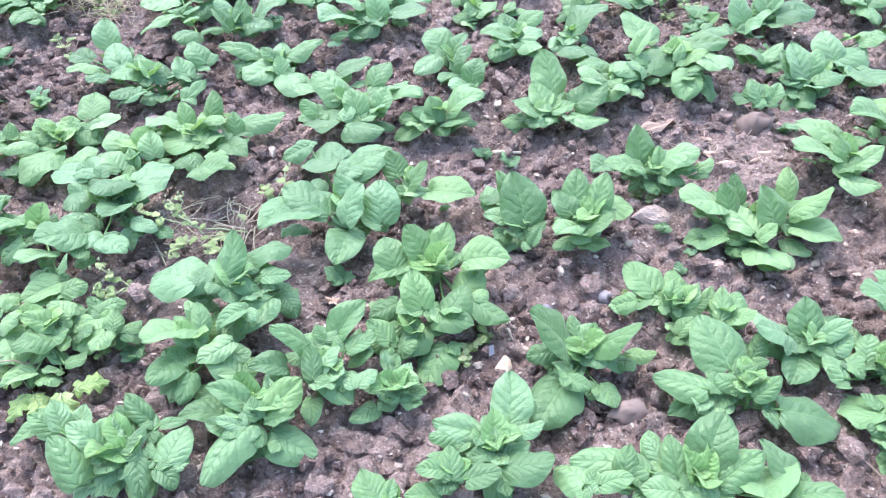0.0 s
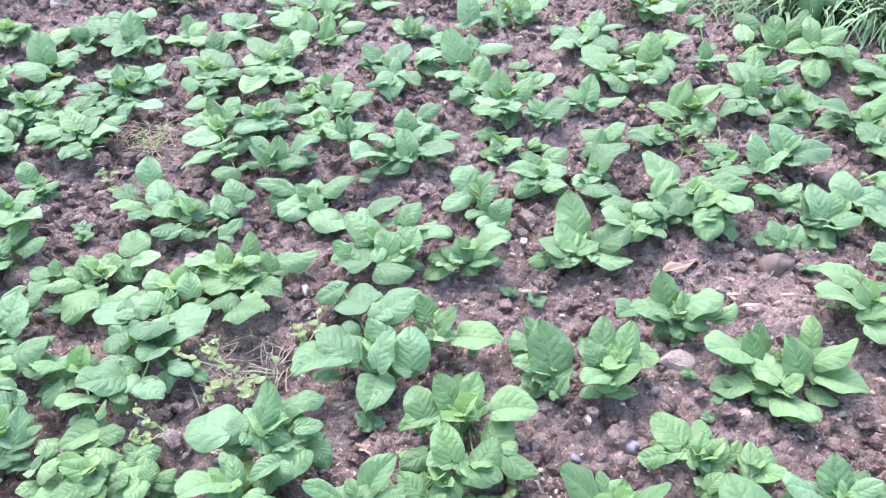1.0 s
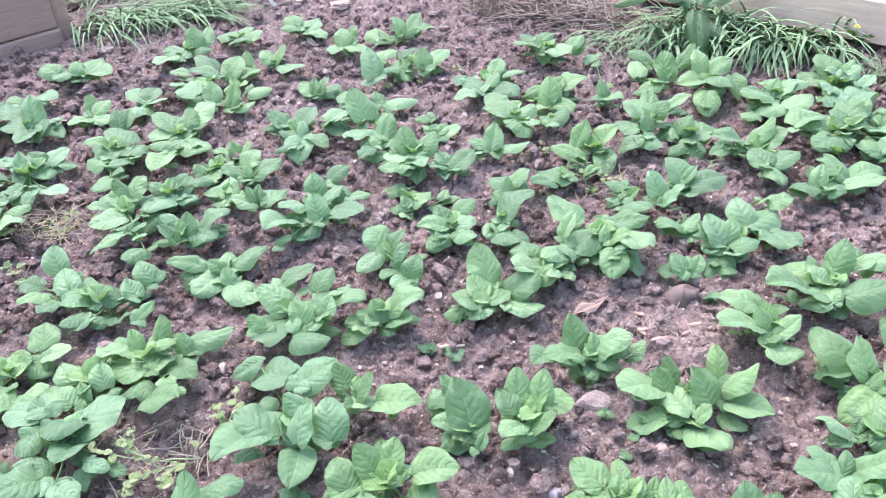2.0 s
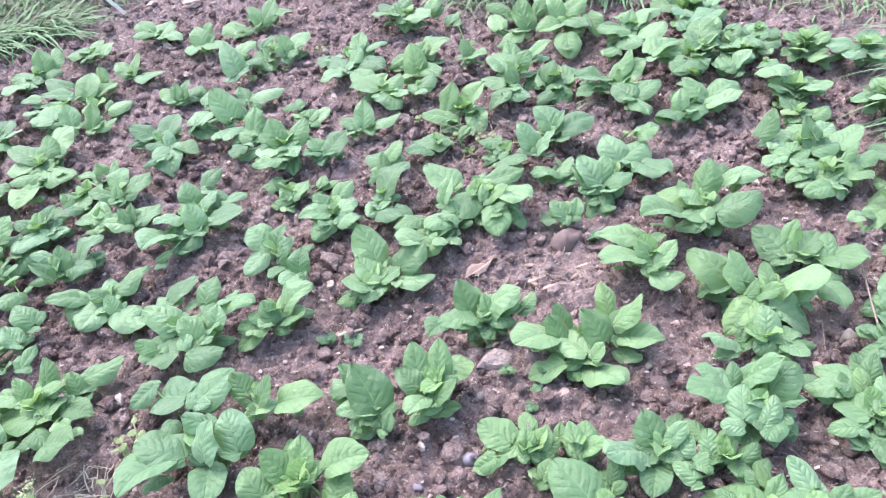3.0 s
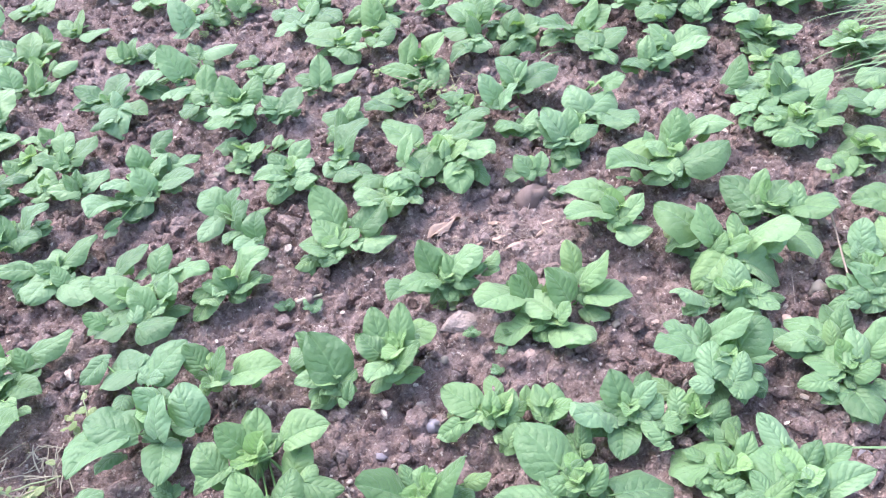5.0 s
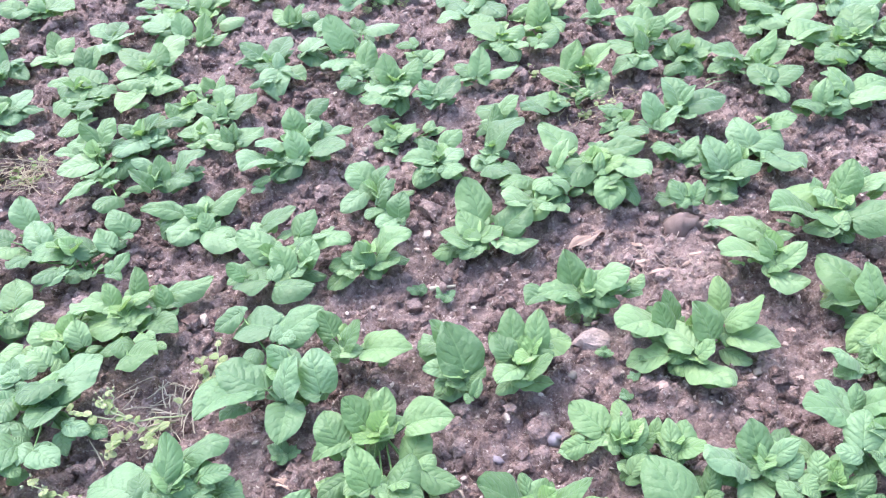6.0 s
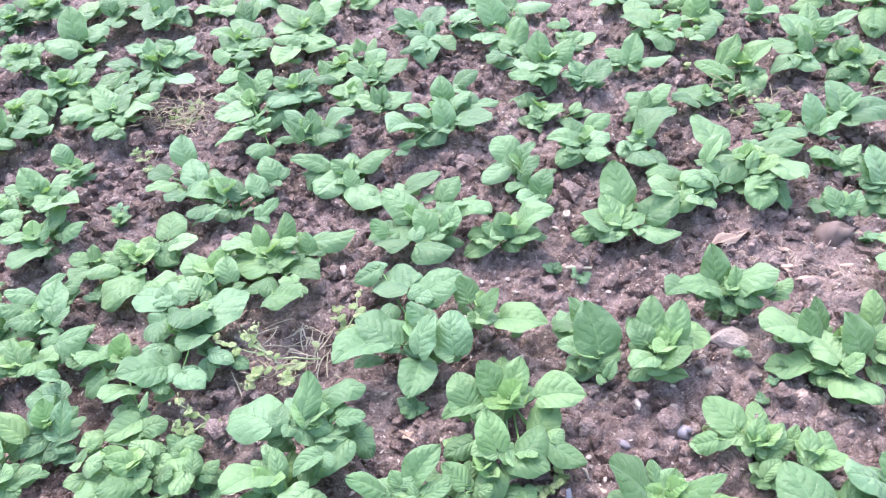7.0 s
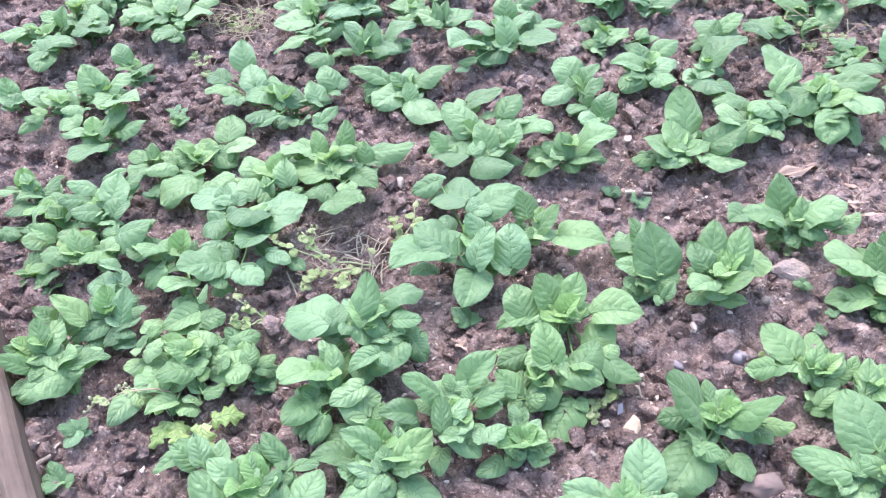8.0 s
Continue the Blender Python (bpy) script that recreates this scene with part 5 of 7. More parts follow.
potato_plant(-1.220, 2.344, [(3.8,-2.9,6.5,140,33,9.3,6.4), (4.4,-4.6,6.5,79,1,11.1,8.0), (2.6,5.7,6.5,56,-5,7.6,5.3), (8.6,-6.4,6.5,23,1,8.8,6.2), (8.2,2.0,6.5,25,4,8.6,5.8), (2.4,-5.9,6.5,-141,-4,12.9,5.0), (-4.0,-0.6,6.5,-99,18,12.3,8.4), (8.5,-13.8,6.5,-40,-43,3.8,2.4), (5.5,-12.1,6.5,-108,-2,7.1,5.0)], 0.9)
potato_plant(-0.886, 2.769, [(6.8,-0.6,7.5,144,14,12.4,8.8), (-0.0,11.0,7.5,102,43,8.6,6.1), (3.2,-6.9,7.5,144,9,11.7,8.3), (6.5,-9.1,7.5,78,-13,14.9,10.4), (8.0,-10.8,7.5,-129,9,9.0,6.2), (0.6,-13.0,7.5,142,-9,10.9,7.6), (3.8,-22.3,7.5,-104,3,10.0,6.8), (3.7,-14.4,7.5,-72,-47,5.7,4.0), (-2.0,2.4,7.5,-163,10,8.4,5.2), (0.5,13.4,7.5,65,34,8.2,5.5)], 0.9)
potato_plant(-1.060, 3.155, [(2.1,-5.5,5.5,105,44,8.4,5.1), (3.1,-8.2,5.5,46,24,9.3,6.7), (2.1,-9.1,5.5,-130,10,10.0,7.0), (3.7,-10.2,5.5,-19,-1,8.8,6.3)], 0.9)
potato_plant(-1.197, 3.538, [(0.0,-4.5,5.0,-115,10,13.1,9.2), (2.8,-11.4,5.0,108,42,7.4,5.3), (-7.4,-4.1,5.0,144,1,11.6,8.1), (4.4,-8.4,5.0,59,14,12.0,8.3), (7.0,-9.1,5.0,-27,5,11.7,8.4)], 0.9)
potato_plant(-0.870, 3.232, [(1.9,-6.2,5.5,136,14,10.6,7.2), (2.9,-11.0,5.5,-123,10,12.2,8.5), (1.7,-6.1,5.5,72,8,10.0,7.0), (3.3,-8.4,5.5,-20,17,9.0,6.4)], 0.9)
potato_plant(-0.688, 2.918, [(1.2,-3.7,7.0,142,19,13.0,9.0), (5.9,-1.5,7.0,57,19,14.0,9.9), (2.5,-3.7,7.0,65,35,9.3,6.7), (2.0,-14.6,7.0,-171,8,9.9,6.5), (4.3,-12.1,7.0,-37,-1,12.4,8.6), (2.3,-7.4,7.0,-68,-34,6.1,4.4), (-0.3,-21.9,7.0,-104,3,13.7,9.5), (-1.2,-7.8,7.0,158,-1,9.3,6.7)], 0.9)
potato_plant(-0.640, 3.217, [(-0.5,-5.0,6.5,135,-3,13.5,9.6), (6.1,-13.3,6.5,97,44,9.0,6.2), (5.1,13.4,6.5,-179,15,11.8,6.8), (-8.1,7.0,6.5,-123,17,7.5,5.2), (4.1,20.6,6.5,153,20,11.1,7.8), (-7.4,17.5,6.5,-174,7,7.7,5.3)], 0.9)
potato_plant(-0.523, 3.201, [(-1.9,13.0,7.0,74,26,13.0,9.2), (1.6,13.4,7.0,44,-1,12.1,8.3), (1.2,-13.1,7.0,70,48,11.1,5.1), (6.6,0.6,7.0,10,-1,9.8,6.6), (2.4,-14.2,7.0,15,9,8.9,4.9), (3.2,20.5,7.0,74,47,9.5,5.4)], 0.9)
potato_plant(-0.366, 3.532, [(0.1,-6.4,5.5,129,24,9.4,6.4), (0.1,-6.4,5.5,38,44,9.5,6.7), (3.7,-9.0,5.5,-36,10,13.0,9.2)], 0.9)
potato_plant(-0.767, 3.740, [(4.3,-6.0,6.0,101,49,10.3,7.1), (5.3,-3.9,6.0,51,37,10.4,7.1), (-4.5,-12.9,6.0,-120,7,12.1,8.7), (-0.6,-13.8,6.0,132,5,12.6,8.6), (4.4,-6.6,6.0,-24,4,8.1,5.7)], 0.9)
potato_plant(-0.541, 3.820, [(-1.2,-5.9,5.0,134,-8,12.4,8.4), (-0.1,-6.7,5.0,42,18,9.5,6.5), (-1.1,-9.4,5.0,-26,8,6.8,4.9), (5.4,-10.4,5.0,58,8,9.7,6.5)], 0.9)
potato_plant(-0.251, 3.864, [(-3.4,-4.2,6.0,119,20,9.8,7.1), (0.7,-8.0,6.0,60,8,13.7,9.6), (-1.9,-3.5,6.0,-140,14,10.8,7.5), (4.5,-6.7,6.0,-48,-14,9.0,6.1)], 0.9)
potato_plant(-0.050, 3.633, [(0.2,-7.7,6.5,105,28,11.3,7.8), (-0.8,-7.0,6.5,132,-10,12.8,8.8), (1.4,-6.5,6.5,-59,3,12.6,8.9), (0.9,-4.5,6.5,55,48,8.9,4.7)], 0.9)
potato_plant(-0.177, 3.219, [(-1.8,-8.1,4.5,122,20,8.9,6.2), (-1.8,-8.1,4.5,75,48,7.2,3.7), (1.6,-8.3,4.5,48,50,7.6,5.2), (2.7,-6.7,4.5,54,-3,10.2,7.2)], 0.9)
potato_plant(-0.231, 2.822, [(-4.1,-0.4,7.0,155,30,9.3,6.4), (-0.1,-2.8,7.0,59,18,11.1,7.8), (0.3,-9.4,7.0,75,45,5.9,3.7), (-5.2,0.1,7.0,-170,-5,12.1,4.5), (1.3,-9.9,7.0,-94,-27,12.7,8.8), (0.4,-7.7,7.0,-178,10,7.7,5.2), (3.4,-10.9,7.0,-40,-15,8.7,6.1), (-2.2,-15.3,7.0,-162,-8,6.9,3.8)], 0.9)
potato_plant(0.001, 2.914, [(-13.0,-10.1,7.0,48,3,9.9,7.1), (-14.3,-9.1,7.0,-24,-26,10.7,7.4), (-4.9,-23.6,7.0,49,-14,15.8,11.0), (0.6,-11.1,7.0,120,49,13.0,8.5), (-3.5,6.6,7.0,131,-1,8.3,6.0), (2.3,-31.3,7.0,-130,-2,7.1,5.0)], 0.9)
potato_plant(-0.544, 2.611, [(-0.3,-6.0,5.0,132,41,6.4,4.5), (0.8,-8.0,5.0,66,4,8.2,5.5), (0.6,-0.1,5.0,29,1,8.8,6.3), (6.2,12.6,5.0,-177,8,7.0,4.5), (9.8,7.7,5.0,125,49,6.1,4.2), (10.2,7.7,5.0,37,43,6.8,4.4)], 0.9)
potato_plant(-0.403, 2.552, [(0.8,-6.2,6.0,171,30,9.1,6.4), (1.0,-0.4,6.0,72,15,8.6,5.8), (2.7,-6.2,6.0,22,20,11.3,7.8), (0.9,-8.0,6.0,85,41,5.1,3.0)], 0.9)
potato_plant(-0.473, 2.443, [(1.6,-6.8,6.5,80,23,8.7,6.1), (0.6,-4.7,6.5,143,-12,8.6,5.9), (2.7,-8.6,6.5,50,5,6.8,4.9), (12.3,-12.0,6.5,179,20,8.8,5.7)], 0.9)
potato_plant(-0.368, 2.397, [(2.3,-7.0,6.0,36,1,10.2,7.2), (0.9,-8.6,6.0,116,47,6.3,3.2), (1.6,-6.9,6.0,69,49,5.6,2.8)], 0.9)
potato_plant(-0.156, 2.284, [(0.3,3.4,8.0,108,44,8.3,5.8), (3.5,12.5,8.0,31,18,8.4,5.7), (-4.7,-0.8,8.0,-136,24,10.3,7.2), (-8.9,-8.8,8.0,-123,20,12.3,8.6), (0.7,-9.7,8.0,108,50,8.7,5.8), (0.1,-10.0,8.0,-158,-25,9.9,7.0), (4.8,-5.7,8.0,-37,15,11.8,8.2), (8.2,1.4,8.0,0,4,8.6,5.1), (2.2,0.3,8.0,35,18,7.3,5.2), (-8.0,-18.0,8.0,-171,-13,6.3,2.6), (-1.8,-7.4,8.0,141,-13,8.1,5.6)], 0.9)
potato_plant(-0.576, 2.212, [(3.5,-4.8,6.5,91,47,8.0,4.5), (0.7,-7.7,6.5,155,48,8.3,4.5), (7.1,-1.8,6.5,20,24,10.5,6.6), (4.7,-2.7,6.5,-39,8,9.6,6.9), (8.2,-2.5,6.5,14,2,5.9,3.8), (-0.5,3.2,6.5,169,29,6.2,4.3)], 0.9)
potato_plant(-0.650, 2.486, [(0.4,-6.1,6.5,-116,9,11.8,8.4), (-0.1,-3.2,6.5,158,24,7.3,5.2), (2.5,-3.3,6.5,26,40,7.8,5.3), (2.4,-2.9,6.5,-65,-11,7.2,4.9), (4.0,-6.6,6.5,-20,2,6.7,4.6), (4.5,0.7,6.5,10,-1,10.5,4.8), (-1.6,-14.9,6.5,-119,-23,7.7,5.2)], 0.9)
potato_plant(-0.761, 2.362, [(1.0,2.3,6.5,148,45,7.6,4.2), (2.0,2.3,6.5,62,30,8.4,5.7), (-0.3,1.0,6.5,145,-6,10.4,7.2), (1.6,-7.6,6.5,-161,-1,10.9,7.3), (5.1,-12.3,6.5,-74,-44,6.0,3.8), (-5.0,-2.3,6.5,-170,17,6.0,3.4), (3.0,-17.9,6.5,-154,-16,13.7,5.5), (10.8,-26.6,6.5,-118,10,8.4,5.8)], 0.9)
potato_plant(0.215, 3.805, [(-2.1,-12.7,6.0,117,46,9.7,5.6), (-0.8,-12.8,6.0,34,39,13.0,8.8), (7.2,-7.6,6.0,33,-7,8.3,5.8), (-10.8,-13.7,6.0,122,-2,15.6,10.7), (-12.4,-17.0,6.0,-4,4,8.1,4.8)], 0.9)
potato_plant(0.070, 3.332, [(-1.5,-13.0,7.0,103,46,14.7,7.8), (1.3,4.8,7.0,35,4,9.7,6.9), (2.3,-10.4,7.0,-167,-16,10.6,5.9), (10.9,5.0,7.0,11,22,7.1,4.5)], 0.9)
potato_plant(0.249, 3.336, [(-7.1,2.8,5.5,-84,-16,15.7,8.4), (1.7,-7.5,5.5,98,45,9.3,6.2), (4.2,-1.8,5.5,45,9,12.2,8.3), (3.1,-3.5,5.5,-118,-23,6.6,4.6), (-9.5,-3.6,5.5,-145,10,8.3,6.0)], 0.9)
potato_plant(0.510, 3.147, [(-5.3,-13.2,6.5,112,5,10.8,7.8), (1.7,-0.4,6.5,58,28,9.0,6.1), (-6.9,-16.7,6.5,-179,-9,9.4,6.2), (-7.6,-4.8,6.5,117,-9,11.5,7.9), (3.4,-10.0,6.5,-65,-3,11.6,8.0), (-2.0,-10.8,6.5,45,22,7.9,5.4), (6.0,-1.7,6.5,-7,7,12.1,4.5)], 0.9)
potato_plant(0.560, 2.814, [(-2.6,-7.2,7.0,137,-2,15.1,10.5), (-2.2,-8.6,7.0,30,12,10.4,7.1), (-2.4,-10.7,7.0,-69,-12,10.7,7.4), (-4.5,1.9,7.0,115,6,10.0,7.0), (1.5,-11.3,7.0,-52,5,7.1,5.1)], 0.9)
potato_plant(0.443, 2.607, [(-2.0,-7.0,6.0,67,46,10.3,5.8), (-2.7,-5.0,6.0,142,11,7.4,5.2), (0.8,-6.0,6.0,-6,11,11.4,6.1), (-3.7,-6.6,6.0,-172,-13,6.2,4.3)], 0.9)
potato_plant(0.731, 2.936, [(-4.2,-11.6,7.0,79,49,11.9,7.1), (-2.7,6.2,7.0,-172,-24,11.3,4.9), (0.1,-8.0,7.0,-71,-1,9.9,6.8), (3.8,2.9,7.0,17,11,11.7,8.2), (-4.5,-12.9,7.0,-152,14,7.4,5.3), (0.8,3.1,7.0,34,34,6.8,4.9)], 0.9)
potato_plant(0.691, 2.764, [(-2.7,-7.6,5.0,30,17,8.7,6.0), (-2.4,-7.2,5.0,118,-5,6.3,4.4)], 0.9)
potato_plant(0.798, 3.329, [(-3.8,2.6,6.0,25,15,8.4,5.7), (-3.8,2.6,6.0,134,11,9.7,6.9), (-6.5,-0.8,6.0,-143,21,12.6,8.9), (-3.7,-3.3,6.0,-97,-33,8.5,5.2), (0.7,-3.5,6.0,-66,8,12.5,8.8), (7.0,-7.8,6.0,36,27,9.3,6.5)], 0.9)
potato_plant(0.159, 2.520, [(-0.7,-3.4,7.0,105,46,10.2,6.6), (-1.6,-6.7,7.0,132,-11,11.9,8.5), (-0.9,-4.1,7.0,-67,-1,9.0,6.2), (1.2,-3.0,7.0,29,34,9.7,6.8), (-2.7,-10.0,7.0,-180,-1,9.4,6.5), (-2.3,-1.0,7.0,137,17,7.4,5.3), (0.2,-5.3,4.2,-93,-20,8.9,4.9)], 0.9)
potato_plant(0.065, 2.754, [(-0.2,-7.1,6.5,61,46,10.2,6.2), (0.9,-9.2,6.5,129,-1,10.2,7.3), (0.8,-6.7,6.5,-62,5,6.7,4.7), (0.7,-17.0,6.5,-169,-7,8.0,5.0), (-1.6,8.5,6.5,126,36,7.1,4.9), (2.6,23.1,6.5,-4,1,12.5,7.6), (0.7,22.7,6.5,113,28,6.5,4.7)], 0.9)
potato_plant(0.275, 2.497, [(0.0,-8.7,6.0,30,24,10.2,7.0), (-0.5,-6.8,6.0,128,30,6.8,4.6), (-0.5,-6.1,6.0,-102,-45,4.8,2.9), (-2.2,-6.4,6.0,-144,20,6.5,4.7)], 0.9)
potato_plant(0.270, 2.781, [(-0.9,-4.5,4.0,131,2,6.7,4.7), (-1.2,-5.8,4.0,38,13,6.2,4.2), (1.1,-7.1,4.0,29,11,7.4,5.2), (-2.2,5.8,4.0,-165,9,6.7,4.7)], 0.9)
potato_plant(0.138, 2.317, [(-0.7,-5.0,4.5,19,23,7.7,5.5), (-0.7,-5.0,4.5,124,21,5.1,3.4), (-0.6,-5.7,4.5,175,-2,5.9,3.4), (9.2,-3.7,4.5,59,18,4.6,3.1), (-1.7,7.3,4.5,-173,-16,9.3,4.7)], 0.9)
potato_plant(0.462, 2.319, [(-0.4,-5.4,7.0,132,1,9.9,7.1), (-4.8,-10.1,7.0,64,46,7.0,3.7), (-3.0,-5.0,7.0,-176,-34,8.9,5.6), (-1.2,-3.7,7.0,15,35,8.1,5.7)], 0.9)
potato_plant(0.630, 2.382, [(4.1,-4.0,6.0,156,-1,12.5,8.8), (-3.7,-6.8,6.0,-152,23,9.8,6.8)], 0.9)
potato_plant(0.788, 2.535, [(-7.6,-8.5,7.0,158,13,10.0,6.0), (-7.8,-3.5,7.0,46,48,10.6,5.8), (-7.6,-7.7,7.0,-86,-43,7.4,4.7), (-0.3,-4.9,7.0,13,43,10.3,7.0), (1.2,-6.2,7.0,-98,-33,10.6,6.1), (-4.2,-17.0,7.0,-149,-42,6.2,3.1)], 0.9)
potato_plant(0.949, 2.937, [(-2.6,-6.8,5.5,113,47,7.4,4.9), (-3.1,-8.6,5.5,-57,21,8.6,5.9), (-3.9,-8.6,5.5,174,-2,5.7,4.0), (3.1,33.2,5.5,-134,-14,7.6,5.1)], 0.9)
potato_plant(1.170, 2.987, [(-9.5,-1.9,7.5,87,17,9.1,6.2), (0.5,13.3,7.5,152,13,10.2,6.5), (0.3,-7.8,7.5,92,47,12.3,6.8), (-3.0,-9.1,7.5,177,-20,11.1,6.8), (6.9,2.4,7.5,21,49,11.5,6.5)], 0.9)
potato_plant(1.340, 2.907, [(-4.2,-0.0,8.5,91,46,13.0,5.6), (-2.1,0.4,8.5,20,18,13.5,9.5), (-4.3,-3.9,8.5,-163,4,13.3,9.3), (-3.3,-3.5,8.5,-64,4,13.9,9.9), (-6.6,-12.7,8.5,-104,-30,11.6,8.1), (7.0,-1.5,8.5,-84,-40,10.9,5.9)], 0.9)
potato_plant(1.533, 2.802, [(-5.8,-7.2,7.0,175,12,10.2,7.1), (-5.1,-9.9,7.0,45,46,8.6,4.1), (-10.5,-16.1,7.0,-174,-34,7.6,5.3), (-8.7,-13.2,7.0,-73,3,12.2,8.7), (-3.1,-9.9,7.0,11,31,9.8,6.6)], 0.9)
potato_plant(1.009, 2.593, [(0.3,6.2,8.0,80,33,8.4,5.7), (-4.1,0.5,8.0,103,7,11.8,8.1), (6.7,5.1,8.0,-5,31,9.7,5.6), (-0.1,-1.7,8.0,27,49,7.7,5.3), (-4.5,-9.8,8.0,102,50,6.6,4.3), (-6.4,-7.4,8.0,134,-1,10.3,7.4), (-7.9,-12.4,8.0,-157,-23,9.8,6.7), (-6.8,-11.3,8.0,-64,-7,8.7,6.0)], 0.9)
potato_plant(1.127, 2.530, [(-2.6,5.0,7.0,-160,-19,9.3,6.3), (-5.1,-2.1,7.0,37,37,8.4,5.9), (-0.3,-4.2,7.0,8,-1,10.4,7.2), (-2.3,-4.9,7.0,-91,-27,10.2,7.0), (-5.3,-9.0,7.0,-163,-19,6.9,4.7)], 0.9)
potato_plant(1.314, 2.369, [(-6.9,3.5,7.5,178,16,10.8,7.6), (-5.3,1.6,7.5,1,47,12.2,6.8), (-2.2,-2.1,7.5,7,32,10.3,7.2), (-10.0,0.3,7.5,169,-21,8.2,5.3), (-4.3,-14.3,7.5,109,8,10.0,6.8), (-2.7,-12.4,7.5,14,10,10.3,7.2), (-4.0,-15.0,7.5,-87,-10,8.4,5.7)], 0.9)
potato_plant(0.991, 2.203, [(-2.6,-3.1,7.5,104,24,10.5,7.5), (-11.8,-10.5,7.5,111,48,9.4,5.9), (-11.9,-13.2,7.5,0,44,8.4,5.9), (-1.7,-2.8,7.5,20,46,8.6,3.3), (-0.7,-4.5,7.5,13,1,13.2,9.3)], 0.9)
potato_plant(0.816, 2.178, [(-0.5,4.5,6.0,-173,13,7.8,5.6), (-3.7,-6.0,6.0,-68,21,10.7,7.4), (-2.8,-0.5,6.0,171,-39,7.3,5.0)], 0.9)
potato_plant(1.138, 2.106, [(4.5,-7.5,8.5,0,17,7.5,5.3)], 0.9)
potato_plant(1.588, 2.741, [(-10.0,-16.1,9.0,28,9,13.5,9.2), (-6.5,-2.7,9.0,18,4,15.3,10.5), (-11.6,-5.7,9.0,179,15,11.9,8.6), (-18.8,-12.2,6.3,-147,9,8.5,5.9), (-7.2,2.1,9.0,105,-16,8.2,5.8)], 0.9)
potato_plant(1.682, 2.550, [(-9.6,-7.7,10.0,-169,-3,13.6,9.5), (-13.2,-19.6,10.0,-158,-1,10.4,7.3), (-3.5,-9.4,10.0,37,19,10.5,7.1), (-3.1,-12.9,8.0,174,-6,5.8,4.0), (-6.9,-15.4,7.0,-160,-26,7.9,5.4)], 0.9)
potato_plant(1.886, 2.879, [(-9.7,-6.4,11.0,89,1,11.9,8.2), (-11.1,-10.8,11.0,10,23,8.7,6.2), (-15.8,-28.8,11.0,21,-10,15.6,11.1), (-17.7,-21.8,11.0,-154,22,10.2,7.2), (-23.3,-30.9,11.0,32,-7,12.1,8.4), (-7.7,-20.7,11.0,27,26,6.8,4.7)], 0.9)
potato_plant(1.811, 2.514, [(-8.5,-7.8,9.0,24,17,7.5,5.4), (-11.4,-14.7,9.0,-96,22,8.0,5.7), (-11.9,-19.7,6.3,-152,11,11.2,7.8), (-13.5,-24.4,9.0,17,2,6.5,4.6), (-9.2,-7.6,9.0,-137,-41,3.9,2.8)], 0.9)
potato_plant(1.919, 2.507, [(-10.6,-7.7,9.0,28,1,10.2,6.9), (-14.1,-10.7,9.0,-95,8,9.9,7.1), (-7.3,-12.6,9.0,32,-4,9.1,6.6), (-9.4,-15.6,6.3,-102,5,6.3,4.2)], 0.9)
potato_plant(1.804, 2.301, [(-8.6,-10.8,8.0,26,-1,8.0,5.6), (-8.8,-12.3,8.0,-102,15,11.6,8.3)], 0.9)
potato_plant(1.604, 2.318, [(-14.2,-5.7,8.0,-70,-6,9.3,6.5)], 0.9)
potato_plant(-1.034, 1.851, [(-0.2,0.0,1.6,27,22,4.1,2.7), (0.2,0.0,1.6,180,0,2.5,1.7)])
potato_plant(-1.427, 2.249, [(0.0,-1.7,8.0,96,17,10.3,7.0), (5.6,0.0,8.0,-151,0,11.0,7.2), (-1.4,15.4,8.0,-53,-24,7.5,5.2)])
potato_plant(1.699, 1.971, [(0.0,1.0,6.4,93,14,8.4,5.9), (-0.5,-1.0,6.4,14,-12,7.2,5.3), (0.0,1.0,6.4,-172,9,6.1,4.4), (1.9,-3.4,6.4,10,8,7.3,5.4)])
potato_plant(1.760, 2.778, [(1.7,3.6,8.8,94,23,12.7,8.6), (-1.5,1.8,8.8,119,-7,12.4,9.8), (1.5,1.0,8.8,33,30,11.8,5.8), (-6.5,-12.1,8.8,12,-6,9.5,6.8), (8.3,-1.0,8.8,-90,-11,13.6,9.3), (-2.9,-3.0,8.8,-122,-34,5.4,4.0)])
potato_plant(1.624, 2.407, [(0.0,0.0,9.6,66,22,13.4,8.4), (0.0,0.0,9.6,125,21,8.4,6.4), (4.0,5.4,9.6,31,34,9.0,5.9), (-5.6,-6.9,9.6,-166,-7,11.8,8.2), (-5.6,-6.9,9.6,-114,-23,6.4,4.6), (-18.7,3.0,9.6,13,4,14.5,10.4), (2.7,-0.8,9.6,159,-8,7.3,5.5)])
potato_plant(1.720, 2.362, [(-0.7,4.7,7.2,17,44,8.6,5.7), (0.7,0.0,7.2,128,0,7.0,5.4), (-7.0,-10.0,7.2,97,4,7.8,6.0), (-6.2,-10.3,7.2,2,37,7.5,5.0), (7.5,4.6,7.2,24,5,10.9,8.1), (8.8,-0.1,7.2,5,-3,8.9,6.3)])


def rosette(x, y, count, high, seed):
    """A plant of the usual habit: leaves set round the shoots in a spiral."""
    rng = random.Random(900 + seed)
    leaves = []
    for k in range(count):
        a = 137.5 * k + rng.uniform(-25, 25)
        r, ln = rng.uniform(0.5, 4.0), rng.uniform(6.0, 9.5)
        leaves.append((r * math.cos(radians(a)), r * math.sin(radians(a)), high * rng.uniform(0.7, 1.15), a, rng.uniform(-8, 28), ln, ln * rng.uniform(0.64, 0.8)))
    return potato_plant(x, y, leaves)


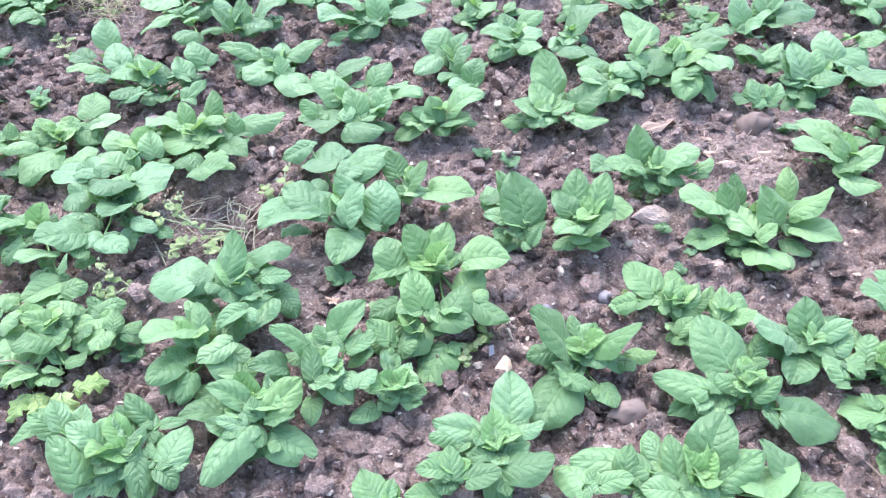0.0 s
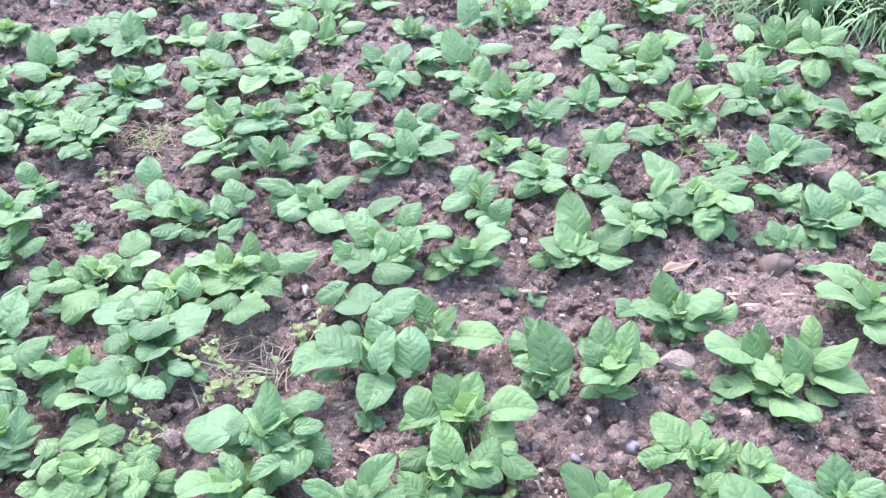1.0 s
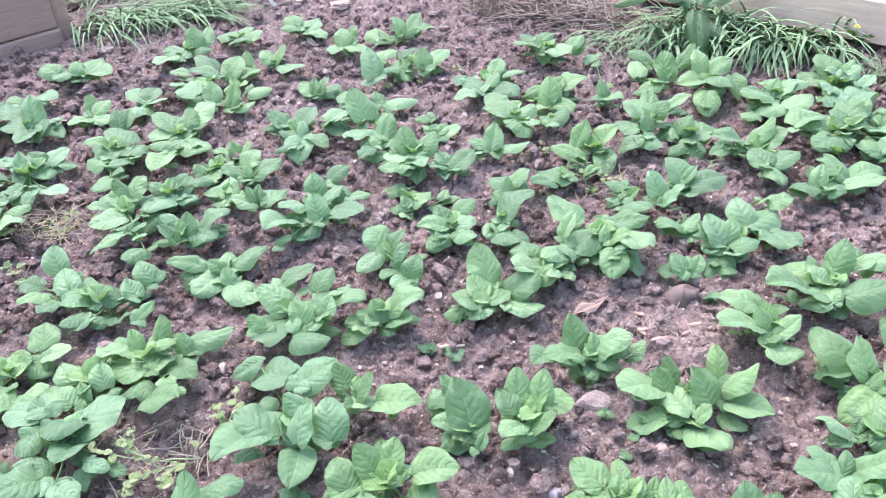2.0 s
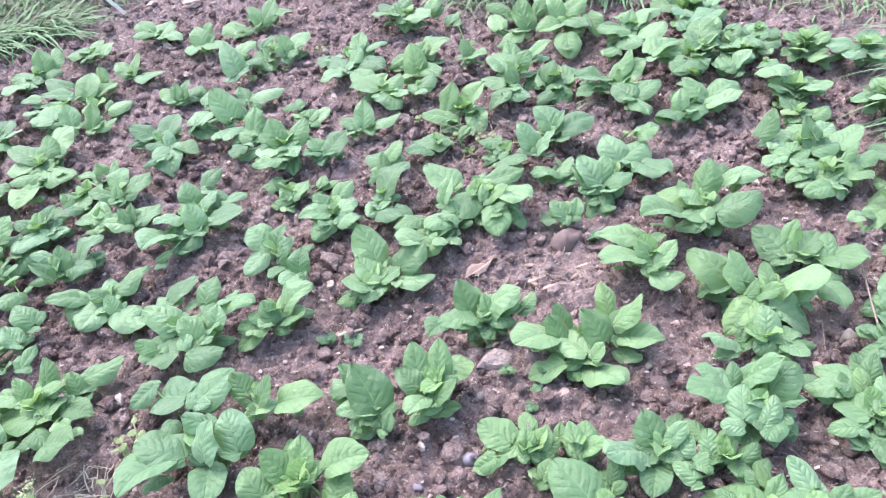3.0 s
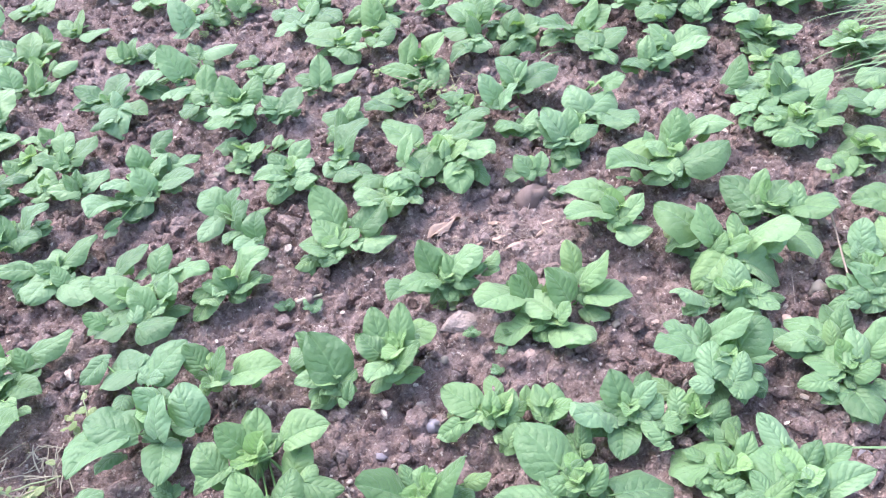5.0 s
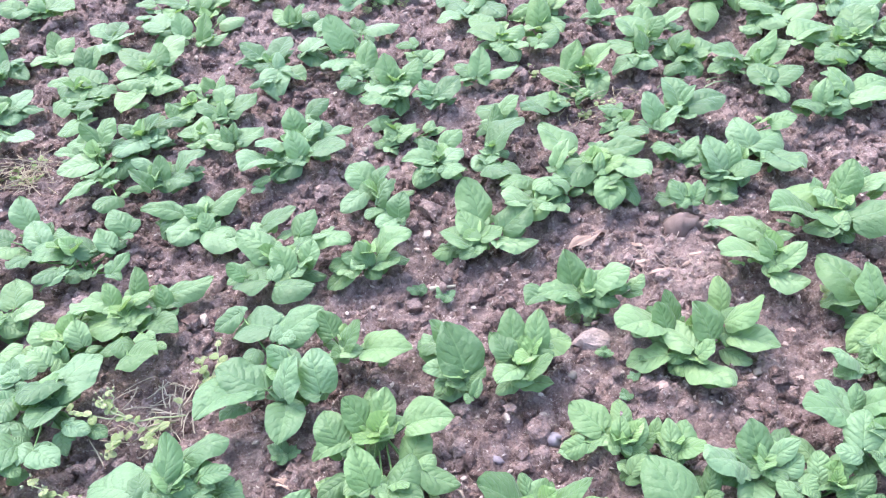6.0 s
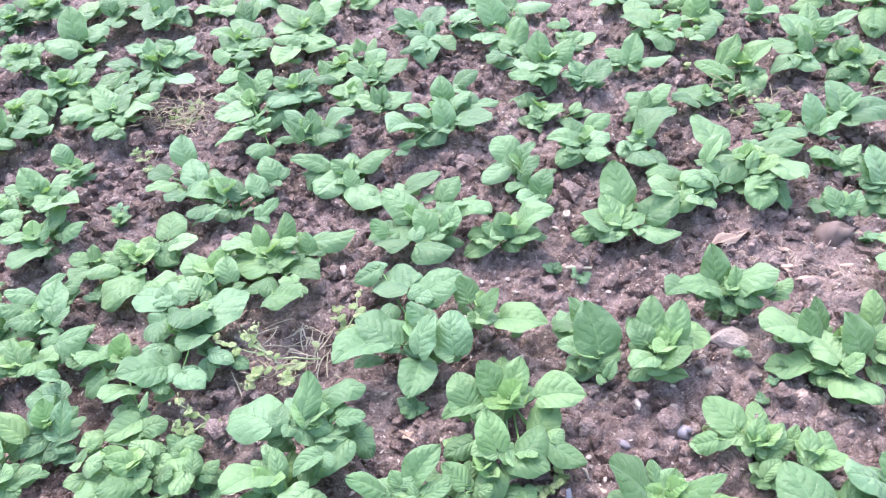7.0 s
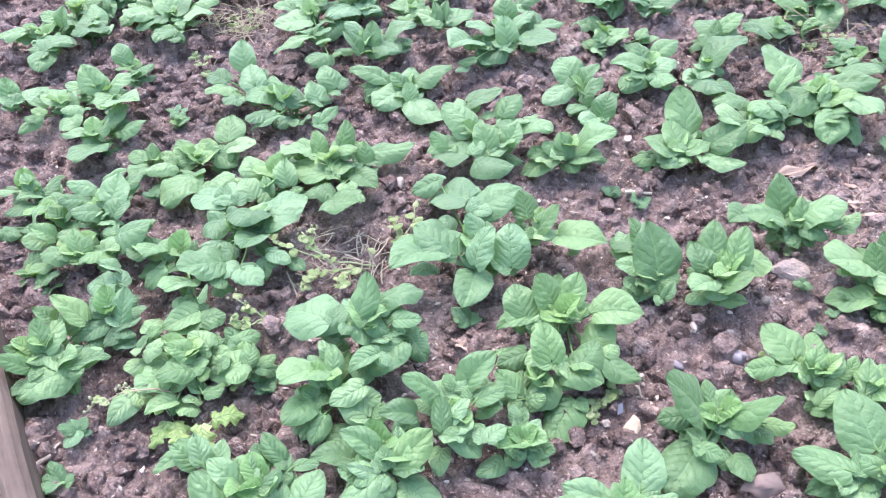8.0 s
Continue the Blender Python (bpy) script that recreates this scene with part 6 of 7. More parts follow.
rosette(-1.819, 3.006, 7, 8.5, 0)
rosette(-1.715, 3.067, 6, 8.0, 1)
rosette(-1.638, 2.680, 7, 8.5, 2)
rosette(-1.492, 2.325, 6, 8.5, 3)
rosette(-1.411, 2.489, 5, 8.0, 4)
rosette(1.756, 2.078, 7, 8.5, 5)
rosette(1.935, 1.892, 8, 9.0, 6)
rosette(1.928, 2.267, 7, 8.0, 7)
rosette(2.076, 2.169, 6, 8.0, 8)


# ---- stones ----
def stone(x, y, half_w, half_h, mat, seed, label):
    """One rough stone, half sunk, its long side across."""
    rng = random.Random(100 + seed)
    verts, faces = [], []
    lump(verts, faces, (0, 0, 0), (half_w, max(half_h, half_w * 0.55), min(half_h, half_w) * (0.6 if half_w < 0.02 else 0.9)), rng, rings=6, sides=11)
    # knock it into facets
    planes = [Vector((rng.uniform(-1, 1), rng.uniform(-1, 1), rng.uniform(-0.2, 1))).normalized() for _ in range(9)]
    blunt = 0.85 if half_w > 0.03 else 0.58
    for i, v in enumerate(verts):
        for p in planes:
            d = v.dot(p) - blunt * half_w * (0.75 + 0.3 * abs(p.z))
            if d > 0:
                v = v - p * d * 0.85
        verts[i] = v
    clod = mat in (SOIL, PINKSOIL)
    if clod:
        verts, faces = clod_shape(rng, (half_w, max(half_h, half_w * 0.6), half_h), 13, 22, 3)
    ob = mesh_object("soil_clod" if clod else "stone", verts, faces, mat, smooth=mat in (GREY, STONE, STONE_RED))
    ob.location = (x, y, gz(x, y) + (0.45 if mat is STONE_RED else 0.25) * half_h)
    return tagged(ob, label, "clod" if clod else "stone", "stones lying on the bed")


def wood_chip(x, y, yaw, length, width, seed):
    """A flat splintered flake."""
    rng = random.Random(700 + seed)
    verts, faces = [], []
    lump(verts, faces, (0, 0, 0), (length / 2, width / 2, width * 0.18), rng, 3, 9)
    ob = mesh_object("wood_chip", verts, faces, DEADLEAF, smooth=False)
    ob.matrix_basis = Matrix.Translation((x, y, gz(x, y) + width * 0.2 + 0.003)) @ Matrix.Rotation(radians(yaw), 4, "Z") @ Matrix.Rotation(rng.gauss(0, 0.25), 4, "X")
    return tagged(ob, "pale pinkish brown flake of wood on soil", "wood chip", "wood chips on the bed")


# ---- small weeds ----
def weed(x, y, reach, trailing, seed):
    """A tiny seedling: a rosette, or (trailing) little round leaves on creeping stems."""
    rng = random.Random(300 + seed)
    label = "straggling yellow-green weed with small round leaves" if trailing else "small blue-green weed seedling on bare soil"
    root = tagged(new("weed"), label, "weed", "weeds among the potatoes")
    root.location = (x, y, gz(x, y))
    verts, faces = [], []
    if trailing:
        for k in range(6):
            a, r = rng.random() * 6.28, reach * rng.uniform(0.5, 1.3)
            tip = Vector((r * math.cos(a), r * math.sin(a), rng.uniform(0.01, 0.03)))
            verts, faces = [], []
            tube(verts, faces, [(0, 0, 0), tuple(tip * 0.5 + Vector((0, 0, 0.008))), tuple(tip)], [0.0012, 0.001, 0.0008], 4)
            mesh_object("runner", verts, faces, FADED, root)
            for j in range(3):
                p = tip * rng.uniform(0.4, 1.0)
                s = rng.uniform(0.010, 0.018)
                put_leaf(root, WEED_MESHES[j % 3], p.x, p.y, p.z + 0.006, rng.uniform(0, 360), rng.uniform(0, 35), s, s * 0.9)
    else:
        m = rng.randrange(4, 7)
        root.color = (0.84, 0.94, 1.08, 1.0)
        for k in range(m):
            s = 2.3 * reach * rng.uniform(0.7, 1.2)
            put_leaf(root, LEAF_MESHES[k % 18], 0, 0, 0.008 + 0.003 * k, 360 * k / m + rng.uniform(-25, 25), rng.uniform(0, 40), s, s * rng.uniform(0.66, 0.85))
        tube(verts, faces, [(0, 0, -0.01), (0, 0, 0.01), (0.001, 0, 0.02)], [0.0016, 0.0014, 0.001], 5)
    if not trailing:
        mesh_object("stem", verts, faces, STEM, root)
    return root


stone(0.812, 1.715, 0.0420, 0.0400, STONE_RED, 0, "reddish brown fist-sized stone half sunk in soil")
stone(0.395, 1.631, 0.0192, 0.0096, STONE_PALE, 1, "flat white flint chip lying on soil")
stone(0.219, 1.560, 0.0136, 0.0121, STONE_PALE, 2, "rounded white pebble lying on soil")
stone(-0.879, 1.457, 0.0149, 0.0105, STONE_PALE, 3, "smooth white pebble on bare soil")
stone(-0.855, 1.434, 0.0081, 0.0066, STONE_PALE, 4, "small white pebble beside a larger one")
stone(-0.390, 1.623, 0.0221, 0.0096, STONE_PALE, 5, "flat pale flint on bare soil")
stone(-0.416, 1.615, 0.0096, 0.0066, STONE_PALE, 6, "small white pebble beside a larger one")
stone(0.935, 1.340, 0.0132, 0.0139, PINK, 7, "pinkish stone chip on bare soil")
stone(0.911, 1.318, 0.0094, 0.0065, STONE_PALE, 8, "small white pebble beside a larger one")
stone(-1.710, 3.505, 0.0397, 0.0340, STONE_PALE, 9, "pale angular flint near the timber edge")
stone(-1.681, 3.666, 0.0189, 0.0145, STONE_PALE, 10, "small white flint near the timber edge")
stone(-0.148, 3.418, 0.0188, 0.0176, STONE_PALE, 11, "pale stone standing on dug soil")
stone(0.033, 2.267, 0.0198, 0.0162, STONE, 12, "smooth brown pebble in the soil")
stone(-0.005, 2.293, 0.0109, 0.0109, STONE, 13, "smooth brown pebble in the soil")
stone(0.384, 2.917, 0.0188, 0.0166, STONE_PALE, 14, "pale pink flint on bare soil")
stone(0.346, 2.716, 0.0156, 0.0083, STONE_PALE, 15, "small white flint on bare soil")
stone(0.423, 2.557, 0.0259, 0.0130, PINK, 16, "pale pinkish stone among potato leaves")
stone(-0.147, 2.026, 0.0117, 0.0083, STONE, 17, "tan pebble on bare soil")
stone(0.169, 1.826, 0.0195, 0.0086, STONE_PALE, 18, "flat white flint chip lying on soil")
stone(-1.179, 1.984, 0.0110, 0.0082, STONE_PALE, 19, "small white pebble on bare soil")
stone(0.330, 1.601, 0.0102, 0.0066, STONE, 20, "small tan pebble on bare soil")
stone(0.571, 1.818, 0.0128, 0.0072, PINK, 21, "pinkish stone chip on bare soil")
stone(0.523, 3.840, 0.0252, 0.0168, STONE_PALE, 22, "pale stone on far dug soil")
stone(0.617, 3.746, 0.0193, 0.0193, STONE_PALE, 23, "pale stone on far dug soil")
stone(-0.236, 3.796, 0.0193, 0.0221, STONE_PALE, 24, "pale stone on far dug soil")
stone(0.131, 0.980, 0.0212, 0.0256, ORANGE, 25, "pale orange angular stone standing in soil")
stone(0.172, 1.014, 0.0135, 0.0079, PINK, 26, "pinkish stone chip on bare soil")
stone(0.341, 1.147, 0.0277, 0.0193, GREY, 27, "lumpy grey-violet stone half buried")
stone(0.223, 1.122, 0.0176, 0.0118, GREY, 28, "flat grey-violet stone on soil")
stone(0.422, 1.303, 0.0193, 0.0116, STONE, 29, "tan pebble on bare soil")
stone(-0.171, 0.845, 0.0095, 0.0126, STONE_PALE, 30, "jagged white flint on bare soil")
stone(-0.150, 0.824, 0.0058, 0.0052, STONE_PALE, 31, "small white pebble on bare soil")
stone(-0.781, 0.873, 0.0081, 0.0099, PINK, 32, "pinkish white pebble on bare soil")
stone(0.352, 0.871, 0.0440, 0.0240, STONE_RED, 33, "long brown stone half sunk in soil")
stone(-0.126, 0.974, 0.0143, 0.0071, STONE_PALE, 34, "pale stone chip by a potato plant")
stone(0.487, 1.392, 0.0472, 0.0270, PINKSOIL, 35, "big crumbly clod of pinkish soil")
stone(0.601, 1.241, 0.0195, 0.0084, PINK, 36, "pinkish stone chip on bare soil")
stone(0.153, 1.317, 0.0138, 0.0075, STONE_PALE, 37, "pale stone chip on bare soil")
stone(-0.145, 0.823, 0.0472, 0.0315, SOIL, 38, "big rounded clod of damp soil")
stone(1.150, 1.103, 0.0242, 0.0114, PINK, 39, "pinkish stone on bare soil")
stone(1.312, 1.231, 0.0130, 0.0116, STONE_PALE, 40, "white angular flint on bare soil")
stone(1.261, 1.147, 0.0293, 0.0182, STONE, 41, "brown rough stone on bare soil")
stone(1.212, 0.714, 0.0112, 0.0137, STONE_PALE, 42, "white angular flint on bare soil")
stone(1.188, 0.723, 0.0210, 0.0062, STONE_PALE, 43, "long white flint sliver on soil")
stone(1.147, 0.657, 0.0109, 0.0084, STONE_PALE, 44, "white angular flint on bare soil")
stone(1.096, 0.672, 0.0095, 0.0119, STONE_PALE, 45, "pale pebble on bare soil")
stone(1.046, 0.913, 0.0081, 0.0100, STONE_PALE, 46, "pale pebble on bare soil")
stone(1.036, 0.881, 0.0049, 0.0099, STONE_PALE, 47, "white flint sliver on soil")
stone(1.350, 1.988, 0.0198, 0.0162, STONE_PALE, 48, "white angular flint on bare soil")
stone(1.313, 2.060, 0.0182, 0.0109, STONE_PALE, 49, "white flint chip on bare soil")
stone(1.250, 1.893, 0.0103, 0.0086, STONE_PALE, 50, "white flint chip on bare soil")
stone(1.440, 1.663, 0.0100, 0.0117, STONE_PALE, 51, "white flint chip on bare soil")
stone(1.167, 1.900, 0.0102, 0.0188, STONE_PALE, 52, "long pale flint on bare soil")
stone(1.483, 1.943, 0.0109, 0.0091, STONE_PALE, 53, "white flint chip on bare soil")
stone(1.002, 0.630, 0.0115, 0.0115, STONE_PALE, 54, "pale stone chip on bare soil")
stone(1.116, 0.728, 0.0365, 0.0182, SOIL, 55, "big crumbly clod of soil")
stone(1.006, 0.587, 0.0517, 0.0345, SOIL, 56, "big crumbly clod of soil")
stone(1.084, 0.796, 0.0269, 0.0208, SOIL, 57, "brown rounded clod on bare soil")
stone(-0.227, 3.767, 0.0249, 0.0360, STONE_PALE, 58, "knobbly pale stone in far soil")
stone(-0.152, 3.419, 0.0164, 0.0177, STONE_PALE, 59, "pale stone on far dug soil")
stone(-0.282, 4.376, 0.0410, 0.0189, STONE_PALE, 60, "white stone at the bed's far end")
stone(-1.107, 3.979, 0.0209, 0.0119, STONE_PALE, 61, "pale stone near the far timber")
stone(-1.165, 3.883, 0.0323, 0.0176, STONE_PALE, 62, "pale stone near the far timber")
stone(-0.080, 4.225, 0.0608, 0.0213, PINK, 63, "broad pinkish stone slab at the bed's far end")
weed(0.126, 1.639, 0.0131, 0, 0)
weed(0.185, 1.606, 0.0144, 0, 1)
weed(0.891, 1.707, 0.0177, 0, 2)
weed(0.506, 1.465, 0.0212, 1, 3)
weed(0.475, 1.475, 0.0184, 1, 4)
weed(0.543, 1.479, 0.0171, 1, 5)
weed(-0.203, 1.218, 0.0164, 0, 6)
weed(0.520, 1.231, 0.0092, 0, 7)
weed(-1.033, 1.875, 0.0155, 0, 8)
weed(0.149, 3.258, 0.0336, 1, 9)
weed(0.255, 3.254, 0.0336, 1, 10)
weed(0.332, 3.336, 0.0344, 1, 11)
weed(0.631, 2.582, 0.0244, 1, 12)
weed(0.070, 1.019, 0.0179, 1, 13)
weed(0.053, 0.981, 0.0176, 1, 14)
weed(0.098, 1.047, 0.0136, 1, 15)
weed(-0.911, 0.890, 0.0157, 0, 17)
weed(-0.584, 1.022, 0.0140, 0, 18)
weed(0.630, 1.429, 0.0111, 0, 22)
weed(0.506, 1.347, 0.0092, 0, 23)
weed(-0.944, 0.776, 0.0213, 0, 24)
weed(-0.905, 0.784, 0.0188, 0, 25)
weed(0.211, 1.758, 0.0147, 0, 26)
weed(-0.388, 1.501, 0.0188, 1, 29)
weed(-0.986, 1.541, 0.0119, 0, 31)
weed(-1.054, 1.898, 0.0167, 0, 32)
weed(0.399, 1.140, 0.0169, 1, 33)
weed(-0.993, 2.361, 0.0381, 1, 34)
weed(-1.049, 2.394, 0.0348, 1, 35)
weed(-0.974, 2.431, 0.0349, 1, 36)
weed(-0.851, 0.971, 0.0170, 1, 42)
weed(-0.605, 1.061, 0.0189, 1, 43)
weed(-0.629, 1.019, 0.0211, 1, 44)
weed(0.672, 2.359, 0.0305, 1, 45)
weed(0.728, 2.323, 0.0304, 1, 46)
weed(0.787, 2.304, 0.0304, 1, 47)
weed(-1.045, 2.399, 0.0321, 1, 48)
weed(-1.001, 2.082, 0.0292, 1, 49)
weed(-1.050, 2.127, 0.0260, 1, 50)
weed(0.419, 3.361, 0.0347, 1, 51)
weed(0.102, 3.232, 0.0286, 1, 52)
weed(1.044, 1.405, 0.0172, 1, 53)
weed(0.528, 0.954, 0.0092, 0, 57)
weed(0.549, 1.269, 0.0102, 0, 58)
stone(0.732, 1.644, 0.0162, 0.0117, STONE_RED, 84, "reddish brown pebble among straw litter")
stone(0.677, 1.159, 0.0087, 0.0112, PINK, 86, "pinkish angular chip on bare soil")
stone(0.664, 1.213, 0.0063, 0.0063, STONE_PALE, 87, "small white pebble on bare soil")
stone(0.735, 1.178, 0.0127, 0.0051, STONE_PALE, 88, "flat pale chip on bare soil")
stone(0.811, 1.240, 0.0184, 0.0105, STONE, 90, "brown rough stone on bare soil")
stone(0.371, 2.892, 0.0148, 0.0191, STONE_PALE, 92, "pale flint on far bare soil")
stone(0.377, 2.537, 0.0210, 0.0152, STONE_PALE, 94, "rounded white flint on bare soil")
stone(-0.041, 2.618, 0.0136, 0.0097, STONE_PALE, 95, "small white flint on bare soil")
stone(-0.182, 2.040, 0.0129, 0.0097, PINK, 96, "pinkish pebble on bare soil")
stone(0.847, 2.758, 0.0125, 0.0084, STONE_PALE, 99, "small white flint on bare soil")
stone(0.581, 2.624, 0.0237, 0.0079, PINK, 100, "pinkish flat stone on bare soil")
stone(0.946, 2.406, 0.0153, 0.0095, STONE_PALE, 101, "pale flint on bare soil")
stone(1.104, 1.095, 0.0150, 0.0137, STONE, 105, "brown rough stone on bare soil")
stone(1.064, 0.757, 0.0250, 0.0125, GREY, 111, "flat grey stone between potato plants")
stone(0.891, 1.213, 0.0175, 0.0067, PINK, 113, "flat pinkish chip on bare soil")
stone(-0.536, 3.003, 0.0161, 0.0115, STONE_PALE, 122, "small white flint on bare soil")
stone(0.589, 1.237, 0.0059, 0.0071, PINK, 132, "small pinkish chip on bare soil")
stone(0.724, 1.175, 0.0081, 0.0058, STONE_PALE, 135, "pale chip on bare soil")
stone(0.481, 1.335, 0.0049, 0.0049, STONE_PALE, 136, "small white pebble on bare soil")
stone(0.155, 1.668, 0.0127, 0.0098, PINK, 138, "pinkish chip on bare soil")
stone(0.097, 1.505, 0.0066, 0.0066, STONE_PALE, 139, "small white pebble on bare soil")
wood_chip(0.569, 1.719, 12, 0.089, 0.020, 16)
wood_chip(0.694, 1.706, -127, 0.048, 0.013, 17)
wood_chip(0.824, 1.618, -106, 0.071, 0.012, 18)
wood_chip(0.679, 1.615, -98, 0.045, 0.013, 19)
wood_chip(0.879, 1.720, 14, 0.021, 0.009, 20)
wood_chip(0.636, 1.627, -22, 0.048, 0.010, 21)
wood_chip(0.698, 1.564, 151, 0.054, 0.011, 22)
wood_chip(0.786, 1.591, 15, 0.035, 0.009, 23)
wood_chip(0.786, 1.191, 0, 0.019, 0.006, 24)
wood_chip(0.209, 1.655, 9, 0.026, 0.008, 25)
wood_chip(0.674, 1.610, 22, 0.041, 0.012, 26)


# ---- grass ----
def blade(verts, faces, base, yaw, length, width, lift, droop, rng, segs=7):
    """One folded grass blade that rises and bends over."""
    n0 = len(verts)
    d, side = Vector((math.cos(yaw), math.sin(yaw), 0)), Vector((-math.sin(yaw), math.cos(yaw), 0))
    p, ang = Vector(base), lift
    sway = rng.uniform(-0.25, 0.25)
    for i in range(segs + 1):
        u = i / segs
        w = width * (1 - u ** 2.2) * (0.55 + 0.45 * min(1, u * 5)) / 2 + 0.0003
        verts.extend([p - side * w + Vector((0, 0, 0.25 * w)), p.copy(), p + side * w + Vector((0, 0, 0.25 * w))])
        ang -= droop / segs
        p = p + (d * math.cos(ang) + side * sway * u * 0.4 + Vector((0, 0, math.sin(ang)))) * (length / segs)
        p.z = max(p.z, 0.012)
    for i in range(segs):
        for k in (0, 1):
            a = n0 + i * 3 + k
            faces.append((a, a + 1, a + 4, a + 3))


def grass_clump(label, spots, count, yaw, fan, length, width, lift, droop, mat, seed):
    """spots: two ground points; the blades spring from the strip between them."""
    rng = random.Random(seed)
    verts, faces = [], []
    (x0, y0), (x1, y1) = spots
    for _ in range(count):
        f = rng.random()
        x, y = x0 + (x1 - x0) * f + rng.gauss(0, 0.05), y0 + (y1 - y0) * f + rng.gauss(0, 0.06)
        blade(verts, faces, (x, y, gz(x, y) - 0.005), yaw + rng.gauss(0, fan), length * rng.uniform(0.55, 1.2), width * rng.uniform(0.6, 1.25),
              lift * rng.uniform(0.7, 1.2), droop * rng.uniform(0.7, 1.25), rng)
    ob = mesh_object("grass", verts, faces, mat)
    return tagged(ob, label, "grass", kind="stuff")


grass_clump("long green grass flopping beside the far timber", ((-1.36, 4.18), (-0.72, 4.34)), 270, -0.4, 0.9, 0.34, 0.010, 0.9, 1.3, GRASS, 21)
grass_clump("pale bent grass beside the far timber", ((-1.34, 4.16), (-0.70, 4.32)), 90, -0.3, 0.7, 0.36, 0.012, 0.8, 1.2, GRASS_PALE, 22)
grass_clump("rough grass behind the bed's far end", ((-1.50, 4.55), (-0.50, 4.75)), 330, -1.4, 1.4, 0.30, 0.006, 1.3, 1.3, GRASS, 34)
grass_clump("short grass at the bed's far end", ((-0.85, 4.42), (-0.35, 4.62)), 110, -0.9, 0.9, 0.18, 0.004, 1.2, 1.8, GRASS, 23)
grass_clump("broad grass hanging over the soil by the sleeper", ((1.34, 3.46), (2.00, 3.22)), 150, -2.0, 0.6, 0.35, 0.016, 1.30, 1.9, GRASS, 24)
grass_clump("pale broad grass hanging over the soil by the sleeper", ((1.36, 3.44), (1.98, 3.22)), 70, -2.0, 0.5, 0.38, 0.018, 1.25, 2.0, GRASS_PALE, 25)
grass_clump("tall grass round the dock plant", ((1.40, 3.60), (1.72, 3.40)), 130, -2.0, 1.2, 0.38, 0.014, 1.3, 1.7, GRASS, 35)
grass_clump("dry grass fringe beside the straw", ((1.10, 3.50), (1.36, 3.44)), 120, -2.5, 0.7, 0.26, 0.005, 1.1, 1.8, GRASS_PALE, 26)
grass_clump("low grass along the sleeper foot", ((2.00, 3.06), (2.50, 2.50)), 160, -2.2, 0.8, 0.15, 0.006, 1.2, 2.0, GRASS, 27)
grass_clump("long arching grass leaning over the potatoes", ((2.16, 1.50), (2.40, 2.00)), 120, 2.75, 0.45, 0.42, 0.008, 0.95, 1.4, GRASS, 28)
grass_clump("pale arching grass leaning over the potatoes", ((2.16, 1.46), (2.40, 1.94)), 60, 2.8, 0.40, 0.46, 0.008, 0.90, 1.3, GRASS_PALE, 29)
grass_clump("a few long grass blades lying on soil", ((1.20, 0.66), (1.24, 0.60)), 5, 2.72, 0.22, 0.27, 0.007, 0.30, 0.5, GRASS, 30)
grass_clump("a few long grass blades lying on soil", ((1.10, 0.52), (1.16, 0.56)), 3, 1.9, 0.35, 0.15, 0.006, 0.60, 0.9, GRASS, 31)
grass_clump("rough grass outside the sleeper", ((1.75, 4.05), (3.05, 2.55)), 420, 0.5, 1.6, 0.22, 0.007, 1.3, 1.6, GRASS, 32)
grass_clump("two pale grass blades arching among the leaves", ((1.02, 2.33), (1.06, 2.31)), 4, 0.0, 0.25, 0.19, 0.004, 1.1, 2.4, GRASS_PALE, 33)


# ---- docks, dandelions ----
def dock_mesh(seed):
    return leaf_mesh("dock_leaf", DOCK, seed, nu=16, nv=4, fold=0.18, curl=0.28, wave=0.06, point=1.3, broad=0.5)


DOCK_MESHES = [dock_mesh(81), dock_mesh(82), dock_mesh(83)]
dock = tagged(new("dock_plant"), "dock plant with long broad leaves, some insect-eaten", "weed")
dock.location = (1.43, 3.36, gz(1.43, 3.36) - 0.02)
put_leaf(dock, DOCK_MESHES[0], -0.06, 0.03, 0.25, 186, -2, 0.30, 0.12, 8)
put_leaf(dock, DOCK_MESHES[1], 0.06, 0.02, 0.21, 6, 8, 0.23, 0.12, -10)
put_leaf(dock, DOCK_MESHES[2], -0.01, -0.04, 0.20, 262, -46, 0.24, 0.10, 0).color = (2.1, 1.8, 2.0, 1.0)
put_leaf(dock, DOCK_MESHES[0], -0.02, 0.02, 0.21, 140, 14, 0.26, 0.10, 15)
put_leaf(dock, DOCK_MESHES[1], 0.02, 0.02, 0.21, 50, 12, 0.26, 0.10, -10)
put_leaf(dock, DOCK_MESHES[2], 0.01, -0.02, 0.15, 300, -14, 0.18, 0.08, 0)
dv, df = [], []
for a in (172, 8, 262, 120, 70, 300):
    r = radians(a)
    tube(dv, df, [(0, 0, -0.01), (0.02 * math.cos(r), 0.02 * math.sin(r), 0.11), (0.05 * math.cos(r), 0.05 * math.sin(r), 0.205)], [0.006, 0.005, 0.003], 6)
mesh_object("stem", dv, df, STEM, dock)


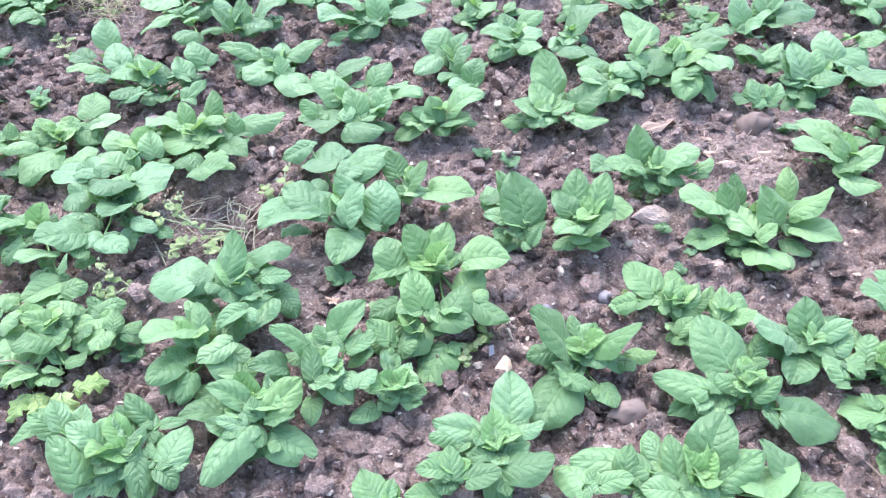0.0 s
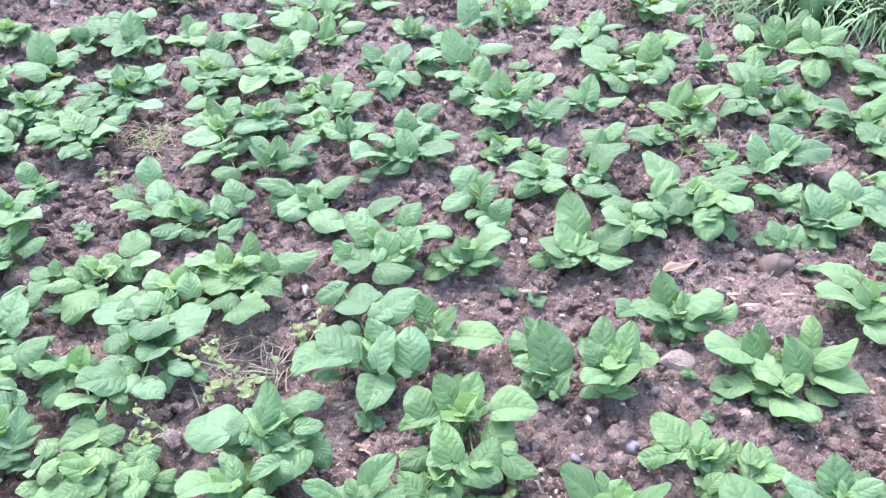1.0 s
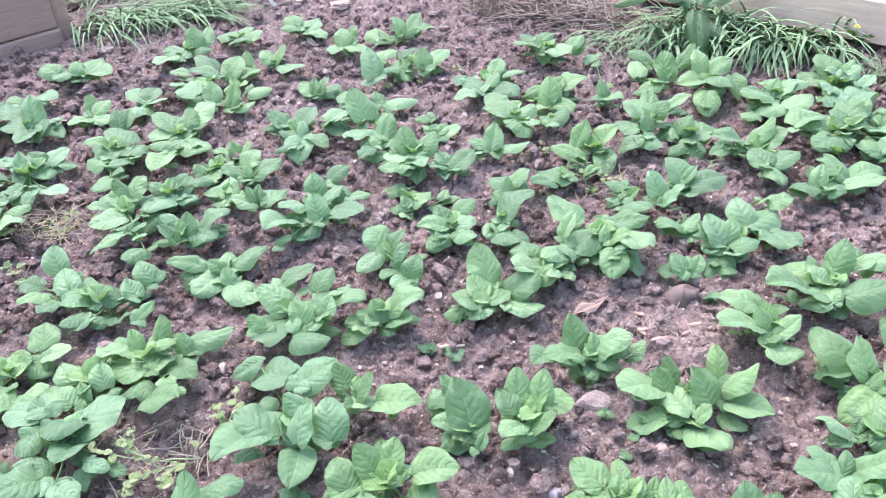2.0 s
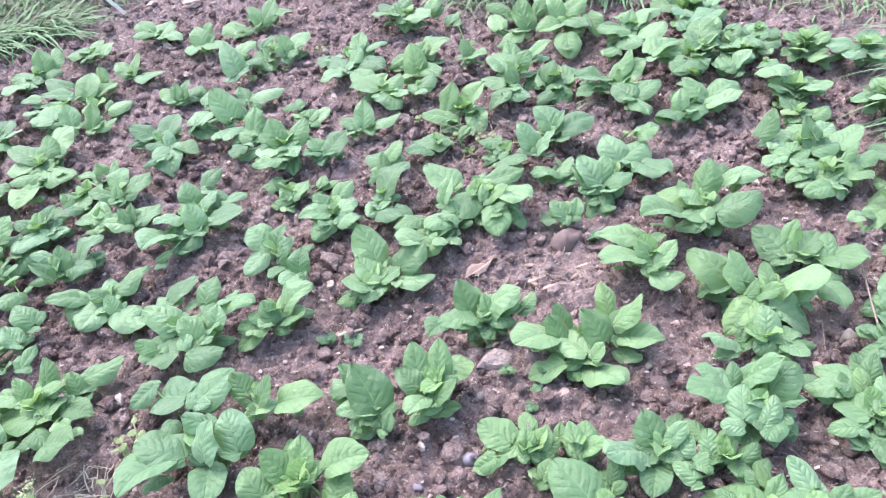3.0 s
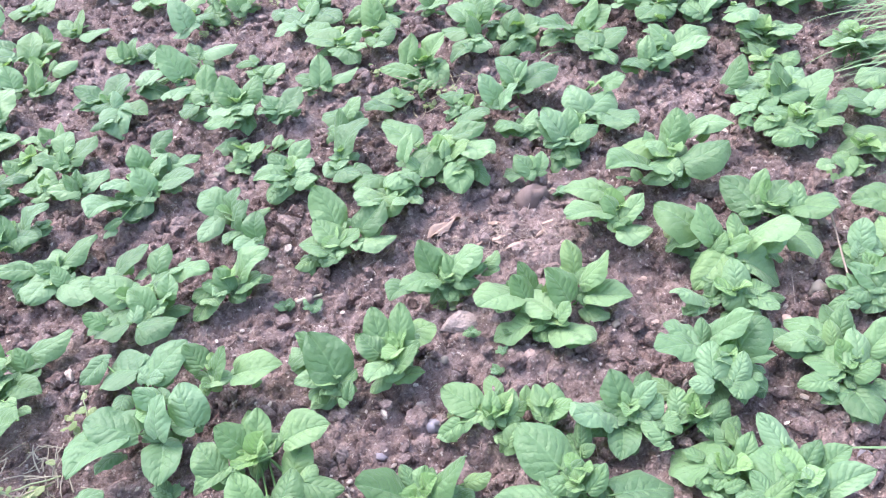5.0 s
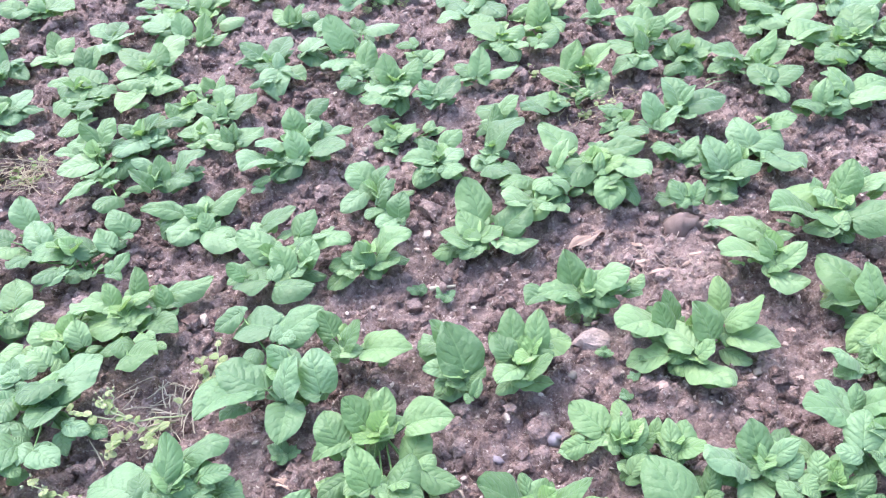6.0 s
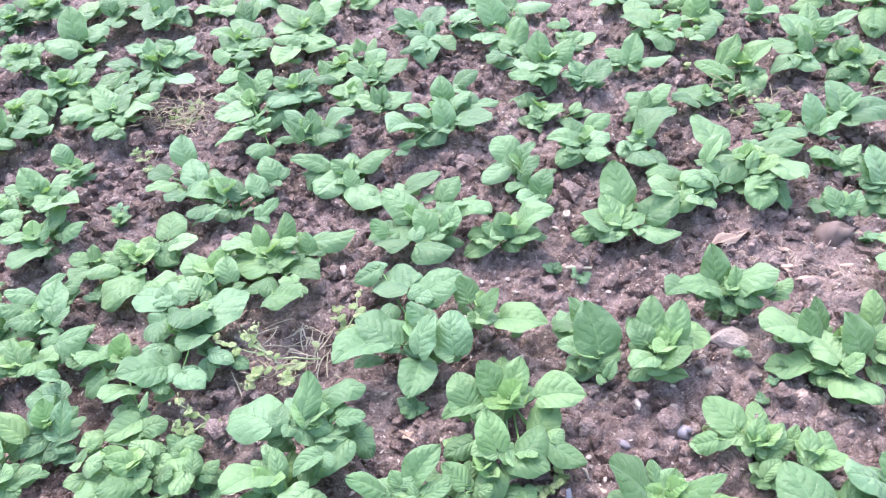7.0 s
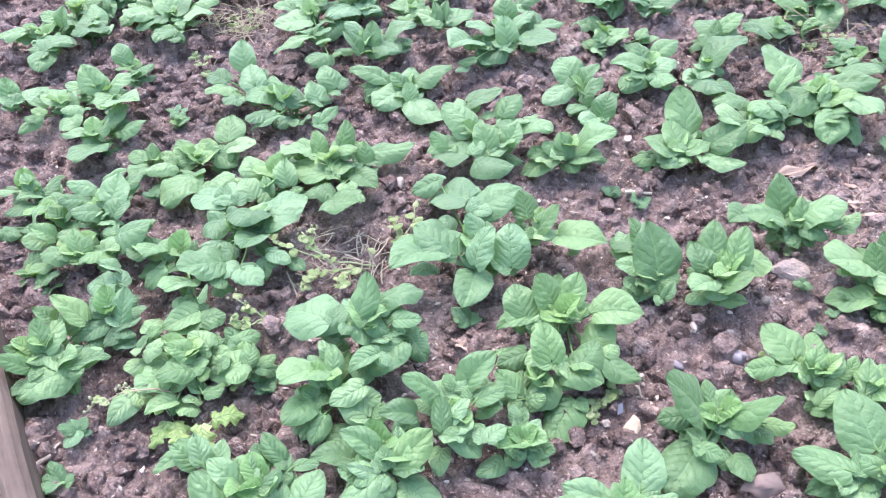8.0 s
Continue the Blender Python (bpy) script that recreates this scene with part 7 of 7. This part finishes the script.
def dandelion(x, y, hx, hy, hz, seed):
    rng = random.Random(seed)
    root = tagged(new("dandelion"), "yellow dandelion flower on a thin stalk", "flower", "dandelions by the sleeper")
    root.location = (x, y, gz(x, y))
    v, f = [], []
    tube(v, f, [(0, 0, -0.01), (hx * 0.4, hy * 0.4, hz * 0.6), (hx, hy, hz)], [0.002, 0.0018, 0.0016], 5)
    mesh_object("stem", v, f, STEM, root)
    v, f = [], []
    for ring, (cnt, ln, up) in enumerate(((18, 0.017, 0.15), (14, 0.013, 0.6), (9, 0.008, 1.1))):
        for k in range(cnt):
            blade(v, f, (hx, hy, hz), 6.283 * k / cnt + ring * 0.2, ln, 0.0045, up, 0.2, rng, 3)
    mesh_object("flower_head", v, f, PETAL, root, "yellow flower head")
    for k in range(7):
        s = rng.uniform(0.06, 0.11)
        put_leaf(root, DOCK_MESHES[k % 3], 0, 0, 0.02, 360 * k / 7 + rng.uniform(-20, 20), rng.uniform(10, 50), s, s * 0.3)
    return root


dandelion(2.09, 3.20, -0.07, -0.08, 0.125, 91)
dandelion(2.20, 2.86, -0.02, -0.04, 0.06, 92)


# ---- straw, stalks, litter ----
def straw(name, label, spots, count, length, thick, height, seed, mat=STRAW, spread=0.05):
    rng = random.Random(seed)
    verts, faces = [], []
    (x0, y0), (x1, y1) = spots
    for _ in range(count):
        f = rng.random()
        x, y = x0 + (x1 - x0) * f + rng.gauss(0, spread), y0 + (y1 - y0) * f + rng.gauss(0, spread)
        a, ln = rng.random() * 6.28, length * rng.uniform(0.3, 1.2)
        z = gz(x, y) + height * rng.random() ** 2 + thick
        dx, dy, dz = math.cos(a) * ln / 2, math.sin(a) * ln / 2, rng.uniform(-0.3, 0.3) * min(ln, height * 2)
        side = rng.gauss(0, 0.25)
        ends = (Vector((x - dx, y - dy, max(z - dz, 0.004))), Vector((x - dy * side, y + dx * side, z + rng.uniform(0, 0.01))), Vector((x + dx, y + dy, max(z + dz, 0.004))))
        pts = [tuple(ends[0] * (1 - k / 5) ** 2 + ends[1] * 2 * (k / 5) * (1 - k / 5) + ends[2] * (k / 5) ** 2) for k in range(6)]
        tube(verts, faces, pts, [thick * (1 - 0.08 * k) for k in range(6)], 4)
    return tagged(mesh_object(name, verts, faces, mat), label, "straw", kind="stuff")


straw("straw_heap", "heap of dry straw and dead stalks on soil", ((0.66, 4.02), (1.12, 3.74)), 1050, 0.24, 0.0026, 0.13, 41, spread=0.09)
straw("dead_stalks", "dead pale stalks tangled between the potatoes", ((-0.55, 1.34), (-0.40, 1.40)), 60, 0.08, 0.0018, 0.028, 42, BLEACHED, spread=0.045)
straw("dry_tuft", "dry pale weed tuft on bare soil", ((-1.10, 2.33), (-0.92, 2.40)), 95, 0.11, 0.0014, 0.07, 43, FADED, spread=0.045)
straw("dry_grass", "dry bent grass stalks beside the far timber", ((-1.34, 4.20), (-0.75, 4.38)), 150, 0.22, 0.0022, 0.10, 48, spread=0.07)
straw("straw_litter", "short bits of straw lying on soil", ((0.50, 1.64), (0.74, 1.60)), 230, 0.03, 0.0016, 0.010, 44, spread=0.055)
straw("straw_bits", "short bits of straw scattered over the bed", ((-1.2, 2.2), (1.4, 1.8)), 650, 0.032, 0.0013, 0.006, 45, spread=0.75)
straw("straw_bits", "short bits of straw scattered over near soil", ((-0.7, 1.0), (1.1, 0.9)), 160, 0.03, 0.0009, 0.006, 46, spread=0.25)
straw("weed_stalks", "thin green stalks of a sprawling weed", ((0.60, 2.38), (0.90, 2.24)), 45, 0.11, 0.0014, 0.07, 47, FADED, 0.04)


def stalk(label, pts, radius, mat=STRAW, name="dry_stalk"):
    v, f = [], []
    fine = []
    for a, b in zip(pts, pts[1:]):
        for k in range(4):
            fine.append(Vector(a).lerp(Vector(b), k / 4) + Vector((0, 0, 0.002 * math.sin(k))))
    fine.append(Vector(pts[-1]))
    tube(v, f, [tuple(p) for p in fine], [radius * (1 - 0.5 * i / len(fine)) for i in range(len(fine))], 5)
    return tagged(mesh_object(name, v, f, mat), label, "stalk")


stalk("thin pale dead root arching over the soil", [(0.63, 0.81, 0.012), (0.70, 0.795, 0.03), (0.77, 0.70, 0.014)], 0.0016)
stalk("long pale dead stalk lying on the soil", [(1.28, 1.05, 0.02), (1.36, 1.22, 0.05), (1.43, 1.36, 0.06)], 0.003)
stalk("pale bleached stick lying on the soil", [(0.154, 1.635, 0.012), (0.217, 1.628, 0.016)], 0.006, BLEACHED)
stalk("thin dry twig sticking out of the soil", [(1.19, 1.13, 0.0), (1.22, 1.19, 0.03)], 0.0013)
stalk("reddish dry stalk standing in bare soil", [(-0.99, 2.03, 0.0), (-0.985, 2.05, 0.06), (-0.96, 2.07, 0.10)], 0.0018)
stalk("short brown stick lying on the soil", [(-0.972, 0.812, 0.012), (-0.945, 0.842, 0.014)], 0.007)
stalk("white bent root end on the soil", [(0.135, 1.075, 0.01), (0.142, 1.055, 0.03), (0.15, 1.04, 0.012)], 0.004, STONE_PALE)


def dry_leaf(x, y, yaw, length, width, seed, label):
    me = leaf_mesh("dry_leaf", DEADLEAF, seed, nu=9, nv=3, fold=0.3, curl=0.15, wave=0.12, point=1.0)
    ob = new("dry_leaf", me)
    ob.matrix_basis = Matrix.Translation((x, y, gz(x, y) + 0.008)) @ Matrix.Rotation(radians(yaw), 4, "Z") @ Matrix.Diagonal((length, width, length, 1))
    return tagged(ob, label, "dead leaf", "dead leaves on the soil")


dry_leaf(-0.225, 1.165, -32, 0.075, 0.022, 61, "curled pale brown dead leaf on soil")
dry_leaf(0.525, 1.70, 22, 0.115, 0.032, 62, "curled pale brown dead leaf on soil")
dry_leaf(1.31, 1.86, -60, 0.045, 0.022, 63, "reddish brown dead leaf on bare soil")
dry_leaf(1.20, 0.94, 20, 0.03, 0.02, 64, "orange-brown dead leaf on bare soil")


def yellow_weed(x, y, yaws, seed):
    rng = random.Random(seed)
    root = tagged(new("yellow_weed"), "weed with ragged yellowing lobed leaves", "weed")
    root.location = (x, y, gz(x, y))
    for k, yaw in enumerate(yaws):
        way = Vector((math.cos(radians(yaw)), math.sin(radians(yaw)), 0))
        tip = 0.018 * way + Vector((0, 0, rng.uniform(0.035, 0.055)))
        v, f = [], []
        tube(v, f, [(0, 0, -0.01), tuple(tip * 0.5 + Vector((0, 0, 0.008))), tuple(tip), tuple(tip + 0.012 * way)], [0.0016, 0.0014, 0.0011, 0.0007], 5)
        mesh_object("stem", v, f, WEEDSTALK, root)
        s = rng.uniform(0.048, 0.062)
        put_leaf(root, YELLOW_MESHES[k % 2], *tip, yaw, rng.uniform(-25, 0), s, s * 0.85)
    return root


yellow_weed(-0.735, 0.930, (-60, -110, 150), 1)
yellow_weed(-0.668, 0.915, (-75, 20), 2)


def sprawling_weed(label, stalks, leaf_size, seed):
    """A straggling weed: thin bent stalks, each with nodes of small leaves and pale buds towards its end. stalks: its points, buds, leaves, material."""
    rng = random.Random(seed)
    x, y = stalks[0][0][0][:2]
    root = tagged(new("weed"), label, "weed", "weeds among the potatoes")
    root.location = (x, y, gz(x, y))
    for pts, buds, leaves, mat in stalks:
        line = [Vector((px - x, py - y, pz - root.location.z)) for px, py, pz in pts]
        fine = []
        for a, b in zip(line, line[1:]):
            fine += [a.lerp(b, t / 4) + Vector((rng.gauss(0, 0.0022), rng.gauss(0, 0.0022), 0.006 * math.sin(math.pi * t / 4))) for t in range(4)]
        fine.append(line[-1])
        v, f = [], []
        tube(v, f, [tuple(p) for p in fine], [0.0021 - 0.0011 * i / len(fine) for i in range(len(fine))], 5)
        mesh_object("stalk", v, f, mat, root)
        for k in range(buds):
            p = fine[max(1, len(fine) - 1 - k // 2)] + Vector((rng.gauss(0, 0.006), rng.gauss(0, 0.006), rng.uniform(0.0, 0.006)))
            v, f = [], []
            r = rng.uniform(0.0020, 0.0040)
            lump(v, f, p, (r, r * 0.7, r * 1.5), rng, 3, 6)
            mesh_object("bud", v, f, BUD, root)
        for k in range(leaves):
            p = fine[rng.randrange(1, len(fine))]
            s = leaf_size * rng.uniform(0.6, 1.2)
            put_leaf(root, WEED_MESHES[k % 3], p.x, p.y, p.z, rng.uniform(0, 360), rng.uniform(-25, 35), s, s * 0.85)
    return root


sprawling_weed("straggling pale weed with budding stalks among dead straw", (
    (((-0.411, 1.343, 0.025), (-0.501, 1.317, 0.065), (-0.566, 1.323, 0.08), (-0.635, 1.351, 0.09)), 3, 8, WEEDSTALK),
    (((-0.492, 1.312, 0.055), (-0.539, 1.326, 0.09), (-0.566, 1.359, 0.11)), 7, 5, WEEDSTALK),
    (((-0.520, 1.325, 0.075), (-0.532, 1.337, 0.09), (-0.541, 1.360, 0.12)), 5, 3, WEEDSTALK),
    (((-0.428, 1.352, 0.02), (-0.405, 1.372, 0.05), (-0.384, 1.389, 0.07)), 0, 1, BLEACHED),
    (((-0.421, 1.372, 0.02), (-0.440, 1.390, 0.05), (-0.462, 1.408, 0.06)), 0, 0, BLEACHED),
    (((-0.419, 1.337, 0.025), (-0.521, 1.294, 0.05), (-0.549, 1.260, 0.05)), 2, 16, FADED),
    (((-0.430, 1.340, 0.02), (-0.480, 1.285, 0.045), (-0.470, 1.262, 0.05)), 2, 16, WEEDSTALK)), 0.021, 1)
sprawling_weed("straggling pale weed leaning against a potato plant", (
    (((-0.378, 1.387, 0.02), (-0.328, 1.433, 0.08), (-0.330, 1.484, 0.10)), 2, 9, WEEDSTALK),
    (((-0.370, 1.392, 0.02), (-0.368, 1.425, 0.055), (-0.385, 1.440, 0.06)), 0, 7, WEEDSTALK)), 0.021, 2)
sprawling_weed("straggling pale weed with small buds on bare soil", (
    (((-0.586, 1.161, 0.02), (-0.643, 1.172, 0.065), (-0.675, 1.185, 0.09)), 8, 9, WEEDSTALK),
    (((-0.610, 1.168, 0.04), (-0.633, 1.135, 0.06), (-0.665, 1.131, 0.075)), 5, 8, WEEDSTALK)), 0.019, 3)
sprawling_weed("dry weed stalk with a cluster of pale seed heads", (
    (((-0.730, 0.975, 0.02), (-0.760, 0.955, 0.085), (-0.850, 0.930, 0.075), (-0.891, 0.908, 0.06)), 16, 3, FADED),
    (((-0.725, 0.970, 0.02), (-0.800, 0.948, 0.085), (-0.832, 0.950, 0.08)), 5, 2, FADED)), 0.016, 4)


def shard(x, y, a, b, yaw, mat, label):
    ob = mesh_object("glass_shard", [(-a, -b, 0), (a * 0.9, -b * 0.7, 0.002), (a, b, 0.008), (-a * 0.4, b * 0.9, 0.006), (-a, -b, 0.004), (a * 0.9, -b * 0.7, 0.006), (a, b, 0.012), (-a * 0.4, b * 0.9, 0.010)],
                     [(3, 2, 1, 0), (4, 5, 6, 7), (0, 1, 5, 4), (1, 2, 6, 5), (2, 3, 7, 6), (3, 0, 4, 7)], mat, smooth=False)
    ob.matrix_basis = Matrix.Translation((x, y, gz(x, y) + 0.006)) @ Matrix.Rotation(radians(yaw), 4, "Z") @ Matrix.Rotation(radians(20), 4, "X")
    return tagged(ob, label, "shard")


shard(0.105, 1.005, 0.006, 0.010, 10, SLATE, "small blue shard half buried in soil")
shard(1.228, 1.292, 0.022, 0.012, -25, SLATE, "dark blue glossy shard on the soil")

flint = tagged(new("flint_nodule"), "brown flint nodule with a chalky white face", "stone")
flint.location = (0.905, 0.645, gz(0.905, 0.645) + 0.012)
rngf = random.Random(77)
fv, ff = [], []
lump(fv, ff, (0, 0, 0), (0.042, 0.022, 0.020), rngf, 6, 12)
mesh_object("body", fv, ff, STONE, flint)
fv, ff = [], []
lump(fv, ff, (0.006, 0.005, 0.010), (0.032, 0.015, 0.012), random.Random(78), 5, 10)
mesh_object("chalk_face", fv, ff, STONE_PALE, flint, "chalky white face")

brick = mesh_object("brick_shard", *[(lambda v, f: (lump(v, f, (0, 0, 0), (0.015, 0.012, 0.013), random.Random(5), 4, 8), (v, f))[1])([], [])][0], BRICK, smooth=False)
brick.location = (0.185, 2.337, gz(0.185, 2.337) + 0.008)
tagged(brick, "small red brick shard on the soil", "brick shard")

# ---- far end: marker post and tag ----
post = tagged(new("marker_post"), "dark wooden stake at the bed's far end", "stake")
post.location = (-0.50, 4.52, -0.02)
pv, pf = [], []
tube(pv, pf, [(0, 0, 0), (0.004, 0, 0.2), (0, 0.004, 0.42)], [0.028, 0.027, 0.026], 10)
mesh_object("shaft", pv, pf, PIPE, post)
tag = mesh_object("plant_label", [(-0.009, -0.001, 0), (0.009, -0.001, 0), (0.009, -0.001, 0.14), (-0.009, -0.001, 0.14), (-0.009, 0.001, 0), (0.009, 0.001, 0), (0.009, 0.001, 0.14), (-0.009, 0.001, 0.14)],
                  [(0, 1, 2, 3), (5, 4, 7, 6), (0, 4, 5, 1), (3, 2, 6, 7), (0, 3, 7, 4), (1, 5, 6, 2)], LABELW, smooth=False)
tag.matrix_basis = Matrix.Translation((-0.42, 4.34, 0.0)) @ Matrix.Rotation(radians(-32), 4, "Y")
tagged(tag, "white plastic plant label leaning in soil", "plant label")
